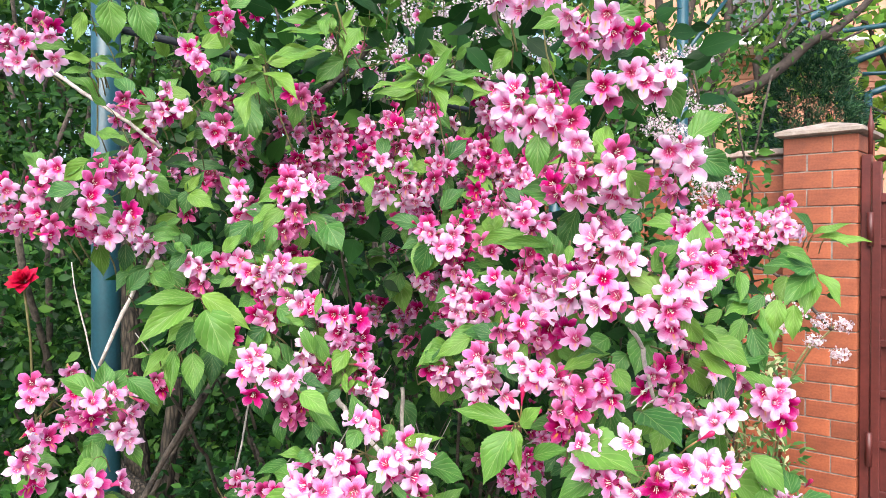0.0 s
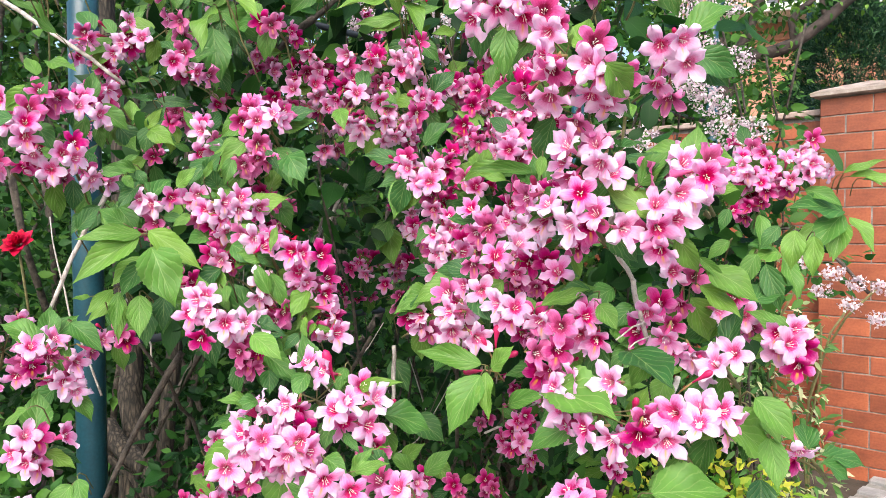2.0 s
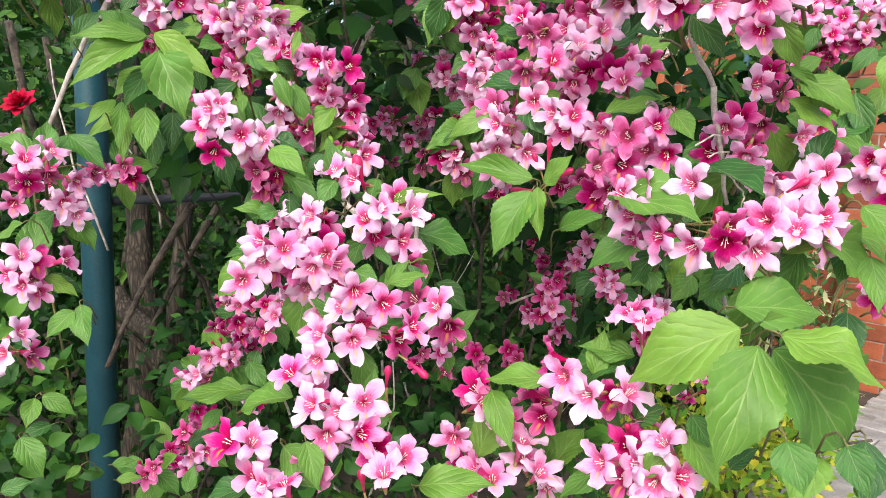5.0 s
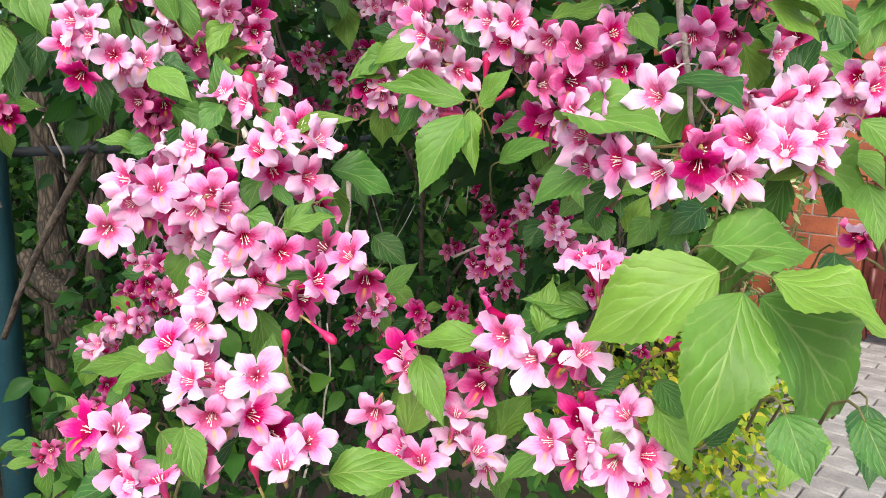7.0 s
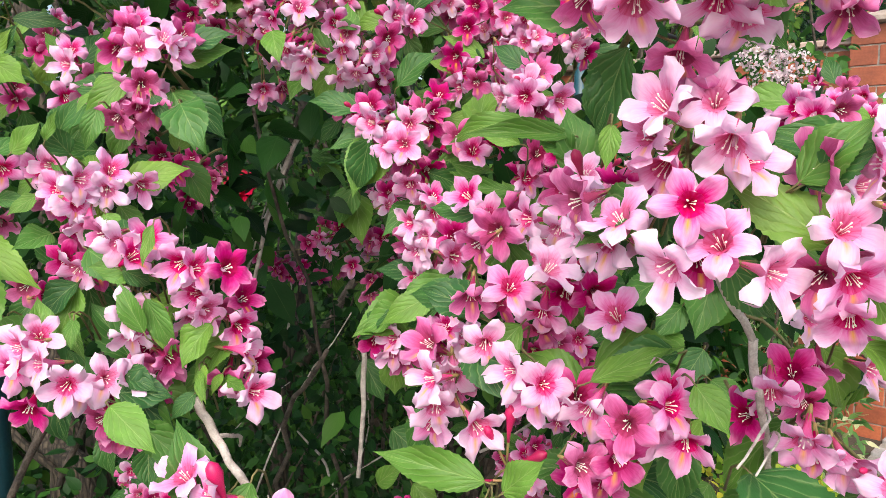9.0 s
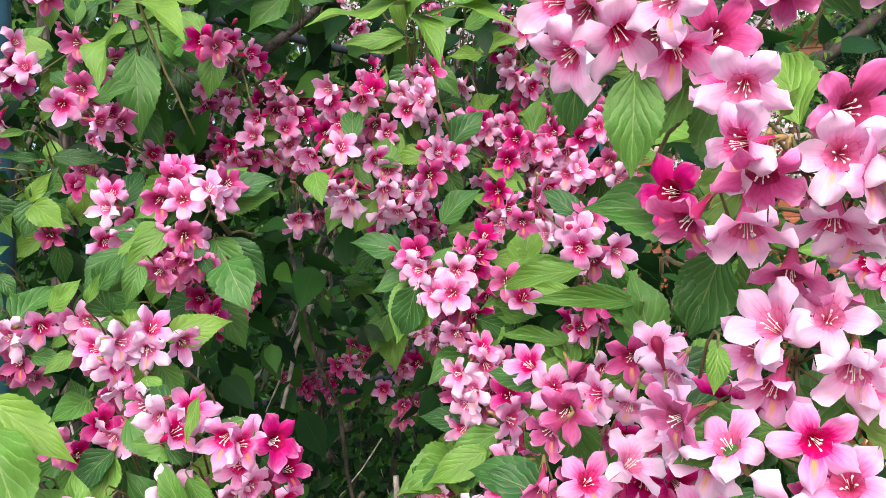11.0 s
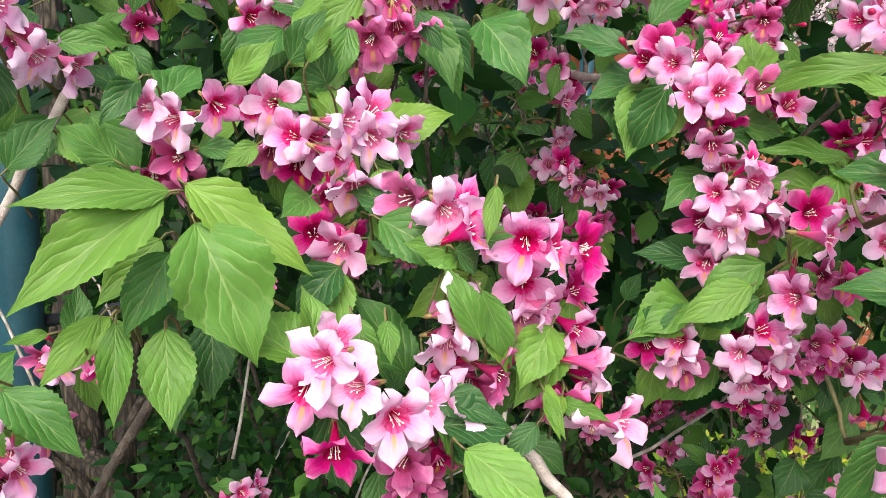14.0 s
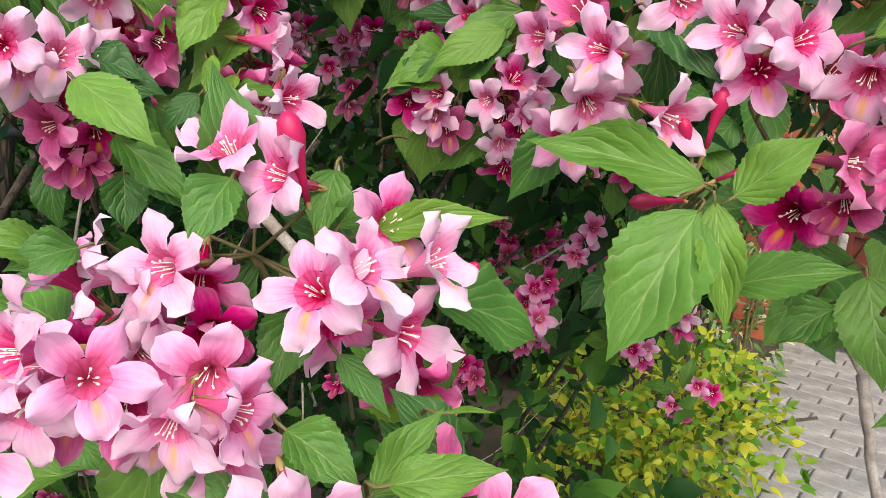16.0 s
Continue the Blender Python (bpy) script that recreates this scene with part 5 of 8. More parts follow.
SHOOTS.append(((-0.179, 1.037, 1.287), [(9, -16, 28, 'm3h'), (-8, 10, 3, 'm0'), (8, 3, -11, 'm4h'), (-7, 6, -19, 'm6h')]))
SHOOTS.append(((-0.528, 1.051, 1.529), [(0, 0, 0, 'd0')]))
SHOOTS.append(((-0.297, 1.066, 1.303), [(0, -1, 0, 'm8h')]))
SHOOTS.append(((-0.497, 1.074, 1.426), [(12, -12, 13, 'p3h'), (16, 20, -14, 'p5h'), (-29, -8, 0, 'p0')]))
SHOOTS.append(((-0.281, 1.086, 1.363), [(-7, -11, 17, 'p3h'), (-12, -11, -4, 'p4h'), (-5, -12, -23, 'p6h'), (23, 34, 9, 'm4h')]))
SHOOTS.append(((-0.341, 1.105, 1.379), [(-5, 10, 12, 'p0'), (9, -4, -8, 'm9h'), (-33, -5, 8, 'm0'), (27, 0, -13, 'p4h')]))
SHOOTS.append(((-0.414, 1.106, 1.373), [(-9, -8, 13, 'p9h'), (5, -3, 6, 'p9h'), (4, 11, -19, 'd8h')]))
SHOOTS.append(((0.318, 1.111, 1.431), [(0, 0, 0, 'm0')]))
SHOOTS.append(((0.160, 1.111, 1.336), [(0, 0, 0, 'm0')]))
SHOOTS.append(((0.021, 1.125, 1.289), [(4, -19, 24, 'm3h'), (-4, 18, -24, 'm9h')]))
SHOOTS.append(((-0.357, 1.126, 1.272), [(0, 0, 0, 'd3h')]))
SHOOTS.append(((-0.512, 1.144, 1.516), [(-11, -10, 6, 'p0'), (11, 9, -6, 'p3h')]))
SHOOTS.append(((0.083, 1.151, 1.323), [(-4, 6, 15, 'p5h'), (4, -5, -16, 'p0')]))
SHOOTS.append(((-0.516, 1.155, 1.413), [(0, 0, 0, 'p5h')]))
SHOOTS.append(((-0.286, 1.160, 1.441), [(-5, 3, 20, 'm8h'), (20, -26, 1, 'd6h'), (2, -36, -9, 'd7h'), (-16, 37, -12, 'd8h'), (-35, 42, 1, 'm9h'), (35, -19, -2, 'd5h')]))
SHOOTS.append(((0.095, 1.162, 1.455), [(-9, 16, 11, 'p0'), (-13, -10, -4, 'm0'), (22, -5, -6, 'm3h')]))
SHOOTS.append(((-0.268, 1.163, 1.513), [(-18, 19, 18, 'mch'), (-4, -11, -15, 'm0'), (21, -7, -2, 'p1h')]))
SHOOTS.append(((0.102, 1.164, 1.375), [(13, -8, 27, 'd0'), (-13, 24, 3, 'm0'), (1, -17, -29, 'p0')]))
SHOOTS.append(((0.013, 1.164, 1.208), [(17, -3, 22, 'p4h'), (10, -4, 5, 'm4h'), (5, 4, -11, 'd6h'), (-25, -8, 9, 'p8h'), (-7, 12, -24, 'p6h')]))
SHOOTS.append(((-0.256, 1.166, 1.481), [(18, -4, 17, 'm3h'), (-19, 4, -17, 'm0')]))
SHOOTS.append(((-0.007, 1.182, 1.326), [(8, -4, 17, 'p0'), (-7, -5, -5, 'p9h'), (33, 4, 1, 'p3h'), (-22, 2, 9, 'p9h'), (-13, 2, -22, 'p7h')]))
SHOOTS.append(((-0.019, 1.184, 1.381), [(-12, -6, 29, 'm0'), (-8, 13, -12, 'm6h'), (19, -6, -18, 'm1h')]))
SHOOTS.append(((-0.005, 1.186, 1.265), [(4, 8, 15, 'p6h'), (-20, 16, 12, 'm8h'), (16, -23, -27, 'm0')]))
SHOOTS.append(((-0.046, 1.188, 1.210), [(-1, 0, 10, 'p9h'), (0, 0, -9, 'm6h')]))
SHOOTS.append(((-0.065, 1.206, 1.425), [(-14, 17, 12, 'm9h'), (-1, -16, 6, 'p9h'), (15, 0, -17, 'd7h')]))
SHOOTS.append(((-0.396, 1.210, 1.783), [(0, 0, 0, 'm0')]))
SHOOTS.append(((-0.400, 1.212, 1.588), [(-15, -11, 6, 'm0'), (15, 10, -7, 'm3h')]))
SHOOTS.append(((-0.485, 1.212, 0.737), [(0, 0, 0, 'd8h')]))
SHOOTS.append(((-0.448, 1.215, 1.716), [(0, 0, 0, 'm0')]))
SHOOTS.append(((-0.376, 1.219, 1.472), [(-11, 3, 22, 'p9h'), (-4, -4, -14, 'm0'), (13, 1, -9, 'm6h')]))
SHOOTS.append(((-0.529, 1.221, 1.538), [(5, 0, 20, 'p3h'), (-4, 1, -21, 'p0')]))
SHOOTS.append(((-0.283, 1.232, 1.393), [(-14, 8, 7, 'd0'), (13, -8, -7, 'd3h')]))
SHOOTS.append(((-0.010, 1.233, 1.424), [(5, 16, 20, 'd3h'), (11, 20, -24, 'd6h'), (-17, -37, 5, 'p0')]))
SHOOTS.append(((-0.423, 1.237, 1.664), [(0, 0, 0, 'd9h')]))
SHOOTS.append(((-0.541, 1.241, 1.177), [(12, -1, 6, 'd0'), (-12, 0, -6, 'm3h')]))
SHOOTS.append(((0.171, 1.244, 1.321), [(0, 0, 0, 'd3h')]))
SHOOTS.append(((-0.446, 1.245, 0.763), [(-9, 4, 18, 'd9h'), (10, -4, -18, 'm6h')]))
SHOOTS.append(((0.036, 1.247, 1.410), [(2, 40, 3, 'd3h'), (-1, -41, -4, 'm0')]))
SHOOTS.append(((0.124, 1.265, 1.252), [(0, 0, 0, 'd6h')]))
SHOOTS.append(((-0.536, 1.270, 1.642), [(0, 0, 0, 'p9h')]))
SHOOTS.append(((-0.117, 1.283, 1.498), [(8, 6, 13, 'p6h'), (20, 13, -12, 'p6h'), (-28, -18, 0, 'p7h')]))
SHOOTS.append(((-0.292, 1.284, 1.668), [(0, 0, 0, 'd0')]))
SHOOTS.append(((-0.452, 1.289, 0.860), [(0, 0, 0, 'p9h')]))
SHOOTS.append(((-0.468, 1.291, 1.660), [(0, -1, 24, 'd8s'), (-28, -26, -10, 'p0'), (27, 28, -13, 'm0')]))
SHOOTS.append(((0.175, 1.293, 1.037), [(-8, 6, 3, 'm9h'), (9, -6, -3, 'm4h')]))
SHOOTS.append(((-0.062, 1.298, 0.934), [(0, 0, 0, 'm3h')]))
SHOOTS.append(((0.024, 1.303, 1.475), [(-12, 32, 1, 'm9h'), (12, -32, 0, 'd0')]))
SHOOTS.append(((-0.149, 1.309, 1.541), [(-5, -25, 19, 'p0'), (28, 2, 5, 'm0'), (-49, 10, 11, 'm7h'), (39, 5, -6, 'm0'), (-15, 6, -31, 'p7h')]))
SHOOTS.append(((-0.053, 1.320, 1.539), [(0, 10, 17, 'p3h'), (18, 13, 14, 'm2h'), (-19, -23, -30, 'p3h')]))
SHOOTS.append(((-0.409, 1.320, 0.887), [(9, 4, 1, 'm3h'), (-8, -4, -1, 'm0')]))
SHOOTS.append(((-0.451, 1.321, 1.612), [(-19, -10, 6, 'p8h'), (18, 10, -6, 'm3h')]))
SHOOTS.append(((0.052, 1.325, 1.490), [(17, 10, 23, 'm5h'), (-26, -2, 2, 'm3h'), (8, -8, -26, 'p9h')]))
SHOOTS.append(((-0.511, 1.328, 1.466), [(0, 0, 0, 'd0')]))
SHOOTS.append(((0.145, 1.330, 1.167), [(10, -2, 18, 'm0'), (20, 30, -20, 'd6h'), (-30, -29, 1, 'd4h')]))
SHOOTS.append(((-0.469, 1.330, 1.525), [(8, 4, 1, 'd6h'), (-9, -3, -1, 'd0')]))
SHOOTS.append(((-0.570, 1.339, 1.656), [(0, 0, 0, 'p0')]))
SHOOTS.append(((0.230, 1.341, 1.083), [(0, 0, 0, 'd6s')]))
SHOOTS.append(((0.248, 1.347, 1.419), [(0, 0, 0, 'm0')]))
SHOOTS.append(((0.205, 1.348, 1.120), [(-8, -7, 24, 'p5h'), (8, 7, -25, 'd6s')]))
SHOOTS.append(((0.151, 1.363, 1.524), [(0, 0, 0, 'p4h')]))
SHOOTS.append(((-0.400, 1.371, 0.935), [(-16, 11, 16, 'm0'), (16, -11, -15, 'm3h')]))
SHOOTS.append(((-0.133, 1.372, 1.603), [(-14, -7, 18, 'm0'), (15, 7, -18, 'm3h')]))
SHOOTS.append(((0.088, 1.377, 1.632), [(-22, -9, 16, 'p7h'), (22, 9, -16, 'm1h')]))
SHOOTS.append(((0.046, 1.381, 1.556), [(24, 4, 6, 'm0'), (-24, -3, -6, 'd0')]))
SHOOTS.append(((-0.121, 1.393, 1.446), [(0, 0, 0, 'm9h')]))
SHOOTS.append(((-0.313, 1.393, 1.688), [(2, -2, 12, 'm0'), (23, 7, 0, 'm3h'), (-24, -4, -11, 'd7h')]))
SHOOTS.append(((0.099, 1.395, 1.577), [(29, -9, 11, 'm0'), (-5, 6, -17, 'm6h'), (-24, 5, 8, 'd9h')]))
SHOOTS.append(((0.146, 1.422, 1.704), [(1, 0, 0, 'p0')]))
SHOOTS.append(((0.107, 1.438, 0.991), [(9, 3, 17, 'd3h'), (-7, 5, 7, 'm0'), (-1, -8, -24, 'm0')]))
SHOOTS.append(((0.163, 1.443, 1.050), [(-3, -2, 25, 'm0'), (-21, 2, -13, 'm7h'), (24, 1, -12, 'd4h')]))
SHOOTS.append(((-0.485, 1.450, 1.515), [(0, 0, 0, 'p0')]))
SHOOTS.append(((0.037, 1.453, 1.690), [(6, -9, 26, 'p0'), (-7, 9, -27, 'p8h')]))
SHOOTS.append(((-0.085, 1.453, 1.629), [(0, 0, 0, 'm0')]))
SHOOTS.append(((0.056, 1.461, 1.650), [(0, 0, 0, 'm3h')]))
SHOOTS.append(((0.020, 1.473, 1.586), [(0, 3, 19, 'm0'), (0, -3, -20, 'm0')]))
SHOOTS.append(((-0.300, 1.473, 1.630), [(-1, 0, 0, 'm9h')]))
SHOOTS.append(((0.592, 1.481, 1.448), [(-11, 17, 19, 'm1h'), (-8, 7, -22, 'p0'), (19, -25, 3, 'p3h')]))
SHOOTS.append(((0.534, 1.490, 1.422), [(0, 0, 0, 'm0')]))
SHOOTS.append(((0.124, 1.496, 0.939), [(0, 0, 0, 'm0')]))
SHOOTS.append(((0.515, 1.523, 1.477), [(-25, 16, 1, 'p9h'), (24, -17, -2, 'm0')]))
SHOOTS.append(((-0.035, 1.532, 1.586), [(0, 0, 0, 'm3h')]))
SHOOTS.append(((-0.018, 1.542, 0.836), [(-6, 2, 7, 'd0'), (6, -2, -6, 'd0')]))
SHOOTS.append(((-0.234, 1.545, 1.560), [(11, -3, 23, 'd0'), (-10, 3, -23, 'm6h')]))
SHOOTS.append(((-0.272, 1.555, 1.643), [(-6, -3, 9, 'p9h'), (6, 3, -8, 'p9h')]))
SHOOTS.append(((-0.068, 1.582, 1.350), [(-6, 1, 26, 'p0'), (-15, 3, 0, 'm9h'), (-2, 0, -11, 'm0'), (21, -4, -13, 'd4h')]))
SHOOTS.append(((0.280, 1.592, 0.872), [(0, 0, 0, 'm0')]))
SHOOTS.append(((-0.150, 1.605, 1.218), [(-15, 3, 11, 'm0'), (16, -4, -12, 'd0')]))
SHOOTS.append(((0.384, 1.630, 0.787), [(17, 0, 17, 'm0'), (-17, 0, -17, 'm6h')]))
SHOOTS.append(((-0.082, 1.646, 1.248), [(0, 0, 0, 'm0')]))
SHOOTS.append(((0.163, 1.654, 0.885), [(-11, 6, 4, 'm7h'), (11, -6, -5, 'p0')]))
SHOOTS.append(((0.156, 1.702, 0.978), [(0, 0, 0, 'd3h')]))
SHOOTS.append(((0.022, 1.766, 0.906), [(0, 0, 0, 'd0')]))
SHOOTS.append(((-0.305, 1.226, 0.976), [(0, 0, 0, 'p9h')], 0.6, 1))
SHOOTS.append(((-0.424, 1.345, 0.884), [(8, 49, 16, 'p3h')], 0.6, 1))
SHOOTS.append(((0.130, 1.365, 1.532), [(-25, 2, 8, 'm2h')], 0.6, 1))
SHOOTS.append(((-0.256, 1.425, 1.600), [(0, 0, 0, 'm0')], 0.6, 1))
SHOOTS.append(((0.067, 1.427, 1.546), [(0, 0, 0, 'm7h')], 0.6, 1))
SHOOTS.append(((-0.476, 1.474, 0.900), [(0, 0, 0, 'd6h')], 0.6, 1))
SHOOTS.append(((0.524, 1.510, 1.421), [(-10, 18, -4, 'm0')], 0.6, 1))
SHOOTS.append(((0.033, 1.532, 1.604), [(0, 0, 0, 'm0')], 0.6, 1))
SHOOTS.append(((-0.107, 1.546, 1.266), [(0, 0, 0, 'm7h')], 0.6, 1))
SHOOTS.append(((0.483, 1.562, 1.474), [(-17, 8, -5, 'm6h')], 0.6, 1))
SHOOTS.append(((-0.208, 1.674, 1.265), [(0, 0, 0, 'm6h')], 0.6, 1))
SHOOTS.append(((-0.238, 1.797, 1.193), [(0, 0, 0, 'd5h')], 0.6, 1))
SHOOTS.append(((-0.348, 1.992, 1.168), [(0, 0, 0, 'd9h')], 0.6, 1))
SHOOTS.append(((-0.657, 1.096, 1.703), [(-4, -12, 11, 'p0'), (30, -4, 17, 'p5h'), (-34, 16, -11, 'p0'), (5, 8, -26, 'p0'), (42, -10, -18, 'p0'), (-38, 1, 27, 'p7h')], 0.6, 1))
SHOOTS.append(((-0.679, 1.125, 1.484), [(47, 5, 16, 'p0'), (29, -8, 41, 'p0'), (-2, 13, 3, 'p0'), (-26, -12, 10, 'p0'), (-37, -2, -28, 'p6h'), (-10, 4, -41, 'p6h')], 0.6, 1))
SHOOTS.append(((-0.590, 1.791, 1.941), [(-31, -8, 22, 'd0'), (36, 1, 3, 'd0'), (-76, 2, -78, 'd9h'), (10, 15, 49, 'd3h'), (73, -10, 20, 'd6h'), (-13, 1, -17, 'd2h')], 0.6, 1))
SHOOTS.append(((0.152, 0.941, 1.667), [(-5, 8, 16, 'p6h'), (32, -18, 8, 'p0')], 0.6, 1))
SHOOTS.append(((0.057, 0.938, 1.716), [(17, -7, 2, 'p6h'), (-18, -8, 0, 'p5h'), (1, 16, -2, 'p9h')], 0.6, 1))
SHOOTS.append(((-0.143, 1.903, 1.887), [(151, 10, 9, 'm0'), (-22, -2, -7, 'm3h'), (-110, 7, -34, 'm5h'), (-63, -21, -69, 'm0'), (36, 10, -5, 'm0'), (7, -3, 107, 'm9h')], 0.6, 1))
SHOOTS.append(((-0.337, 1.745, 1.909), [(-24, -16, -17, 'd0'), (25, 9, 29, 'd3h'), (77, 21, -35, 'd9h'), (-78, -13, 23, 'd0')], 0.6, 1))
SHOOTS.append(((-0.469, 1.489, 1.593), [(30, 6, 99, 'm3h'), (12, -9, -17, 'm0'), (-40, 7, -27, 'm9h'), (87, 11, -26, 'm3h'), (-89, -16, -29, 'm9h')], 0.6, 1))
SHOOTS.append(((0.005, 1.464, 1.587), [(-43, 4, 65, 'p7h'), (-76, -4, 20, 'p3h'), (-9, -1, 9, 'p0'), (46, -9, -58, 'p7h'), (68, 5, -13, 'p7h')], 0.6, 1))
SHOOTS.append(((0.101, 1.360, 1.485), [(-11, 14, 48, 'p0'), (-42, 11, -4, 'p0')], 0.6, 1))
SHOOTS.append(((-0.252, 1.444, 1.561), [(-46, -14, 53, 'm9h'), (-28, 9, 1, 'm0'), (19, -6, -34, 'm3h'), (48, 19, 57, 'm5h'), (8, -8, -78, 'm0')], 0.6, 1))
SHOOTS.append(((-0.110, 1.399, 1.543), [(-32, 4, 14, 'm2h'), (11, -1, -19, 'm5h'), (33, -9, -40, 'm3h')], 0.6, 1))
SHOOTS.append(((0.474, 1.495, 1.456), [(-51, -17, 3, 'p5h'), (-16, 7, 20, 'p0'), (26, 1, -2, 'p0'), (-3, 14, -19, 'p0'), (32, -13, -25, 'p6h')], 0.6, 1))
SHOOTS.append(((0.564, 1.513, 1.440), [(-16, -22, 8, 'm0'), (2, -4, -20, 'm6h'), (-10, 10, -31, 'm7h')], 0.6, 1))
SHOOTS.append(((0.616, 1.498, 1.455), [(5, 12, -1, 'p3h'), (27, 13, -7, 'p2h'), (-13, -18, 20, 'p3h')], 0.6, 1))
SHOOTS.append(((0.516, 1.510, 1.380), [(-24, -4, -6, 'd2h'), (0, 1, 0, 'd9h'), (23, 3, 6, 'd7h')], 0.6, 1))
SHOOTS.append(((-0.536, 1.387, 0.686), [(-18, -20, -27, 'd0'), (2, 3, -20, 'd3h'), (-40, -18, -50, 'd9h'), (16, 21, 31, 'd0'), (40, 14, 66, 'd5h')], 0.6, 1))
SHOOTS.append(((-0.429, 1.423, 0.835), [(-61, -9, 6, 'm0'), (-11, 20, 21, 'm6h'), (52, -16, -118, 'm3h'), (21, -13, -69, 'm2h'), (-16, 9, 105, 'm3h'), (14, 10, 56, 'm0')], 0.6, 1))
SHOOTS.append(((0.124, 1.656, 1.020), [(-40, -20, 12, 'd3h'), (15, 7, 33, 'd9h'), (51, 19, -12, 'd2h'), (-26, -6, -34, 'd0')], 0.6, 1))
SHOOTS.append(((0.128, 1.594, 0.914), [(-6, 12, 44, 'm3h'), (23, 7, 26, 'm9h'), (-53, 10, -15, 'm7h'), (4, -16, -27, 'm5h'), (32, -13, -28, 'm0')], 0.6, 1))
SHOOTS.append(((-0.537, 1.497, 0.704), [(-26, -10, -50, 'd0'), (13, -8, -21, 'd0'), (44, -1, -43, 'd7h'), (-40, -22, -73, 'd3h'), (-2, 3, 81, 'd6h'), (11, 38, 106, 'd0')], 0.6, 1))
SHOOTS.append(((-0.236, 1.738, 1.237), [(-97, -12, -17, 'd0'), (-38, -12, -27, 'd5h'), (-9, -7, -47, 'd0'), (19, 8, 40, 'd0'), (88, 5, 11, 'd5h'), (37, 18, 39, 'd3h')], 0.6, 1))
SHOOTS.append(((-0.060, 1.894, 1.317), [(142, 6, -117, 'm0'), (171, -20, -84, 'm0'), (22, -17, -87, 'm5h'), (-14, -9, -89, 'm9h'), (-51, -4, -100, 'm0'), (-132, 23, 99, 'm7h'), (-98, 1, 183, 'm0'), (-40, 22, 194, 'm2h')], 0.6, 1))
SHOOTS.append(((-0.606, 1.204, 1.133), [(3, -10, -10, 'p3h'), (-17, 9, 23, 'p0'), (8, -1, 16, 'p0'), (22, 5, -31, 'p7h'), (-15, -3, 1, 'p9h')], 0.6, 1))
SHOOTS.append(((-0.715, 1.660, 1.561), [(-86, -24, -11, 'm2h'), (-110, -14, -53, 'm2h'), (82, 17, 54, 'm2h'), (44, 2, 17, 'm3h'), (71, 20, -8, 'm0')], 0.6, 1))
SHOOTS.append(((-0.427, 1.525, 1.595), [(8, -17, 1, 'm3h'), (-34, -7, -12, 'm0'), (5, 13, -33, 'm9h'), (21, 11, 44, 'm3h')], 0.6, 1))
SHOOTS.append(((-0.378, 1.488, 1.371), [(-17, -5, -3, 'd2h'), (25, 3, -25, 'd9h'), (1, 9, -41, 'd7h'), (39, 4, -4, 'd9h'), (12, -3, 26, 'd9h'), (-60, -8, 47, 'd3h')], 0.6, 1))
SHOOTS.append(((-0.625, 1.108, 1.173), [(-6, -24, 25, 'm0'), (23, 1, 42, 'm0'), (-3, 24, -41, 'm7h'), (-30, -13, -36, 'm2h'), (16, 13, 10, 'm9h')], 0.6, 1))
SHOOTS.append(((-0.602, 1.002, 1.113), [(20, -23, 30, 'p3h'), (-21, -1, -8, 'p9h'), (0, 24, -23, 'p7h')], 0.6, 1))
SHOOTS.append(((-0.639, 1.128, 1.511), [(13, -23, 17, 'm9h'), (22, 1, -3, 'm2h'), (-35, 23, -14, 'm3h')], 0.6, 1))
SHOOTS.append(((-0.635, 1.132, 1.440), [(3, -24, -15, 'm3h'), (-37, -1, 20, 'm9h'), (34, 25, -5, 'm3h')], 0.6, 1))
SHOOTS.append(((-0.613, 1.334, 1.585), [(8, -21, -27, 'm5h'), (-49, 1, -35, 'm3h'), (2, 27, 46, 'm0'), (38, -7, 15, 'm7h')], 0.6, 1))
SHOOTS.append(((-0.588, 1.167, 1.426), [(0, 0, 0, 'm3h')], 0.6, 1))
SHOOTS.append(((-0.595, 1.321, 1.662), [(-2, -24, -6, 'm3h'), (53, 2, 29, 'm2h'), (-50, 22, -23, 'm0')], 0.6, 1))
SHOOTS.append(((-0.407, 1.414, 1.686), [(-11, -24, -3, 'm2h'), (-29, -1, 34, 'm0'), (40, 25, -32, 'm6h')], 0.6, 1))
SHOOTS.append(((-0.299, 1.423, 1.650), [(-36, 22, -22, 'm3h'), (32, -11, -1, 'm7h'), (44, 13, -24, 'm9h')], 0.6, 1))
SHOOTS.append(((-0.286, 1.414, 1.565), [(-4, -24, 22, 'm0'), (-30, -1, -8, 'm5h'), (30, 25, 17, 'm0'), (58, -10, -9, 'm2h'), (-55, 10, -23, 'm5h')], 0.6, 1))
SHOOTS.append(((-0.188, 1.379, 1.588), [(6, 0, 9, 'm9h'), (24, 25, 22, 'm2h'), (-3, -12, 49, 'm9h'), (-16, 11, -64, 'm0')], 0.6, 1))
SHOOTS.append(((-0.114, 1.400, 1.615), [(15, 1, 0, 'm0'), (-30, 23, 41, 'm7h'), (37, -10, 25, 'm0'), (-7, 11, -68, 'm6h')], 0.6, 1))
SHOOTS.append(((-0.003, 1.419, 1.547), [(-43, -25, 19, 'm0'), (11, 24, -19, 'm7h')], 0.6, 1))
SHOOTS.append(((-0.186, 1.625, 1.269), [(-33, -13, 1, 'm6h'), (33, 13, -1, 'm0')], 0.6, 1))
SHOOTS.append(((-0.112, 1.737, 1.230), [(-22, -13, 11, 'm0'), (22, 13, -11, 'm0')], 0.6, 1))
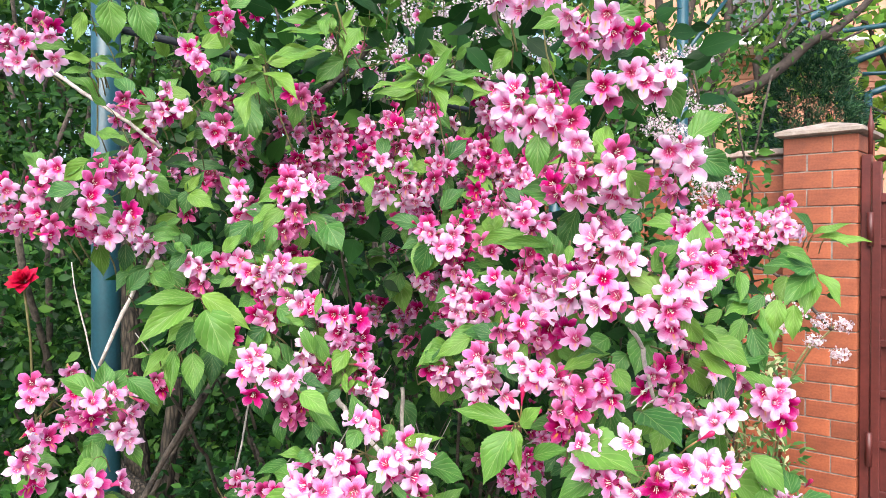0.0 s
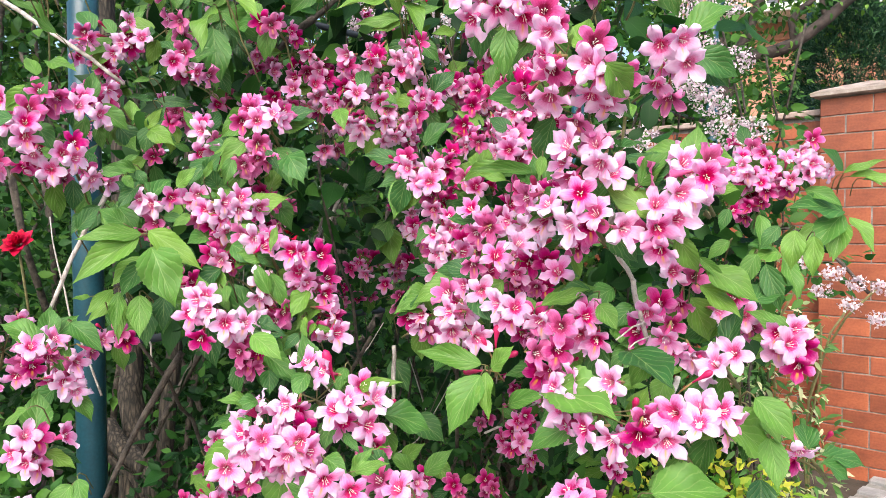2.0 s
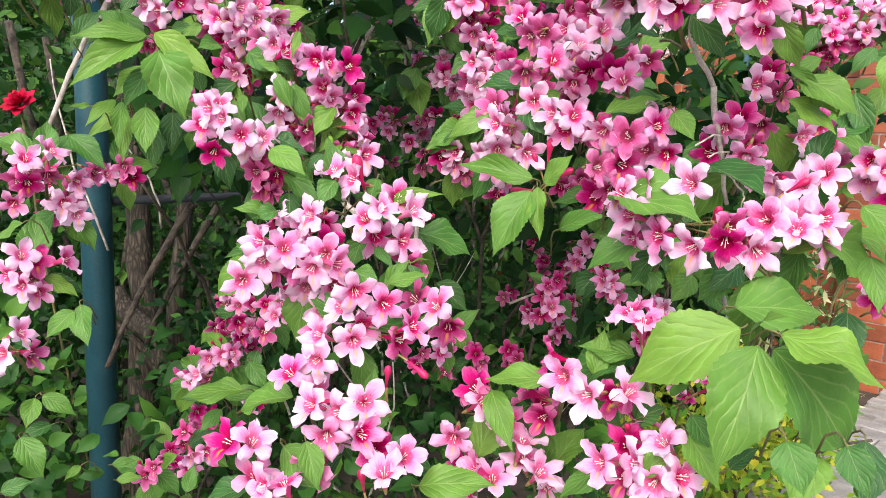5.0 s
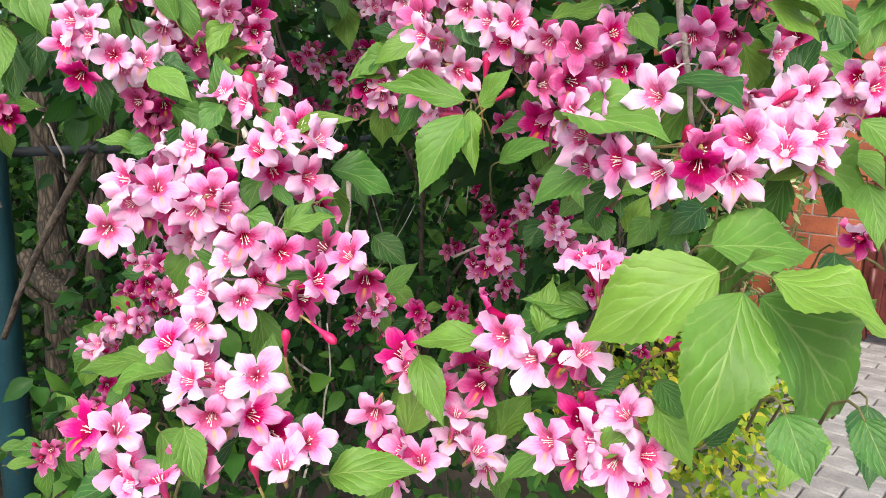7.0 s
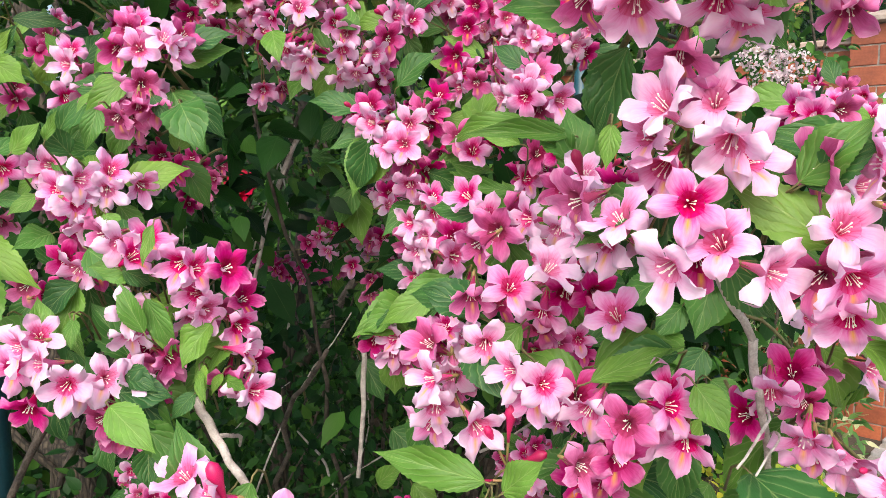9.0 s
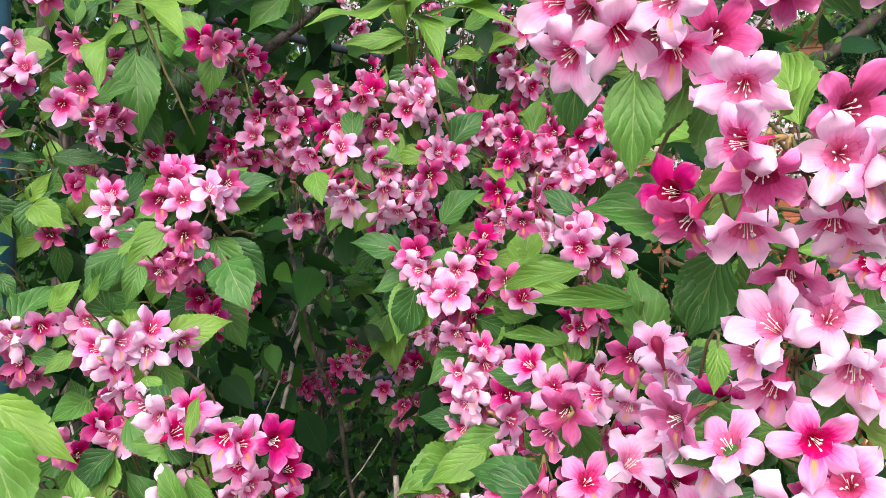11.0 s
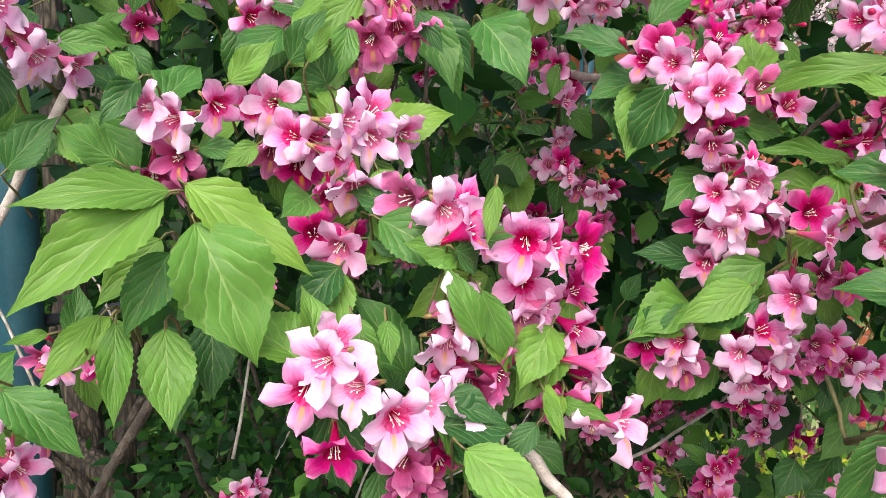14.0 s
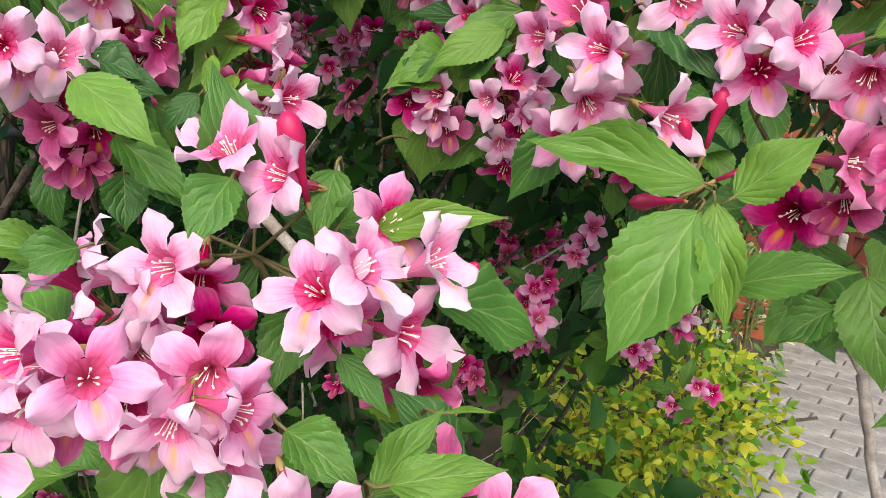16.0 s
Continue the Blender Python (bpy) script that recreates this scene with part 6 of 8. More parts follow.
SHOOTS.append(((0.062, 1.451, 1.583), [(0, 0, 0, 'm0')], 0.6, 1))
SHOOTS.append(((0.295, 1.468, 0.966), [(0, 0, 0, 'p0')], 0.6, 1))
SHOOTS.append(((0.134, 1.628, 1.004), [(0, 0, 0, 'd7h')], 0.6, 1))
SHOOTS.append(((-0.083, 1.488, 1.339), [(-1, -22, -6, 'p3h'), (-11, 9, 31, 'p5h'), (-21, 30, 6, 'p0'), (32, -16, -30, 'p6h')], 0.6, 1))
SHOOTS.append(((-0.056, 1.764, 1.219), [(-10, -9, 14, 'm6h'), (10, 9, -14, 'm3h')], 0.6, 1))
SHOOTS.append(((0.066, 1.716, 1.227), [(-15, -9, 13, 'm0'), (15, 9, -13, 'm3h')], 0.6, 1))
SHOOTS.append(((-0.220, 1.840, 1.482), [(-3, -23, 7, 'm5h'), (-29, 0, -12, 'm9h'), (32, 23, 6, 'm5h')], 0.6, 1))
SHOOTS.append(((-0.109, 1.846, 1.471), [(-27, -9, 7, 'm0'), (27, 9, -7, 'm2h')], 0.6, 1))
SHOOTS.append(((-0.097, 1.438, 1.415), [(0, 0, 0, 'm3h')], 0.6, 1))
SHOOTS.append(((-0.439, 1.430, 0.949), [(-15, 14, 6, 'p0')], 0.6, 1))
SHOOTS.append(((-0.304, 1.314, 0.982), [(0, -22, 12, 'p2h'), (23, -1, 1, 'p9h'), (-24, 24, -12, 'p0')], 0.6, 1))
SHOOTS.append(((-0.051, 1.481, 1.275), [(0, 0, 0, 'd3h')], 0.6, 1))
SHOOTS.append(((-0.327, 1.770, 1.193), [(0, 0, 0, 'd0')], 0.6, 1))
SHOOTS.append(((-0.091, 1.547, 0.830), [(18, -19, 25, 'd5h'), (-30, -1, 6, 'd5h'), (12, 20, -31, 'd2h')], 0.6, 1))
SHOOTS.append(((-0.573, 1.110, 1.446), [(-14, 11, 2, 'p7h')], 0.6, 1))
SHOOTS.append(((-0.575, 1.219, 1.553), [(0, 0, 0, 'm0')], 0.6, 1))
SHOOTS.append(((-0.366, 1.341, 0.936), [(14, -8, 32, 'm0')], 0.6, 1))
SHOOTS.append(((-0.491, 1.398, 0.812), [(-10, -13, 5, 'm5h'), (10, 13, -5, 'm7h')], 0.6, 1))
SHOOTS.append(((0.047, 1.563, 0.827), [(6, -11, 9, 'd0'), (-6, 11, -9, 'd5h')], 0.6, 1))
SHOOTS.append(((-0.115, 1.690, 1.247), [(0, 0, 0, 'm3h')], 0.6, 1))
SHOOTS.append(((0.517, 1.508, 1.424), [(-33, -26, 17, 'm2h'), (42, 5, 10, 'm0'), (-9, 21, -27, 'm3h')], 0.6, 1))
SHOOTS.append(((0.034, 1.499, 1.720), [(25, 5, 10, 'p6h'), (-15, 26, 24, 'p7h'), (-12, -10, -33, 'p9h')], 0.6, 1))
SHOOTS.append(((0.052, 1.467, 1.659), [(24, 14, 18, 'm7h')], 0.6, 1))
SHOOTS.append(((0.090, 1.478, 1.690), [(0, 0, 0, 'p5h')], 0.6, 1))
SHOOTS.append(((0.144, 1.417, 1.687), [(-8, -25, 4, 'p5h'), (11, 1, -2, 'p0'), (-3, 24, -2, 'p9h')], 0.6, 1))
SHOOTS.append(((0.114, 1.412, 1.614), [(14, 28, -1, 'p9h')], 0.6, 1))
SHOOTS.append(((0.146, 1.366, 1.570), [(8, 5, 8, 'm7h'), (18, 18, -21, 'm9h')], 0.6, 1))
SHOOTS.append(((0.055, 1.411, 1.544), [(14, -11, -14, 'p5h'), (-14, 11, 14, 'p0')], 0.6, 1))
SHOOTS.append(((-0.033, 1.438, 1.596), [(9, -11, -10, 'p3h'), (-9, 11, 10, 'p9h')], 0.6, 1))
SHOOTS.append(((-0.087, 1.344, 1.531), [(-27, 22, -4, 'm7h')], 0.6, 1))
SHOOTS.append(((-0.094, 1.403, 1.639), [(11, -23, -16, 'p9h'), (-15, -1, -5, 'p0'), (4, 24, 21, 'p7h')], 0.6, 1))
PLACED = KDTree(sum(len(row[1]) for row in SHOOTS))
for row in SHOOTS:
    for x, y, z, _ in row[1]:
        PLACED.insert(Vector(row[0]) + Vector((x, y, z)) * 0.001, 0)
PLACED.balance()
for row in SHOOTS:
    flowering_shoot(*row)
# leaves in plain sight
leaf_on((-0.521, 1.235, 1.505), (-0.492, 1.249, 1.467), (0.47, -0.88, 0.32), LEAVES, 1.25)
leaf_on((-0.481, 1.244, 1.502), (-0.453, 1.244, 1.534), (0.42, -0.89, 0.27), LEAVES_YOUNG, 0.83)
leaf_on((-0.476, 1.247, 1.498), (-0.436, 1.261, 1.477), (0.40, -0.91, 0.32), LEAVES_YOUNG, 0.83)
leaf_on((-0.456, 1.162, 1.431), (-0.493, 1.134, 1.433), (0.49, -0.87, 0.39), LEAVES, 0.70)
leaf_on((-0.457, 1.161, 1.431), (-0.440, 1.164, 1.407), (0.45, -0.89, 0.41), LEAVES, 1.03)
leaf_on((-0.490, 1.188, 1.444), (-0.466, 1.193, 1.457), (0.47, -0.88, 0.36), LEAVES, 0.83)
leaf_on((-0.547, 1.220, 1.504), (-0.540, 1.223, 1.467), (0.52, -0.85, 0.32), LEAVES, 1.00)
leaf_on((-0.365, 1.239, 1.449), (-0.388, 1.227, 1.411), (0.31, -0.95, 0.39), LEAVES, 1.10)
leaf_on((-0.458, 1.354, 1.477), (-0.484, 1.338, 1.488), (0.38, -0.92, 0.34), LEAVES, 0.83)
leaf_on((-0.289, 1.168, 1.475), (-0.334, 1.156, 1.426), (0.24, -0.96, 0.35), LEAVES_YOUNG, 0.70)
leaf_on((-0.253, 1.178, 1.461), (-0.221, 1.180, 1.399), (0.11, -0.99, 0.39), LEAVES, 0.83)
leaf_on((-0.315, 1.153, 1.405), (-0.340, 1.117, 1.402), (0.29, -0.96, 0.43), LEAVES, 1.00)
leaf_on((-0.463, 1.113, 1.382), (-0.433, 1.120, 1.339), (0.48, -0.88, 0.51), LEAVES, 1.17)
leaf_on((-0.512, 1.162, 1.380), (-0.534, 1.138, 1.333), (0.55, -0.84, 0.51), LEAVES, 1.00)
leaf_on((-0.278, 1.077, 1.324), (-0.223, 1.074, 1.292), (0.17, -0.97, 0.63), LEAVES, 1.00)
leaf_on((-0.206, 1.024, 1.348), (-0.211, 1.013, 1.316), (0.09, -0.98, 0.60), LEAVES_YOUNG, 0.60)
leaf_on((-0.355, 1.115, 1.365), (-0.375, 1.099, 1.348), (0.36, -0.93, 0.52), LEAVES_YOUNG, 1.00)
leaf_on((-0.263, 1.005, 1.277), (-0.259, 0.992, 1.256), (0.21, -0.93, 0.76), LEAVES_YOUNG, 0.92)
leaf_on((-0.236, 1.016, 1.235), (-0.201, 1.008, 1.220), (0.11, -0.92, 0.83), LEAVES, 1.00)
leaf_on((-0.173, 1.030, 1.236), (-0.167, 1.015, 1.215), (-0.00, -0.93, 0.83), LEAVES_YOUNG, 0.53)
leaf_on((-0.163, 1.044, 1.220), (-0.136, 1.024, 1.216), (-0.05, -0.92, 0.83), LEAVES_YOUNG, 0.83)
leaf_on((-0.170, 1.041, 1.267), (-0.189, 1.025, 1.233), (0.02, -0.95, 0.77), LEAVES, 1.03)
leaf_on((-0.035, 1.196, 1.246), (-0.076, 1.191, 1.223), (-0.19, -0.95, 0.71), LEAVES, 1.03)
leaf_on((0.007, 1.170, 1.259), (-0.031, 1.187, 1.231), (-0.26, -0.93, 0.69), LEAVES, 1.03)
leaf_on((0.074, 1.195, 1.354), (0.058, 1.188, 1.294), (-0.38, -0.92, 0.56), LEAVES_YOUNG, 1.13)
leaf_on((0.075, 1.195, 1.365), (0.009, 1.213, 1.369), (-0.34, -0.94, 0.49), LEAVES_YOUNG, 0.43)
leaf_on((0.085, 1.156, 1.433), (0.010, 1.217, 1.411), (-0.36, -0.93, 0.40), LEAVES_YOUNG, 0.50)
leaf_on((0.079, 1.142, 1.410), (0.039, 1.153, 1.420), (-0.40, -0.92, 0.41), LEAVES, 0.67)
leaf_on((0.005, 1.341, 1.473), (-0.049, 1.347, 1.465), (-0.20, -0.97, 0.35), LEAVES_YOUNG, 0.67)
leaf_on((-0.065, 1.194, 1.417), (-0.082, 1.220, 1.363), (-0.16, -0.99, 0.46), LEAVES, 1.00)
leaf_on((-0.141, 1.511, 1.358), (-0.163, 1.501, 1.300), (-0.02, -1.00, 0.52), LEAVES, 1.10)
leaf_on((-0.069, 1.586, 1.334), (-0.021, 1.575, 1.355), (-0.13, -0.99, 0.50), LEAVES, 1.00)
leaf_on((-0.122, 1.649, 1.234), (-0.120, 1.632, 1.173), (-0.05, -0.98, 0.63), LEAVES, 1.17)
leaf_on((-0.058, 1.582, 1.178), (-0.061, 1.562, 1.122), (-0.11, -0.96, 0.69), LEAVES, 1.00)
leaf_on((-0.215, 1.561, 1.398), (-0.172, 1.556, 1.392), (0.02, -1.00, 0.45), LEAVES, 0.83)
leaf_on((-0.115, 1.396, 1.450), (-0.123, 1.393, 1.412), (-0.07, -1.00, 0.40), LEAVES, 1.00)
leaf_on((0.052, 0.907, 1.201), (-0.021, 0.924, 1.212), (-0.28, -0.95, 0.55), LEAVES_YOUNG, 0.57)
leaf_on((0.051, 0.906, 1.190), (0.017, 0.894, 1.127), (-0.34, -0.91, 0.70), LEAVES, 1.00)
leaf_on((0.056, 0.904, 1.194), (0.060, 0.884, 1.145), (-0.42, -0.88, 0.66), LEAVES_YOUNG, 0.63)
leaf_on((0.080, 0.931, 1.152), (0.123, 0.903, 1.169), (-0.49, -0.84, 0.67), LEAVES, 0.83)
leaf_on((0.062, 0.901, 1.197), (0.086, 0.885, 1.225), (-0.47, -0.88, 0.53), LEAVES, 1.10)
leaf_on((0.140, 0.941, 1.142), (0.114, 0.943, 1.121), (-0.51, -0.82, 0.72), LEAVES, 1.00)
leaf_on((0.150, 0.939, 1.159), (0.152, 0.914, 1.111), (-0.57, -0.78, 0.71), LEAVES, 1.17)
leaf_on((-0.189, 0.895, 1.162), (-0.209, 0.877, 1.156), (0.41, -0.88, 0.71), LEAVES, 1.03)
leaf_on((-0.104, 0.845, 1.117), (-0.077, 0.832, 1.103), (0.07, -0.87, 0.95), LEAVES, 0.92)
leaf_on((-0.074, 0.828, 1.104), (-0.052, 0.836, 1.132), (-0.04, -0.87, 0.93), LEAVES_YOUNG, 0.70)
leaf_on((-0.051, 0.840, 1.128), (-0.035, 0.833, 1.132), (-0.12, -0.89, 0.88), LEAVES_YOUNG, 0.27)
leaf_on((-0.069, 0.821, 1.112), (-0.033, 0.816, 1.122), (-0.10, -0.86, 0.96), LEAVES_YOUNG, 0.83)
leaf_on((-0.089, 0.866, 1.136), (-0.069, 0.852, 1.119), (0.02, -0.91, 0.86), LEAVES, 0.73)
leaf_on((-0.093, 0.896, 1.176), (-0.081, 0.894, 1.192), (0.05, -0.98, 0.64), LEAVES, 1.03)
leaf_on((-0.084, 0.896, 1.173), (-0.028, 0.889, 1.185), (-0.06, -0.98, 0.66), LEAVES_YOUNG, 0.50)
leaf_on((-0.232, 1.012, 1.223), (-0.196, 1.023, 1.182), (0.33, -0.94, 0.53), LEAVES, 0.80)
leaf_on((-0.211, 1.014, 1.180), (-0.172, 1.014, 1.151), (0.28, -0.94, 0.62), LEAVES, 0.83)
leaf_on((-0.216, 1.018, 1.171), (-0.212, 1.007, 1.141), (0.33, -0.92, 0.64), LEAVES, 1.17)
leaf_on((-0.131, 0.885, 1.194), (-0.141, 0.866, 1.170), (0.08, -0.90, 0.89), LEAVES, 1.03)
leaf_on((-0.096, 0.908, 1.196), (-0.100, 0.889, 1.170), (-0.05, -0.91, 0.85), LEAVES, 1.00)
leaf_on((-0.193, 0.892, 1.159), (-0.227, 0.876, 1.166), (0.31, -0.83, 0.91), LEAVES_YOUNG, 0.83)
leaf_on((-0.220, 1.015, 1.191), (-0.177, 1.007, 1.157), (0.20, -0.93, 0.76), LEAVES, 0.75)
leaf_on((-0.223, 1.033, 1.308), (-0.256, 1.016, 1.316), (0.30, -0.95, 0.43), LEAVES, 1.03)
leaf_on((-0.178, 1.023, 1.215), (-0.197, 1.018, 1.194), (0.18, -0.95, 0.69), LEAVES, 1.00)
leaf_on((-0.162, 1.040, 1.226), (-0.168, 1.030, 1.211), (0.12, -0.97, 0.65), LEAVES_YOUNG, 0.83)
leaf_on((0.175, 0.906, 1.266), (0.192, 0.891, 1.240), (-0.22, -0.95, 0.65), LEAVES, 1.10)
leaf_on((0.075, 0.970, 1.286), (0.045, 0.967, 1.252), (0.04, -0.99, 0.60), LEAVES, 1.03)
leaf_on((0.001, 1.171, 1.269), (-0.054, 1.172, 1.237), (0.15, -0.98, 0.58), LEAVES, 0.92)
leaf_on((-0.048, 1.209, 1.419), (-0.086, 1.220, 1.364), (0.19, -0.98, 0.39), LEAVES, 1.03)
leaf_on((0.115, 1.056, 1.415), (0.030, 1.049, 1.416), (0.02, -0.99, 0.34), LEAVES_YOUNG, 0.40)
leaf_on((0.115, 0.916, 1.263), (0.170, 0.940, 1.279), (-0.13, -0.98, 0.61), LEAVES_YOUNG, 0.57)
leaf_on((0.288, 0.953, 1.313), (0.315, 0.931, 1.282), (-0.41, -0.91, 0.54), LEAVES_YOUNG, 0.50)
leaf_on((0.340, 1.018, 1.329), (0.315, 1.021, 1.305), (-0.40, -0.92, 0.50), LEAVES, 1.00)
leaf_on((0.207, 0.847, 1.386), (0.234, 0.828, 1.407), (-0.34, -0.93, 0.33), LEAVES, 1.03)
leaf_on((-0.229, 1.010, 1.217), (-0.193, 1.023, 1.180), (0.45, -0.86, 0.68), LEAVES, 0.87)
leaf_on((-0.336, 1.125, 1.400), (-0.307, 1.137, 1.380), (0.51, -0.86, 0.40), LEAVES, 1.00)
leaf_on((-0.228, 1.014, 1.314), (-0.214, 1.033, 1.299), (0.47, -0.88, 0.51), LEAVES, 1.17)
leaf_on((-0.297, 1.121, 1.444), (-0.307, 1.113, 1.404), (0.50, -0.86, 0.35), LEAVES, 0.83)
leaf_on((-0.246, 1.188, 1.463), (-0.211, 1.202, 1.416), (0.38, -0.92, 0.34), LEAVES, 0.92)
leaf_on((0.078, 0.854, 1.542), (0.076, 0.856, 1.491), (-0.14, -0.98, 0.31), LEAVES, 0.97)
leaf_on((0.025, 1.273, 1.427), (0.106, 1.263, 1.422), (-0.05, -1.00, 0.50), LEAVES_YOUNG, 0.50)
leaf_on((0.115, 1.058, 1.397), (0.084, 1.059, 1.430), (-0.13, -0.99, 0.53), LEAVES, 0.83)
leaf_on((0.073, 1.195, 1.352), (0.044, 1.180, 1.297), (-0.05, -0.98, 0.64), LEAVES_YOUNG, 1.03)
leaf_on((0.168, 0.808, 1.496), (0.194, 0.842, 1.469), (-0.41, -0.91, 0.40), LEAVES, 1.00)
leaf_on((0.137, 0.835, 1.517), (0.141, 0.825, 1.528), (-0.31, -0.94, 0.29), LEAVES_YOUNG, 0.83)
leaf_on((-0.124, 1.314, 1.544), (-0.091, 1.314, 1.539), (0.15, -0.98, 0.36), LEAVES, 0.67)
leaf_on((-0.406, 1.333, 1.678), (-0.395, 1.317, 1.569), (0.44, -0.88, 0.28), LEAVES, 0.83)
leaf_on((0.113, 0.845, 1.416), (0.110, 0.841, 1.393), (-0.02, -1.00, 0.40), LEAVES, 0.83)
leaf_on((-0.382, 1.029, 1.340), (-0.450, 0.990, 1.333), (0.42, -0.90, 0.53), LEAVES_YOUNG, 0.60)
leaf_on((-0.385, 1.027, 1.336), (-0.448, 0.981, 1.279), (0.42, -0.90, 0.60), LEAVES_YOUNG, 0.73)
leaf_on((-0.375, 1.031, 1.344), (-0.306, 1.036, 1.293), (0.24, -0.96, 0.57), LEAVES_YOUNG, 0.77)
leaf_on((-0.367, 1.022, 1.324), (-0.332, 1.012, 1.247), (0.27, -0.94, 0.66), LEAVES, 1.00)
leaf_on((-0.388, 1.043, 1.304), (-0.407, 1.020, 1.259), (0.36, -0.91, 0.65), LEAVES, 0.92)
leaf_on((-0.400, 1.062, 1.309), (-0.429, 1.036, 1.272), (0.38, -0.91, 0.62), LEAVES, 0.83)
leaf_on((-0.389, 1.034, 1.262), (-0.380, 1.013, 1.209), (0.33, -0.89, 0.75), LEAVES, 1.03)
leaf_on((-0.413, 1.026, 1.267), (-0.407, 1.004, 1.214), (0.38, -0.88, 0.74), LEAVES_YOUNG, 0.57)
leaf_on((-0.424, 1.033, 1.269), (-0.446, 1.005, 1.237), (0.43, -0.86, 0.71), LEAVES_YOUNG, 0.67)
leaf_on((-0.374, 1.071, 1.258), (-0.368, 1.052, 1.213), (0.28, -0.92, 0.74), LEAVES, 1.00)
leaf_on((-0.447, 1.020, 1.261), (-0.463, 1.003, 1.259), (0.47, -0.85, 0.69), LEAVES_YOUNG, 0.67)
leaf_on((-0.476, 1.022, 1.228), (-0.432, 1.023, 1.188), (0.45, -0.83, 0.79), LEAVES, 0.83)
leaf_on((-0.485, 1.116, 1.370), (-0.448, 1.126, 1.349), (0.42, -0.91, 0.47), LEAVES, 1.33)
leaf_on((-0.295, 1.068, 1.294), (-0.320, 1.052, 1.264), (0.15, -0.97, 0.66), LEAVES, 1.00)
leaf_on((-0.213, 1.020, 1.291), (-0.193, 1.029, 1.245), (-0.09, -0.96, 0.70), LEAVES, 0.70)
leaf_on((-0.238, 1.015, 1.226), (-0.195, 1.022, 1.181), (-0.05, -0.92, 0.84), LEAVES, 0.83)
leaf_on((-0.158, 1.059, 1.258), (-0.190, 1.044, 1.215), (-0.14, -0.94, 0.75), LEAVES, 1.00)
leaf_on((-0.175, 1.026, 1.233), (-0.164, 1.009, 1.210), (-0.16, -0.92, 0.80), LEAVES_YOUNG, 0.50)
leaf_on((-0.471, 1.174, 1.439), (-0.505, 1.153, 1.424), (0.42, -0.90, 0.35), LEAVES, 0.67)
leaf_on((-0.475, 1.173, 1.427), (-0.454, 1.177, 1.404), (0.38, -0.92, 0.38), LEAVES, 0.92)
leaf_on((0.226, 1.423, 1.030), (0.187, 1.414, 0.979), (-0.45, -0.81, 0.82), LEAVES, 1.00)
leaf_on((0.141, 0.851, 1.376), (0.100, 0.879, 1.350), (-0.24, -0.94, 0.69), LEAVES, 0.83)
leaf_on((0.140, 0.851, 1.374), (0.101, 0.880, 1.358), (-0.15, -0.97, 0.65), LEAVES, 0.83)
leaf_on((0.205, 0.848, 1.387), (0.234, 0.833, 1.419), (-0.40, -0.91, 0.56), LEAVES, 1.00)
leaf_on((0.075, 0.968, 1.281), (0.044, 0.968, 1.254), (-0.01, -0.94, 0.79), LEAVES, 1.17)
leaf_on((0.174, 0.942, 1.275), (0.117, 0.940, 1.257), (-0.17, -0.92, 0.80), LEAVES, 0.67)
leaf_on((0.019, 1.273, 1.427), (0.102, 1.267, 1.431), (-0.00, -1.00, 0.47), LEAVES_YOUNG, 0.50)
leaf_on((0.135, 1.188, 1.386), (0.094, 1.187, 1.419), (-0.08, -0.99, 0.51), LEAVES, 0.83)
leaf_on((0.068, 1.195, 1.346), (0.043, 1.182, 1.308), (0.00, -0.99, 0.61), LEAVES_YOUNG, 1.00)
leaf_on((-0.232, 1.007, 1.219), (-0.192, 1.016, 1.213), (0.41, -0.84, 0.80), LEAVES, 1.17)
leaf_on((-0.312, 1.064, 1.336), (-0.322, 1.024, 1.327), (0.53, -0.83, 0.61), LEAVES, 1.00)
leaf_on((-0.476, 1.100, 1.425), (-0.442, 1.109, 1.422), (0.42, -0.90, 0.35), LEAVES, 0.83)
leaf_on((-0.434, 1.082, 1.417), (-0.419, 1.084, 1.399), (0.38, -0.92, 0.38), LEAVES, 0.92)
leaf_on((-0.425, 1.100, 1.403), (-0.445, 1.086, 1.373), (0.39, -0.92, 0.42), LEAVES, 0.83)
leaf_on((-0.511, 1.101, 1.345), (-0.481, 1.112, 1.380), (0.47, -0.88, 0.47), LEAVES, 1.00)
leaf_on((-0.434, 1.084, 1.353), (-0.461, 1.065, 1.374), (0.42, -0.91, 0.47), LEAVES, 1.25)
leaf_on((-0.370, 1.104, 1.403), (-0.340, 1.103, 1.430), (0.23, -0.97, 0.36), LEAVES, 1.00)
leaf_on((-0.343, 1.120, 1.394), (-0.316, 1.119, 1.389), (0.18, -0.98, 0.41), LEAVES, 1.00)
leaf_on((-0.335, 1.119, 1.418), (-0.309, 1.113, 1.452), (0.17, -0.98, 0.32), LEAVES, 0.92)
leaf_on((-0.314, 1.066, 1.413), (-0.298, 1.060, 1.438), (0.15, -0.98, 0.33), LEAVES_YOUNG, 0.67)
leaf_on((-0.254, 1.136, 1.455), (-0.235, 1.134, 1.427), (0.01, -0.99, 0.32), LEAVES, 0.83)
leaf_on((-0.274, 1.080, 1.352), (-0.262, 1.073, 1.328), (0.06, -1.00, 0.52), LEAVES, 1.50)
leaf_on((-0.279, 1.072, 1.311), (-0.233, 1.069, 1.316), (0.04, -0.99, 0.58), LEAVES, 1.17)
leaf_on((-0.393, 1.113, 1.362), (-0.361, 1.115, 1.357), (0.27, -0.96, 0.47), LEAVES, 1.00)
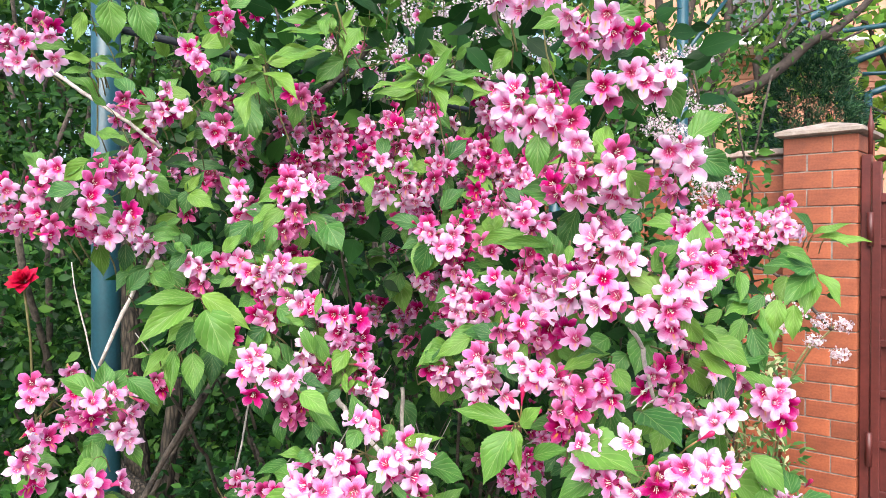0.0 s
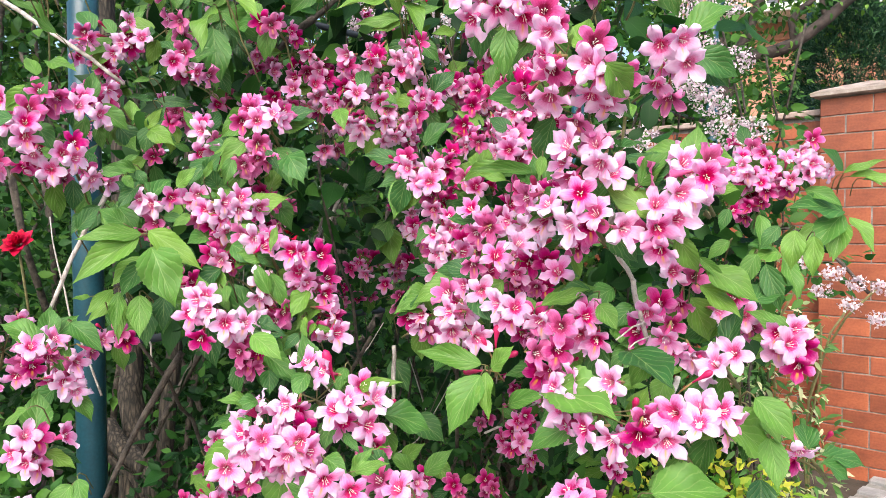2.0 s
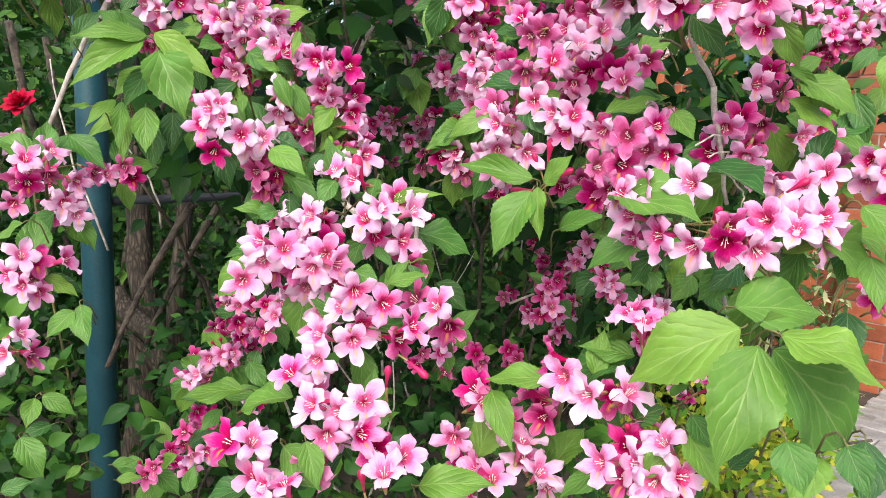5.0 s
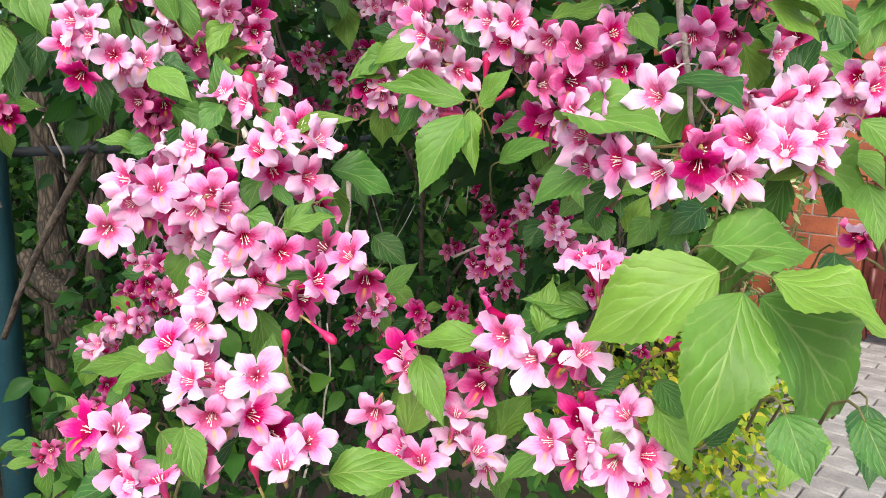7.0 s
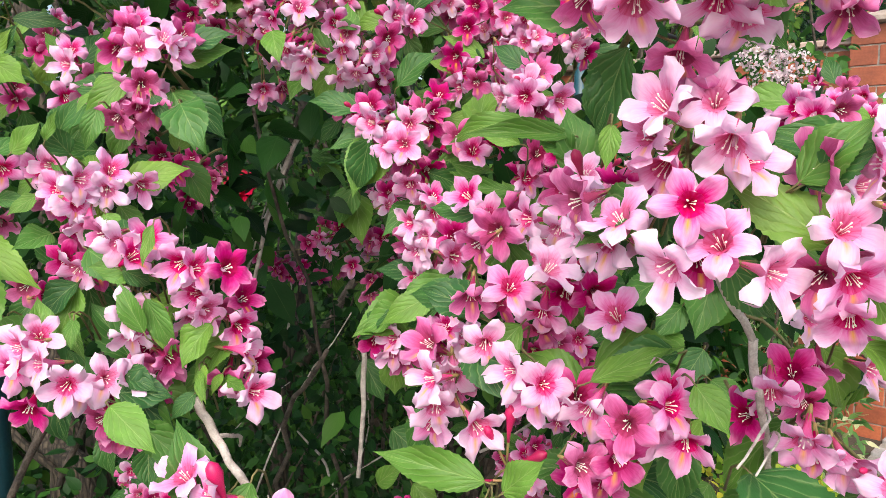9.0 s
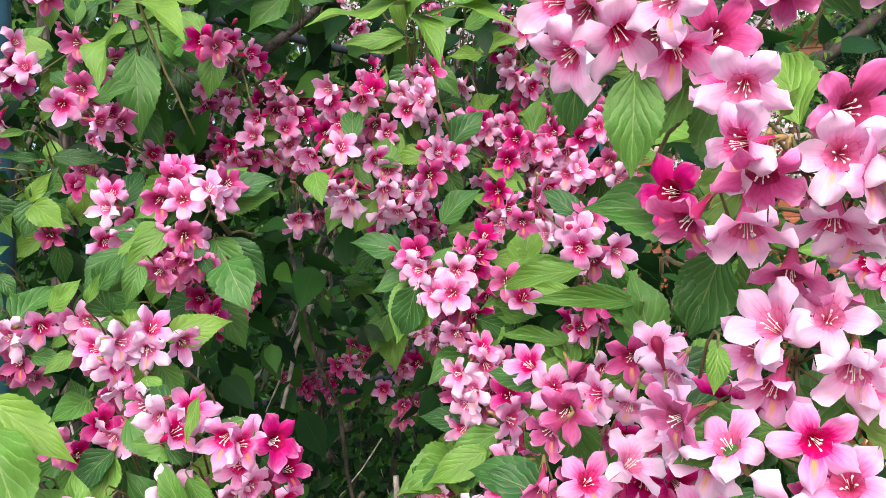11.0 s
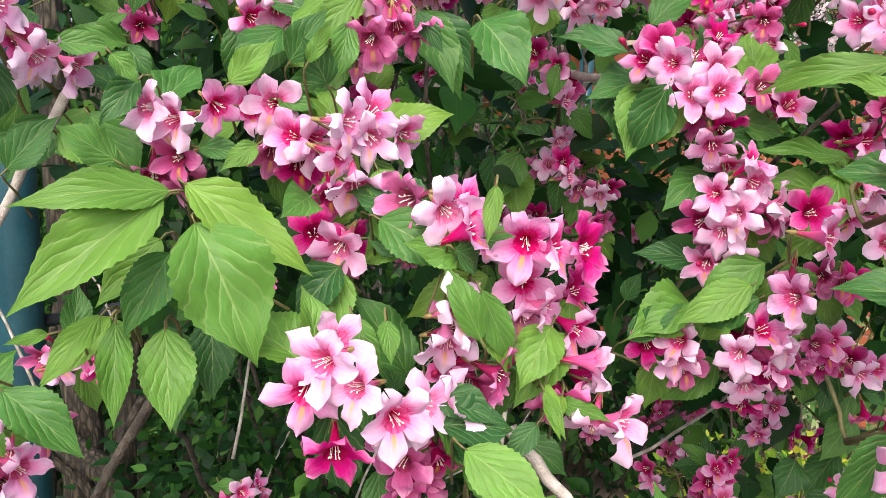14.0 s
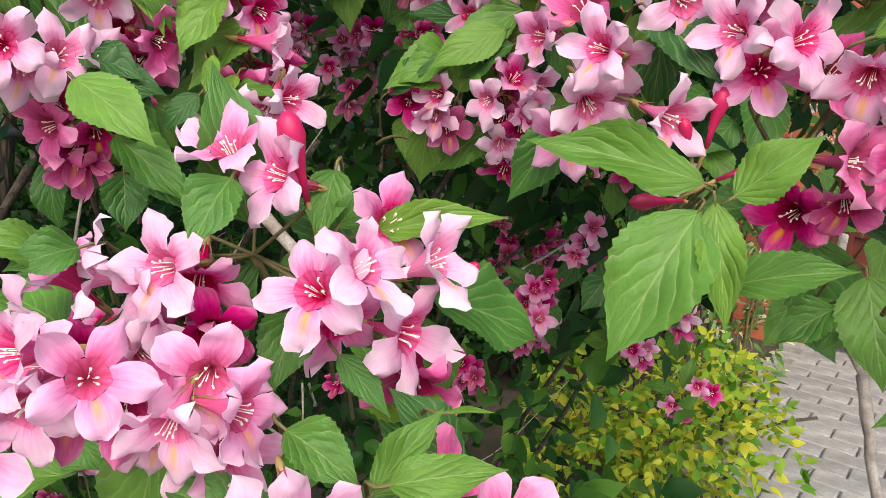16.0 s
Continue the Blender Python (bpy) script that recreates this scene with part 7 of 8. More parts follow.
leaf_on((-0.295, 1.068, 1.291), (-0.304, 1.050, 1.249), (0.14, -0.96, 0.68), LEAVES, 1.03)
leaf_on((-0.405, 1.081, 1.251), (-0.393, 1.057, 1.189), (0.32, -0.90, 0.76), LEAVES, 0.97)
leaf_on((-0.376, 1.091, 1.257), (-0.376, 1.069, 1.205), (0.28, -0.92, 0.73), LEAVES, 1.00)
leaf_on((-0.434, 1.070, 1.257), (-0.426, 1.047, 1.196), (0.39, -0.87, 0.74), LEAVES_YOUNG, 0.60)
leaf_on((-0.435, 1.070, 1.259), (-0.465, 1.038, 1.222), (0.43, -0.87, 0.71), LEAVES_YOUNG, 0.67)
leaf_on((-0.476, 1.022, 1.228), (-0.434, 1.022, 1.189), (0.45, -0.83, 0.79), LEAVES, 0.83)
leaf_on((-0.266, 1.105, 1.235), (-0.272, 1.093, 1.217), (0.06, -0.95, 0.74), LEAVES_YOUNG, 1.03)
leaf_on((-0.028, 1.187, 1.222), (-0.013, 1.185, 1.267), (-0.35, -0.91, 0.66), LEAVES, 1.25)
leaf_on((-0.082, 1.201, 1.217), (-0.042, 1.190, 1.250), (-0.29, -0.93, 0.68), LEAVES, 0.92)
leaf_on((-0.038, 1.382, 1.210), (-0.023, 1.378, 1.241), (-0.26, -0.95, 0.63), LEAVES, 1.17)
leaf_on((-0.212, 1.013, 1.265), (-0.234, 1.017, 1.307), (-0.04, -0.98, 0.66), LEAVES, 0.67)
leaf_on((-0.158, 1.045, 1.216), (-0.147, 1.040, 1.229), (-0.19, -0.92, 0.78), LEAVES_YOUNG, 0.83)
leaf_on((-0.174, 1.025, 1.230), (-0.167, 1.009, 1.210), (-0.16, -0.92, 0.81), LEAVES_YOUNG, 0.58)
leaf_on((0.389, 1.073, 1.312), (0.372, 1.073, 1.268), (-0.34, -0.94, 0.46), LEAVES, 1.00)
leaf_on((0.399, 1.070, 1.299), (0.413, 1.056, 1.238), (-0.37, -0.93, 0.48), LEAVES, 0.83)
leaf_on((0.429, 1.056, 1.341), (0.423, 1.053, 1.291), (-0.39, -0.92, 0.43), LEAVES, 1.00)
leaf_on((0.448, 1.048, 1.334), (0.445, 1.044, 1.283), (-0.41, -0.91, 0.44), LEAVES, 0.83)
leaf_on((0.413, 1.063, 1.346), (0.390, 1.066, 1.317), (-0.36, -0.93, 0.41), LEAVES, 1.00)
leaf_on((0.358, 1.082, 1.368), (0.347, 1.081, 1.338), (-0.31, -0.95, 0.39), LEAVES, 1.00)
leaf_on((0.295, 0.952, 1.299), (0.331, 0.933, 1.265), (-0.32, -0.95, 0.47), LEAVES_YOUNG, 0.47)
leaf_on((-0.476, 1.246, 1.505), (-0.482, 1.238, 1.462), (0.50, -0.86, 0.40), LEAVES, 1.33)
leaf_on((-0.476, 1.247, 1.502), (-0.449, 1.250, 1.540), (0.48, -0.87, 0.36), LEAVES, 0.83)
leaf_on((-0.474, 1.248, 1.501), (-0.438, 1.262, 1.478), (0.47, -0.88, 0.39), LEAVES, 0.83)
leaf_on((-0.498, 1.315, 1.557), (-0.440, 1.338, 1.551), (0.45, -0.89, 0.33), LEAVES, 0.67)
leaf_on((-0.467, 1.245, 1.546), (-0.500, 1.219, 1.547), (0.51, -0.85, 0.32), LEAVES, 0.53)
leaf_on((-0.398, 1.352, 1.700), (-0.417, 1.359, 1.620), (0.37, -0.90, 0.21), LEAVES, 0.83)
leaf_on((-0.391, 1.331, 1.704), (-0.345, 1.388, 1.674), (0.33, -0.90, 0.18), LEAVES, 1.03)
leaf_on((-0.386, 1.339, 1.683), (-0.350, 1.353, 1.659), (0.33, -0.91, 0.19), LEAVES, 0.75)
leaf_on((-0.398, 1.350, 1.704), (-0.430, 1.335, 1.686), (0.38, -0.88, 0.17), LEAVES_YOUNG, 0.83)
leaf_on((-0.428, 1.323, 1.668), (-0.478, 1.299, 1.640), (0.43, -0.87, 0.21), LEAVES, 0.50)
leaf_on((-0.411, 1.341, 1.621), (-0.385, 1.355, 1.568), (0.37, -0.91, 0.28), LEAVES, 0.83)
leaf_on((-0.448, 1.192, 1.568), (-0.467, 1.175, 1.560), (0.51, -0.85, 0.29), LEAVES_YOUNG, 0.67)
leaf_on((-0.501, 1.302, 1.596), (-0.485, 1.300, 1.616), (0.48, -0.86, 0.27), LEAVES_YOUNG, 0.83)
leaf_on((-0.378, 1.366, 1.746), (-0.406, 1.340, 1.790), (0.27, -0.93, 0.21), LEAVES_YOUNG, 0.75)
leaf_on((-0.376, 1.365, 1.749), (-0.271, 1.378, 1.772), (0.22, -0.95, 0.21), LEAVES_YOUNG, 0.60)
leaf_on((-0.383, 1.365, 1.742), (-0.445, 1.343, 1.727), (0.29, -0.93, 0.23), LEAVES_YOUNG, 1.00)
leaf_on((-0.389, 1.372, 1.710), (-0.324, 1.396, 1.657), (0.25, -0.95, 0.27), LEAVES, 0.92)
leaf_on((-0.384, 1.377, 1.696), (-0.421, 1.373, 1.617), (0.28, -0.95, 0.29), LEAVES, 0.83)
leaf_on((-0.380, 1.369, 1.731), (-0.424, 1.358, 1.692), (0.28, -0.94, 0.25), LEAVES, 0.83)
leaf_on((-0.245, 1.327, 1.806), (-0.338, 1.299, 1.809), (0.21, -0.94, 0.17), LEAVES_YOUNG, 0.57)
leaf_on((-0.244, 1.330, 1.796), (-0.324, 1.308, 1.788), (0.20, -0.94, 0.18), LEAVES_YOUNG, 0.50)
leaf_on((-0.243, 1.304, 1.814), (-0.246, 1.306, 1.783), (0.18, -0.94, 0.17), LEAVES_YOUNG, 1.00)
leaf_on((-0.236, 1.332, 1.792), (-0.181, 1.337, 1.783), (0.15, -0.95, 0.19), LEAVES, 0.83)
leaf_on((-0.237, 1.350, 1.805), (-0.205, 1.337, 1.842), (0.16, -0.95, 0.16), LEAVES, 0.67)
leaf_on((-0.230, 1.334, 1.791), (-0.225, 1.339, 1.750), (0.16, -0.95, 0.20), LEAVES_YOUNG, 0.83)
leaf_on((-0.239, 1.395, 1.762), (-0.294, 1.392, 1.712), (0.18, -0.96, 0.23), LEAVES, 0.92)
leaf_on((-0.232, 1.398, 1.753), (-0.189, 1.399, 1.749), (0.15, -0.96, 0.22), LEAVES, 0.92)
leaf_on((-0.107, 1.438, 1.714), (-0.187, 1.426, 1.702), (0.10, -0.98, 0.25), LEAVES_YOUNG, 0.60)
leaf_on((-0.104, 1.440, 1.707), (-0.161, 1.432, 1.692), (0.09, -0.98, 0.26), LEAVES_YOUNG, 0.60)
leaf_on((-0.107, 1.436, 1.721), (-0.126, 1.416, 1.774), (0.08, -0.97, 0.23), LEAVES_YOUNG, 0.67)
leaf_on((-0.096, 1.439, 1.713), (-0.030, 1.432, 1.732), (0.04, -0.98, 0.24), LEAVES_YOUNG, 0.67)
leaf_on((-0.014, 1.458, 1.700), (0.043, 1.445, 1.711), (-0.01, -0.98, 0.26), LEAVES_YOUNG, 0.67)
leaf_on((-0.031, 1.445, 1.724), (0.020, 1.433, 1.752), (0.00, -0.98, 0.23), LEAVES, 0.83)
leaf_on((-0.036, 1.433, 1.770), (-0.084, 1.415, 1.806), (0.04, -0.97, 0.20), LEAVES_YOUNG, 0.75)
leaf_on((-0.027, 1.434, 1.768), (0.005, 1.419, 1.804), (0.01, -0.97, 0.20), LEAVES_YOUNG, 0.67)
leaf_on((0.077, 1.429, 1.785), (0.040, 1.437, 1.746), (-0.04, -0.97, 0.21), LEAVES, 1.00)
leaf_on((0.068, 1.257, 1.758), (0.044, 1.242, 1.793), (-0.04, -0.96, 0.17), LEAVES_YOUNG, 0.50)
leaf_on((-0.080, 1.447, 1.683), (-0.036, 1.451, 1.636), (0.04, -0.99, 0.29), LEAVES, 0.83)
leaf_on((-0.091, 1.448, 1.676), (-0.140, 1.444, 1.643), (0.08, -0.98, 0.29), LEAVES, 0.92)
leaf_on((-0.009, 1.460, 1.694), (-0.053, 1.453, 1.691), (0.02, -0.98, 0.26), LEAVES_YOUNG, 0.83)
leaf_on((-0.540, 1.044, 1.675), (-0.572, 1.020, 1.676), (0.47, -0.86, 0.23), LEAVES_YOUNG, 0.67)
leaf_on((-0.540, 1.044, 1.678), (-0.508, 1.054, 1.674), (0.44, -0.87, 0.23), LEAVES_YOUNG, 0.60)
leaf_on((-0.543, 1.046, 1.662), (-0.574, 1.024, 1.653), (0.47, -0.86, 0.25), LEAVES_YOUNG, 0.60)
leaf_on((-0.541, 1.048, 1.660), (-0.497, 1.064, 1.654), (0.43, -0.88, 0.25), LEAVES_YOUNG, 0.60)
leaf_on((-0.541, 1.026, 1.739), (-0.553, 1.025, 1.694), (0.46, -0.85, 0.20), LEAVES_YOUNG, 0.83)
leaf_on((-0.489, 0.993, 1.743), (-0.486, 1.003, 1.690), (0.43, -0.87, 0.19), LEAVES, 1.25)
leaf_on((-0.458, 1.007, 1.743), (-0.443, 1.024, 1.688), (0.39, -0.88, 0.19), LEAVES, 1.17)
leaf_on((-0.610, 1.148, 0.865), (-0.567, 1.157, 0.835), (0.52, -0.79, 0.77), LEAVES, 1.00)
leaf_on((-0.617, 1.143, 0.862), (-0.617, 1.119, 0.826), (0.54, -0.77, 0.78), LEAVES, 1.00)
leaf_on((-0.597, 1.079, 0.832), (-0.561, 1.071, 0.781), (0.53, -0.76, 0.82), LEAVES, 1.00)
leaf_on((-0.575, 1.008, 0.792), (-0.543, 1.027, 0.800), (0.54, -0.74, 0.85), LEAVES, 1.00)
leaf_on((-0.554, 1.142, 0.767), (-0.566, 1.120, 0.754), (0.50, -0.77, 0.85), LEAVES, 0.83)
leaf_on((-0.594, 1.143, 0.825), (-0.622, 1.110, 0.815), (0.54, -0.77, 0.80), LEAVES, 0.83)
leaf_on((-0.537, 1.192, 0.748), (-0.506, 1.207, 0.750), (0.45, -0.80, 0.84), LEAVES_YOUNG, 0.83)
leaf_on((-0.528, 1.187, 0.727), (-0.493, 1.202, 0.726), (0.44, -0.80, 0.86), LEAVES_YOUNG, 0.83)
leaf_on((-0.415, 1.298, 0.830), (-0.468, 1.265, 0.825), (0.38, -0.86, 0.78), LEAVES, 0.83)
leaf_on((-0.406, 1.297, 0.821), (-0.346, 1.317, 0.832), (0.33, -0.89, 0.78), LEAVES, 0.83)
leaf_on((-0.408, 1.289, 0.805), (-0.432, 1.258, 0.778), (0.37, -0.86, 0.81), LEAVES, 1.00)
leaf_on((-0.374, 1.357, 0.884), (-0.380, 1.334, 0.843), (0.32, -0.90, 0.74), LEAVES, 1.00)
leaf_on((-0.354, 1.369, 0.901), (-0.319, 1.381, 0.929), (0.29, -0.92, 0.70), LEAVES, 1.33)
leaf_on((-0.122, 0.757, 0.994), (-0.107, 0.739, 0.961), (0.24, -0.88, 0.86), LEAVES_YOUNG, 1.00)
leaf_on((-0.437, 1.220, 0.698), (-0.431, 1.239, 0.737), (0.38, -0.83, 0.87), LEAVES, 1.00)
leaf_on((-0.384, 1.243, 0.700), (-0.353, 1.255, 0.712), (0.33, -0.84, 0.88), LEAVES, 1.00)
leaf_on((-0.266, 1.193, 1.171), (-0.276, 1.189, 1.205), (0.28, -0.95, 0.60), LEAVES, 0.83)
leaf_on((-0.260, 1.066, 1.098), (-0.301, 1.038, 1.090), (0.36, -0.86, 0.82), LEAVES, 0.75)
leaf_on((0.171, 0.745, 1.040), (0.184, 0.727, 1.020), (-0.24, -0.90, 0.80), LEAVES, 1.17)
leaf_on((0.169, 0.741, 1.026), (0.187, 0.716, 0.996), (-0.24, -0.89, 0.83), LEAVES, 1.00)
leaf_on((0.202, 0.645, 1.063), (0.207, 0.625, 1.038), (-0.34, -0.86, 0.82), LEAVES, 1.42)
leaf_on((0.231, 0.634, 1.067), (0.237, 0.615, 1.044), (-0.40, -0.84, 0.81), LEAVES, 1.17)
leaf_on((0.135, 0.775, 1.021), (0.159, 0.769, 1.036), (-0.18, -0.92, 0.79), LEAVES, 1.17)
leaf_on((0.158, 0.764, 1.065), (0.186, 0.754, 1.078), (-0.23, -0.93, 0.72), LEAVES, 1.17)
leaf_on((0.135, 0.735, 0.995), (0.158, 0.735, 1.015), (-0.19, -0.90, 0.84), LEAVES, 1.00)
leaf_on((0.195, 0.724, 1.009), (0.213, 0.719, 1.029), (-0.29, -0.88, 0.82), LEAVES, 0.83)
# leaves further in
leaf_on((-0.270, 1.042, 1.326), (-0.223, 1.031, 1.299), (0, -0.9, 0.5), LEAVES, 1.10)
leaf_on((-0.283, 1.034, 1.271), (-0.265, 1.021, 1.240), (0, -1, 0.2), LEAVES_YOUNG, 0.80)
leaf_on((-0.215, 1.030, 1.290), (-0.196, 1.025, 1.242), (0.3, -1, 0.2), LEAVES_YOUNG, 0.80)
leaf_on((-0.237, 1.030, 1.224), (-0.201, 1.019, 1.199), (0, -0.9, 0.5), LEAVES, 1.10)
leaf_on((-0.533, 1.254, 1.508), (-0.488, 1.230, 1.464), (0, -0.9, 0.5), LEAVES_YOUNG)
leaf_on((-0.471, 1.236, 1.499), (-0.421, 1.215, 1.472), (0, -0.9, 0.5), LEAVES_YOUNG)
leaf_on((-0.358, 1.215, 1.452), (-0.390, 1.188, 1.408), (0, -0.9, 0.4), LEAVES)
leaf_on((-0.258, 1.192, 1.464), (-0.227, 1.166, 1.403), (0.3, -0.9, 0.3), LEAVES)
leaf_on((-0.313, 1.191, 1.479), (-0.344, 1.164, 1.439), (-0.4, -0.8, 0.4), LEAVES_YOUNG)
leaf_on((-0.538, 1.215, 1.370), (-0.475, 1.196, 1.356), (0, -0.8, 0.6), LEAVES, 1.20)
leaf_on((-0.554, 1.215, 1.375), (-0.574, 1.188, 1.335), (-0.3, -0.9, 0.4), LEAVES)
leaf_on((-0.542, 1.224, 1.438), (-0.481, 1.207, 1.437), (0, -0.6, 0.8), LEAVES)
leaf_on((-0.066, 1.247, 1.420), (-0.088, 1.218, 1.357), (-0.2, -1, 0.3), LEAVES, 1.15)
leaf_on((0.031, 1.230, 1.249), (-0.030, 1.193, 1.226), (0, -0.8, 0.6), LEAVES)
leaf_on((-0.025, 1.226, 1.242), (-0.086, 1.189, 1.219), (0, -0.8, 0.6), LEAVES)
leaf_on((0.078, 1.226, 1.351), (0.063, 1.196, 1.285), (0, -1, 0.2), LEAVES_YOUNG)
leaf_on((-0.053, 1.269, 1.428), (-0.118, 1.243, 1.406), (0, -0.7, 0.7), LEAVES)
leaf_on((-0.016, 1.241, 1.350), (-0.058, 1.214, 1.318), (0, -0.8, 0.5), LEAVES)
leaf_on((-0.165, 1.587, 1.353), (-0.162, 1.558, 1.287), (0, -1, 0.2), LEAVES)
leaf_on((-0.065, 1.536, 1.315), (-0.068, 1.508, 1.251), (0, -1, 0.2), LEAVES)
leaf_on((-0.177, 1.404, 1.504), (-0.192, 1.368, 1.464), (0, -1, 0.2), LEAVES)
leaf_on((0.023, 1.252, 1.419), (0.063, 1.206, 1.440), (0, -0.5, 0.9), LEAVES_YOUNG)
leaf_on((-0.051, 1.306, 1.476), (-0.007, 1.313, 1.514), (0, -0.8, 0.6), LEAVES)
leaf_on((0.198, 0.735, 1.109), (0.125, 0.754, 1.058), (-0.1, -0.8, 0.7), LEAVES_YOUNG, 1.15)
leaf_on((0.205, 0.717, 1.102), (0.173, 0.685, 1.022), (-0.1, -1, 0.3), LEAVES_YOUNG, 1.10)
leaf_on((0.216, 0.721, 1.099), (0.281, 0.747, 1.020), (0.1, -0.9, 0.4), LEAVES, 1.15)
leaf_on((0.213, 0.702, 1.114), (0.274, 0.683, 1.086), (0.2, -0.5, 0.9), LEAVES_YOUNG, 1.10)
leaf_on((0.201, 0.764, 1.118), (0.275, 0.788, 1.111), (0, -0.7, 0.8), LEAVES, 1.10)
leaf_on((0.118, 0.835, 1.189), (0.175, 0.769, 1.178), (0, -0.6, 0.8), LEAVES)
leaf_on((0.204, 0.889, 1.219), (0.230, 0.809, 1.198), (0.1, -0.7, 0.7), LEAVES)
leaf_on((0.253, 0.743, 1.022), (0.235, 0.715, 0.985), (0, -1, 0.3), LEAVES, 1.10)
leaf_on((0.291, 0.737, 1.031), (0.283, 0.710, 0.991), (0, -1, 0.3), LEAVES, 1.10)
leaf_on((0.207, 0.741, 1.105), (0.222, 0.714, 1.124), (0, -0.5, 0.9), LEAVES_YOUNG)
leaf_on((-0.081, 0.899, 1.106), (-0.043, 0.869, 1.111), (0, -0.4, 0.9), LEAVES_YOUNG)
leaf_on((0.022, 0.843, 1.016), (0.043, 0.798, 0.978), (0, -1, 0.2), LEAVES_YOUNG, 0.80)
leaf_on((0.107, 0.814, 1.044), (0.116, 0.830, 1.081), (0, -1, 0.2), LEAVES_YOUNG)
leaf_on((-0.110, 0.909, 1.136), (-0.115, 0.884, 1.110), (0, -1, 0.2), LEAVES)
leaf_on((-0.148, 0.781, 0.978), (-0.109, 0.760, 0.951), (0, -1, 0.3), LEAVES_YOUNG)
leaf_on((-0.055, 0.790, 0.981), (-0.031, 0.770, 0.971), (0, -0.8, 0.6), LEAVES_YOUNG)
leaf_on((-0.032, 0.768, 0.958), (0.031, 0.755, 0.969), (0, -0.6, 0.8), LEAVES_YOUNG)
leaf_on((0.249, 1.004, 1.349), (0.278, 0.971, 1.313), (0.2, -0.8, 0.6), LEAVES_YOUNG)
leaf_on((0.288, 0.947, 1.282), (0.326, 0.925, 1.249), (0.2, -0.8, 0.6), LEAVES_YOUNG)
leaf_on((0.310, 0.851, 1.173), (0.326, 0.809, 1.148), (0.2, -0.8, 0.6), LEAVES_YOUNG)
leaf_on((0.040, 0.973, 1.272), (0.068, 0.940, 1.239), (0, -1, 0.3), LEAVES)
leaf_on((0.126, 0.979, 1.255), (0.177, 0.936, 1.281), (0, -0.7, 0.7), LEAVES)
leaf_on((-0.086, 1.287, 1.414), (-0.088, 1.229, 1.364), (0, -1, 0.2), LEAVES)
leaf_on((-0.267, 1.054, 1.323), (-0.228, 1.034, 1.300), (0, -0.9, 0.4), LEAVES)
leaf_on((-0.221, 0.972, 1.221), (-0.178, 0.952, 1.194), (0.2, -0.8, 0.5), LEAVES)
leaf_on((-0.490, 0.955, 1.133), (-0.519, 0.949, 1.111), (0, -0.6, 0.8), LEAVES_YOUNG)
leaf_on((-0.454, 0.995, 1.036), (-0.431, 0.970, 0.994), (0, -1, 0.3), LEAVES)
leaf_on((-0.460, 0.993, 1.029), (-0.479, 0.967, 1.002), (0, -1, 0.3), LEAVES)
leaf_on((-0.351, 1.232, 0.860), (-0.442, 1.221, 0.845), (0, -0.5, 0.9), LEAVES_YOUNG)
leaf_on((-0.345, 1.239, 0.902), (-0.314, 1.236, 0.861), (0, -0.9, 0.4), LEAVES)
leaf_on((-0.332, 1.194, 1.691), (-0.409, 1.151, 1.682), (-0.3, -0.6, 0.7), LEAVES_YOUNG, 0.72)
leaf_on((-0.332, 1.194, 1.691), (-0.268, 1.156, 1.638), (0.3, -0.6, 0.7), LEAVES_YOUNG, 0.72)
leaf_on((-0.323, 1.194, 1.709), (-0.215, 1.158, 1.718), (0.3, -0.6, 0.7), LEAVES_YOUNG, 0.72)
leaf_on((-0.350, 1.193, 1.673), (-0.351, 1.152, 1.594), (-0.3, -0.6, 0.7), LEAVES_YOUNG, 0.72)
leaf_on((-0.341, 1.194, 1.719), (-0.373, 1.152, 1.682), (-0.3, -0.6, 0.7), LEAVES_YOUNG, 0.72)
leaf_on((-0.067, 1.204, 1.683), (-0.162, 1.160, 1.652), (-0.3, -0.6, 0.7), LEAVES_YOUNG, 0.72)
leaf_on((-0.067, 1.204, 1.683), (-0.136, 1.161, 1.683), (-0.3, -0.6, 0.7), LEAVES_YOUNG, 0.72)
leaf_on((-0.058, 1.204, 1.683), (0.032, 1.167, 1.674), (0.3, -0.6, 0.7), LEAVES_YOUNG, 0.72)
leaf_on((-0.067, 1.204, 1.674), (-0.038, 1.164, 1.612), (0.3, -0.6, 0.7), LEAVES_YOUNG, 0.72)
leaf_on((-0.072, 1.203, 1.665), (-0.021, 1.166, 1.727), (0.3, -0.6, 0.7), LEAVES_YOUNG, 0.72)
leaf_on((-0.058, 1.204, 1.674), (0.032, 1.167, 1.648), (0.3, -0.6, 0.7), LEAVES_YOUNG, 0.72)
leaf_on((-0.587, 1.184, 1.636), (-0.638, 1.142, 1.681), (-0.3, -0.6, 0.7), LEAVES_YOUNG, 0.72)
leaf_on((-0.596, 1.184, 1.700), (-0.536, 1.146, 1.677), (0.3, -0.6, 0.7), LEAVES_YOUNG, 0.72)
leaf_on((-0.600, 1.183, 1.595), (-0.532, 1.145, 1.571), (0.3, -0.6, 0.7), LEAVES_YOUNG, 0.72)
leaf_on((-0.523, 1.187, 1.791), (-0.497, 1.148, 1.726), (0.3, -0.6, 0.7), LEAVES, 0.72)
leaf_on((-0.587, 1.185, 1.809), (-0.554, 1.146, 1.730), (0.3, -0.6, 0.7), LEAVES, 0.72)
leaf_on((-0.223, 1.199, 1.801), (-0.294, 1.156, 1.775), (-0.3, -0.6, 0.7), LEAVES_YOUNG, 0.72)
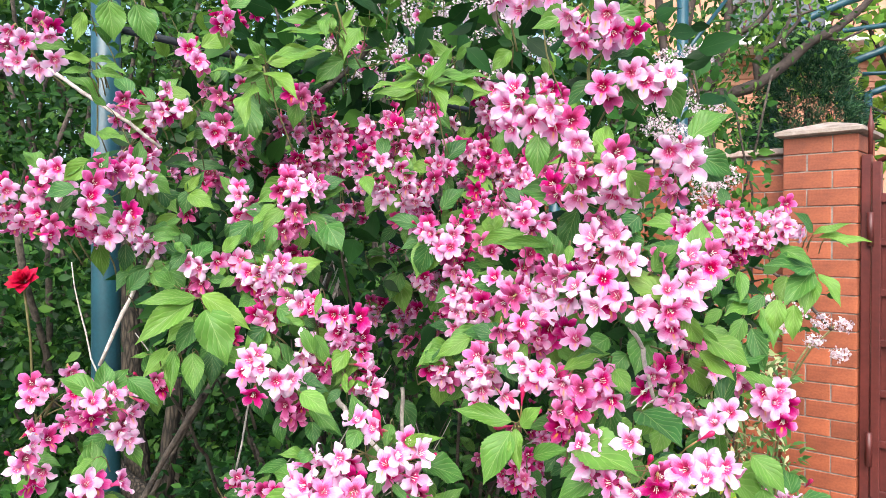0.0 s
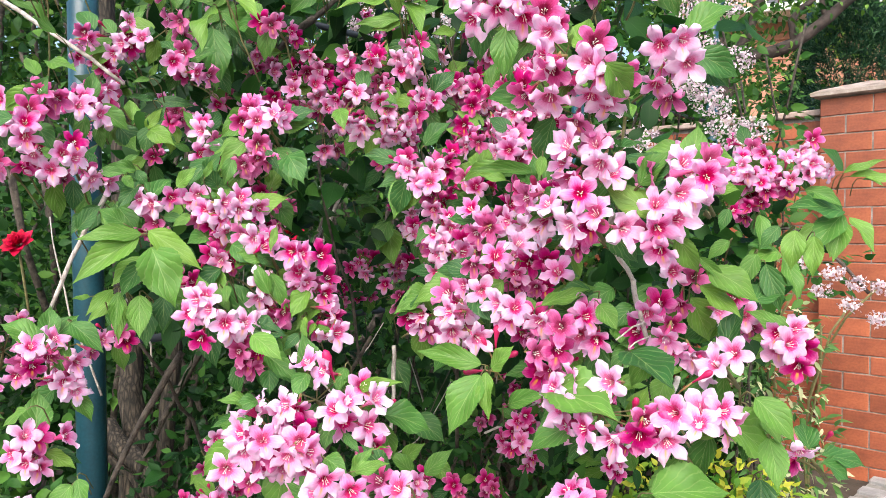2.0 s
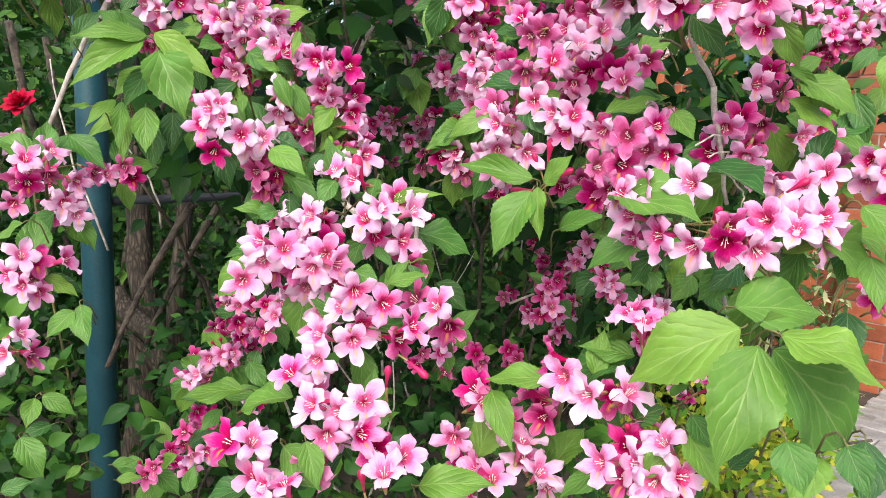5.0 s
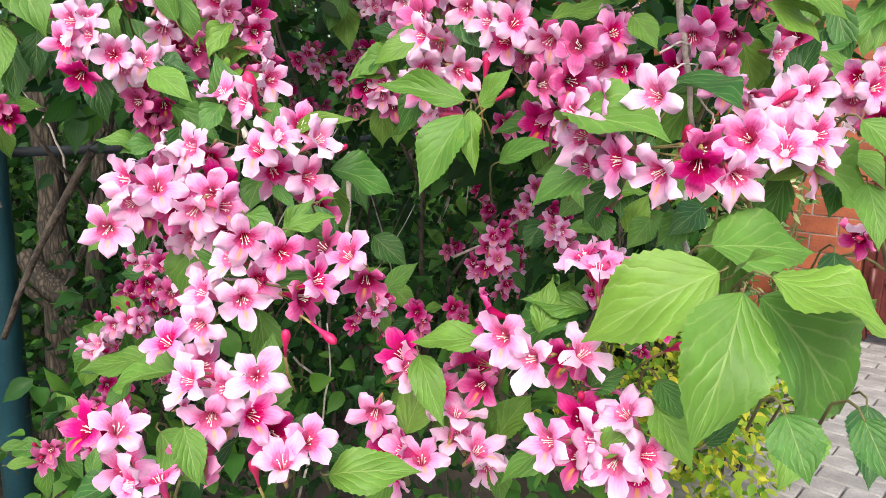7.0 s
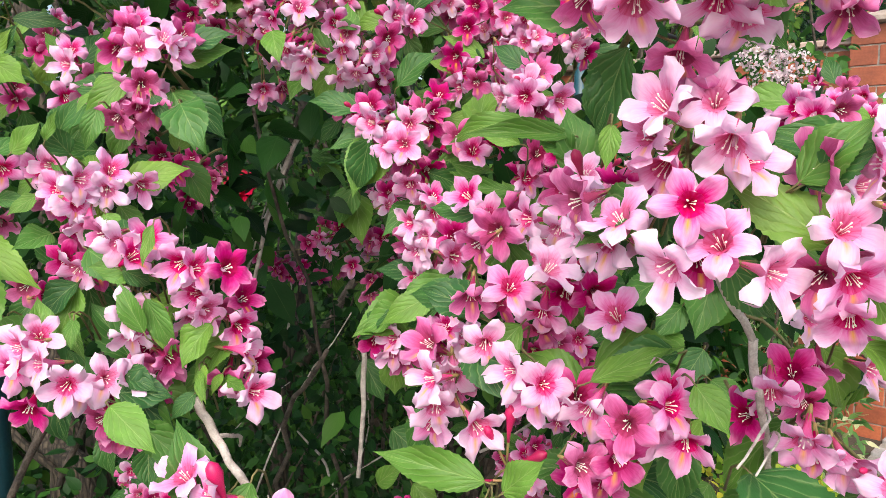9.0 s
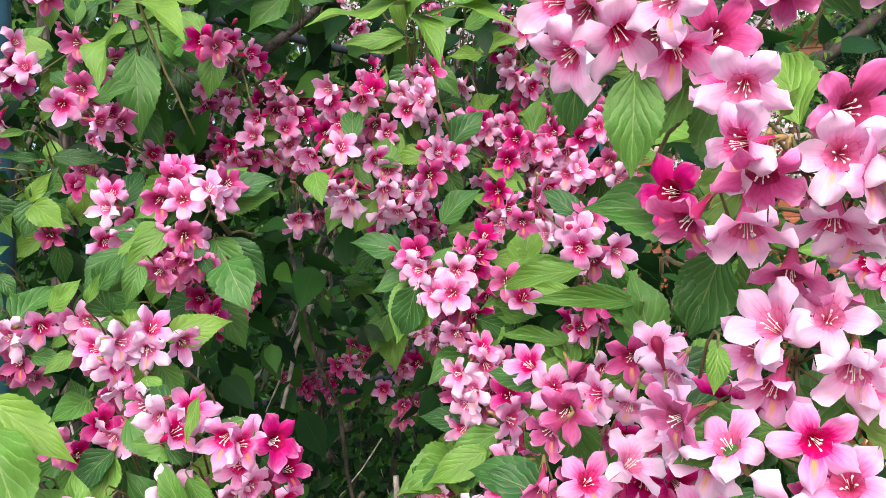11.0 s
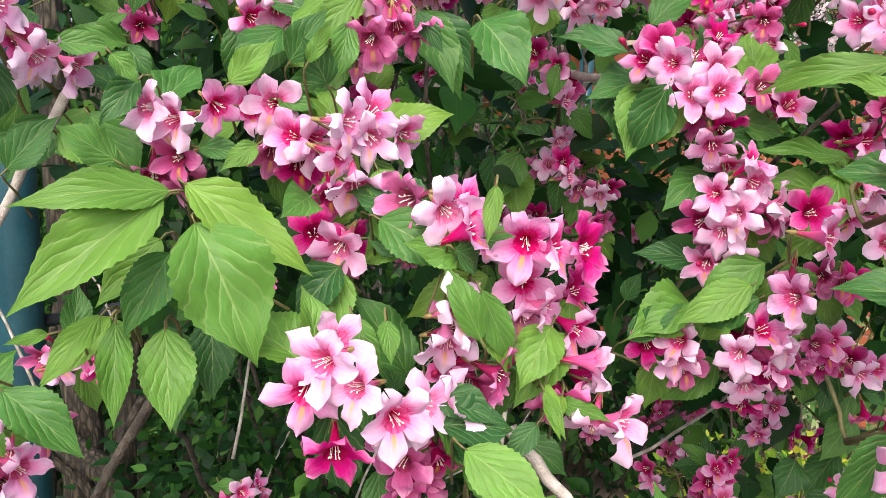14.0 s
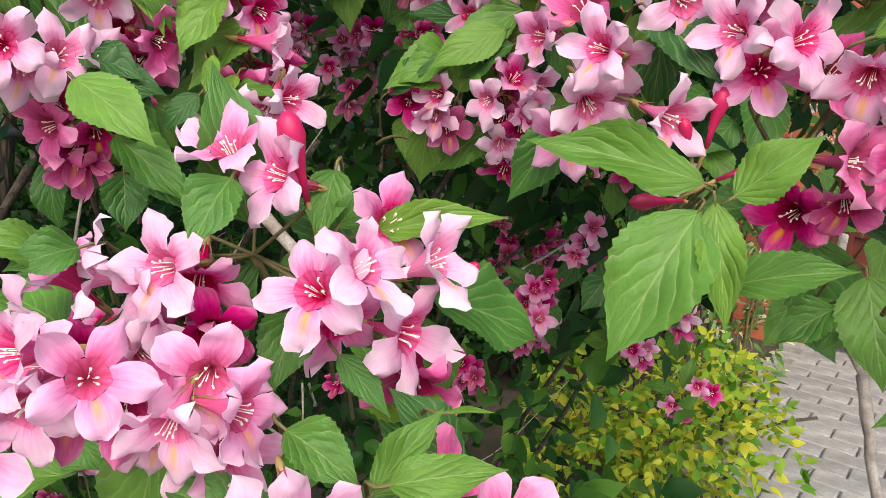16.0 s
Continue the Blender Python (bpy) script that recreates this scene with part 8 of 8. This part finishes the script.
leaf_on((-0.213, 1.199, 1.755), (-0.303, 1.155, 1.744), (-0.3, -0.6, 0.7), LEAVES_YOUNG, 0.72)
leaf_on((-0.177, 1.200, 1.765), (-0.197, 1.159, 1.700), (-0.3, -0.6, 0.7), LEAVES_YOUNG, 0.72)
leaf_on((-0.232, 1.198, 1.787), (-0.224, 1.158, 1.735), (-0.3, -0.6, 0.7), LEAVES_YOUNG, 0.72)
leaf_on((0.673, 1.489, 1.365), (0.600, 1.455, 1.295), (-0.2, -0.8, 0.5), LEAVES, 0.80)
leaf_on((0.673, 1.489, 1.354), (0.643, 1.457, 1.279), (-0.2, -0.8, 0.5), LEAVES_YOUNG, 0.88)
leaf_on((0.684, 1.489, 1.359), (0.714, 1.460, 1.295), (0.25, -0.8, 0.5), LEAVES, 0.80)
leaf_on((0.673, 1.489, 1.370), (0.562, 1.455, 1.376), (-0.2, -0.8, 0.5), LEAVES, 0.80)
leaf_on((0.684, 1.490, 1.431), (0.777, 1.463, 1.421), (0.25, -0.8, 0.5), LEAVES_YOUNG, 0.48)
leaf_on((0.673, 1.489, 1.437), (0.735, 1.462, 1.458), (-0.2, -0.8, 0.5), LEAVES_YOUNG, 0.48)
leaf_on((0.706, 1.491, 1.426), (0.730, 1.461, 1.410), (0.25, -0.8, 0.5), LEAVES_YOUNG, 0.72)
leaf_on((0.673, 1.490, 1.442), (0.621, 1.458, 1.480), (-0.2, -0.8, 0.5), LEAVES, 0.80)
leaf_on((0.563, 1.484, 1.298), (0.486, 1.451, 1.278), (-0.2, -0.8, 0.5), LEAVES, 0.96)
leaf_on((0.568, 1.484, 1.292), (0.584, 1.454, 1.213), (0.25, -0.8, 0.5), LEAVES, 0.80)
leaf_on((0.551, 1.484, 1.309), (0.497, 1.452, 1.311), (0.25, -0.8, 0.5), LEAVES, 0.80)
leaf_on((0.507, 1.482, 1.242), (0.524, 1.452, 1.202), (0.25, -0.8, 0.5), LEAVES, 0.80)
leaf_on((0.441, 1.479, 1.259), (0.524, 1.452, 1.208), (0.25, -0.8, 0.5), LEAVES_YOUNG, 0.64)
leaf_on((0.607, 1.487, 1.409), (0.659, 1.458, 1.377), (-0.2, -0.8, 0.5), LEAVES, 0.80)
leaf_on((0.529, 1.483, 1.364), (0.518, 1.452, 1.300), (0.25, -0.8, 0.5), LEAVES, 0.80)
leaf_on((0.336, 1.436, 1.245), (0.309, 1.404, 1.169), (0, -0.9, 0.45), LEAVES, 1.15)
leaf_on((0.286, 1.443, 1.268), (0.325, 1.425, 1.298), (0, -0.9, 0.45), LEAVES, 1.15)
leaf_on((0.300, 1.420, 1.140), (0.253, 1.394, 1.096), (0, -0.9, 0.45), LEAVES, 1.15)
leaf_on((0.268, 1.429, 1.182), (0.291, 1.399, 1.133), (0, -0.9, 0.45), LEAVES, 1.15)
leaf_on((0.290, 1.399, 1.017), (0.317, 1.387, 1.076), (0, -0.9, 0.45), LEAVES_YOUNG, 1.15)
leaf_on((0.238, 1.421, 1.126), (0.210, 1.394, 1.076), (0, -0.9, 0.45), LEAVES, 1.15)
leaf_on((0.276, 1.412, 1.090), (0.278, 1.383, 1.036), (0, -0.9, 0.45), LEAVES, 1.15)
leaf_on((0.233, 1.413, 1.077), (0.187, 1.388, 1.034), (0, -0.9, 0.45), LEAVES, 1.15)
leaf_on((0.252, 1.405, 1.040), (0.260, 1.377, 1.000), (0, -0.9, 0.45), LEAVES, 1.15)
leaf_on((0.207, 1.423, 1.125), (0.186, 1.396, 1.082), (0, -0.9, 0.45), LEAVES, 1.15)
leaf_on((0.171, 1.408, 1.026), (0.139, 1.383, 0.991), (0, -0.9, 0.45), LEAVES, 1.15)
leaf_on((0.267, 1.439, 1.237), (0.214, 1.416, 1.208), (0, -0.9, 0.45), LEAVES, 1.15)
leaf_on((0.299, 1.431, 1.207), (0.257, 1.407, 1.168), (0, -0.9, 0.45), LEAVES, 1.15)
leaf_on((0.194, 1.435, 1.192), (0.215, 1.409, 1.166), (0, -0.9, 0.45), LEAVES, 1.15)
leaf_on((0.325, 1.420, 1.153), (0.289, 1.395, 1.109), (0, -0.9, 0.45), LEAVES, 1.15)
leaf_on((0.332, 1.475, 1.472), (0.277, 1.450, 1.426), (0, -0.9, 0.45), LEAVES, 1.15)
leaf_on((0.314, 1.471, 1.441), (0.325, 1.441, 1.391), (0, -0.9, 0.45), LEAVES, 1.15)
leaf_on((0.282, 1.476, 1.459), (0.284, 1.446, 1.402), (0, -0.9, 0.45), LEAVES, 1.15)
leaf_on((0.299, 0.800, 1.194), (0.327, 0.780, 1.159), (0, -0.85, 0.5), LEAVES_YOUNG, 1.10)
leaf_on((0.318, 0.819, 1.153), (0.318, 0.795, 1.111), (0, -0.85, 0.5), LEAVES, 1.10)
leaf_on((0.307, 0.838, 1.158), (0.293, 0.814, 1.129), (0, -0.85, 0.5), LEAVES, 1.10)
leaf_on((0.330, 0.875, 1.095), (0.319, 0.850, 1.050), (0, -0.85, 0.5), LEAVES, 1.10)
leaf_on((0.295, 0.941, 1.301), (0.343, 0.922, 1.266), (0, -0.85, 0.5), LEAVES_YOUNG, 1.10)
leaf_on((0.592, 1.630, 1.318), (0.544, 1.598, 1.245), (0, -0.85, 0.5), LEAVES, 1.10)
leaf_on((0.624, 1.629, 1.264), (0.648, 1.605, 1.202), (0, -0.85, 0.5), LEAVES, 1.10)
leaf_on((0.679, 1.622, 1.348), (0.645, 1.592, 1.286), (0, -0.85, 0.5), LEAVES_YOUNG, 1.10)
leaf_on((0.721, 1.626, 1.348), (0.697, 1.597, 1.281), (0, -0.85, 0.5), LEAVES_YOUNG, 1.10)
leaf_on((-0.108, 1.624, 0.959), (-0.044, 1.606, 0.908), (0, -0.85, 0.5), LEAVES, 1.10)
leaf_on((-0.131, 1.614, 0.869), (-0.083, 1.602, 0.908), (0, -0.85, 0.5), LEAVES, 1.10)
leaf_on((-0.223, 1.650, 1.380), (-0.174, 1.633, 1.357), (0, -0.85, 0.5), LEAVES, 1.10)
leaf_on((-0.148, 1.554, 1.344), (-0.134, 1.528, 1.270), (0, -0.85, 0.5), LEAVES, 1.10)
leaf_on((-0.154, 1.630, 1.073), (-0.117, 1.608, 1.009), (0, -0.85, 0.5), LEAVES, 1.10)
leaf_on((-0.074, 1.620, 0.868), (-0.027, 1.601, 0.829), (0, -0.85, 0.5), LEAVES, 1.10)
leaf_on((-0.306, 1.088, 1.402), (-0.319, 1.068, 1.429), (0, -0.85, 0.5), LEAVES, 1.10)
leaf_on((-0.213, 1.101, 1.445), (-0.185, 1.080, 1.403), (0, -0.85, 0.5), LEAVES, 1.10)
leaf_on((-0.179, 1.264, 1.531), (-0.166, 1.242, 1.494), (0, -0.85, 0.5), LEAVES, 1.10)
leaf_on((0.192, 1.006, 1.146), (0.114, 0.989, 1.138), (0, -0.7, 0.75), LEAVES, 1.20)
leaf_on((0.324, 1.168, 1.088), (0.278, 1.143, 1.056), (0, -0.9, 0.45), LEAVES, 1.15)
leaf_on((0.279, 1.217, 1.065), (0.246, 1.191, 1.031), (0, -0.9, 0.45), LEAVES, 1.15)
leaf_on((0.310, 1.186, 1.072), (0.272, 1.160, 1.040), (0, -0.9, 0.45), LEAVES, 1.15)
leaf_on((0.292, 1.132, 1.141), (0.270, 1.104, 1.105), (0, -0.9, 0.45), LEAVES, 1.15)
leaf_on((0.269, 1.195, 1.181), (0.298, 1.167, 1.160), (0, -0.9, 0.45), LEAVES, 1.15)
leaf_on((0.292, 1.204, 1.144), (0.325, 1.181, 1.141), (0, -0.9, 0.45), LEAVES, 1.15)
leaf_on((0.306, 1.241, 1.042), (0.327, 1.211, 1.011), (0, -0.9, 0.45), LEAVES, 1.15)
leaf_on((0.270, 1.328, 1.547), (0.128, 1.288, 1.552), (0, -0.45, 0.9), LEAVES_YOUNG)
leaf_on((0.276, 1.329, 1.550), (0.311, 1.301, 1.559), (0, -0.5, 0.9), LEAVES_YOUNG)
leaf_on((0.276, 1.329, 1.541), (0.275, 1.299, 1.513), (0, -1, 0.2), LEAVES_YOUNG, 0.80)
leaf_on((0.250, 1.328, 1.464), (0.202, 1.294, 1.502), (0, -0.5, 0.9), LEAVES, 1.10)
leaf_on((0.253, 1.328, 1.461), (0.295, 1.301, 1.474), (0, -0.5, 0.9), LEAVES, 1.10)
leaf_on((0.247, 1.327, 1.458), (0.196, 1.294, 1.458), (0, -0.5, 0.9), LEAVES)
bud_at((0.042, 0.934, 1.188), (-1, -0.2, -0.05), 0.016)
bud_at((0.082, 0.936, 1.205), (0.8, -0.4, 0.5), 0.015)
bud_at((0.067, 0.942, 1.227), (0.05, -0.2, 1), 0.017)
bud_at((0.055, 0.941, 1.217), (-0.4, -0.2, 0.8), 0.012)
bud_at((-0.109, 0.888, 1.204), (-0.25, -0.2, 1), 0.021)
bud_at((0.197, 0.822, 1.18), (0.1, -0.6, 0.8), 0.014)
bud_at((0.142, 0.84, 1.201), (-0.4, -0.5, 0.6), 0.014)
bud_at((0.262, 0.831, 1.206), (0.6, -0.4, 0.5), 0.014)
bud_at((-0.036, 0.781, 1.05), (0.7, -0.4, -0.4), 0.014)
bud_at((-0.061, 0.778, 1.045), (0.1, -0.3, 1), 0.013)
bud_at((-0.074, 0.746, 0.97), (-0.1, -0.3, 1), 0.014)
bud_at((0.196, 0.801, 1.041), (0.3, -0.6, 0.4), 0.013)
bud_at((0.11, 0.958, 1.394), (-0.3, -0.4, 0.8), 0.016)
bud_at((0.152, 0.869, 1.393), (-0.5, -0.6, 0.3), 0.015)

# inner foliage of the shrub, its shade painted into the dark leaf greens
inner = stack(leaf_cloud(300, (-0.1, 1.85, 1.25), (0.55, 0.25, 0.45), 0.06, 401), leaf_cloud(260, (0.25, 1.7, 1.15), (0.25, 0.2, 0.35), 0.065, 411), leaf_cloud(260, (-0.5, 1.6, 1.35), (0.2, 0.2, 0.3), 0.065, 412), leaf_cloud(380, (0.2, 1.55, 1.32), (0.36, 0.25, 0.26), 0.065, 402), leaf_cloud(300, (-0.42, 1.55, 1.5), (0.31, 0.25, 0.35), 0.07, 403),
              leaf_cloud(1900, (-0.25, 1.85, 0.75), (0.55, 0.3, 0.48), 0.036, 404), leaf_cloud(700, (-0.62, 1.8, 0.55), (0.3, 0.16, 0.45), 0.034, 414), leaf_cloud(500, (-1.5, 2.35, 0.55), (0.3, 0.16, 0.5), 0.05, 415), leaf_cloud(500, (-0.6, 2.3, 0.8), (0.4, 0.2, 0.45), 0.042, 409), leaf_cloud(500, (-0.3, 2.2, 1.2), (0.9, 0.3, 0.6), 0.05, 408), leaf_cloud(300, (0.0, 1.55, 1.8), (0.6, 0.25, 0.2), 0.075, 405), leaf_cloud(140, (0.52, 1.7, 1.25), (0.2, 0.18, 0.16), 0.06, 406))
part("inner_foliage", scatter_blades("inner_foliage", inner, LEAF_INNER_SHADED, BLADE_LOW), weigela, "green inner leaves with painted shade")

low = stack(leaf_cloud(240, (-0.45, 1.52, 0.6), (0.3, 0.2, 0.3), 0.06, 421), leaf_cloud(200, (-1.12, 1.6, 0.6), (0.2, 0.15, 0.4), 0.062, 422), leaf_cloud(900, (-1.55, 2.1, 0.3), (0.55, 0.35, 0.4), 0.062, 423), leaf_cloud(260, (0.1, 1.55, 0.65), (0.3, 0.2, 0.28), 0.055, 424))
part("low_foliage", scatter_blades("low_foliage", low, LEAF_LOW, BLADE_FINE), weigela, "green leaves low on the shrub")

# sunlit young shoots at the top of the shrub
SPRIG = random.Random(91)
for k in range(26):
    foot = Vector((SPRIG.uniform(-0.75, 0.3), SPRIG.uniform(1.45, 2.05), SPRIG.uniform(1.62, 1.95)))
    head = foot + Vector((SPRIG.uniform(-0.08, 0.08), SPRIG.uniform(-0.1, 0.0), SPRIG.uniform(0.12, 0.24)))
    path = bend(foot, head, 0.0, 0.02, 6, 950 + k)
    sprig = part("leafy_sprig", tubes_mesh("leafy_sprig", [tube_data(path, [0.0018 - 0.0002 * j for j in range(6)], 5)], TWIG), weigela)
    for j in range(8):
        p = along(path, 0.35 + 0.65 * (j // 2) / 3)
        a = 1.57 * (j // 2) + 3.14 * (j % 2) + SPRIG.uniform(-0.4, 0.4)
        way = Vector((math.cos(a), math.sin(a), SPRIG.uniform(-0.1, 0.55)))
        part("leaf", SPRIG.choice(LEAVES_YOUNG if k % 3 else LEAVES), sprig, m=blade_pose(p, p + way.normalized() * SPRIG.uniform(0.045, 0.075), (way.x * -0.3, way.y * -0.3 - 0.3, 1.0), SPRIG.uniform(0.75, 1.0)))

# ---- paving blocks ----
PAVER_MESH = brick_mesh("paver", 0.194, 0.094, 0.05, PAVER, 0.005)
for j in range(24):
    for i in range(12):
        x, y = -0.1 + 0.2 * i + (0.1 if j % 2 else 0), 0.02 - 0.1 * (j + 1)
        part("paver", PAVER_MESH, paving, m=YARD @ Matrix.Translation((x, y, -0.032 + random.uniform(0, 0.003))))
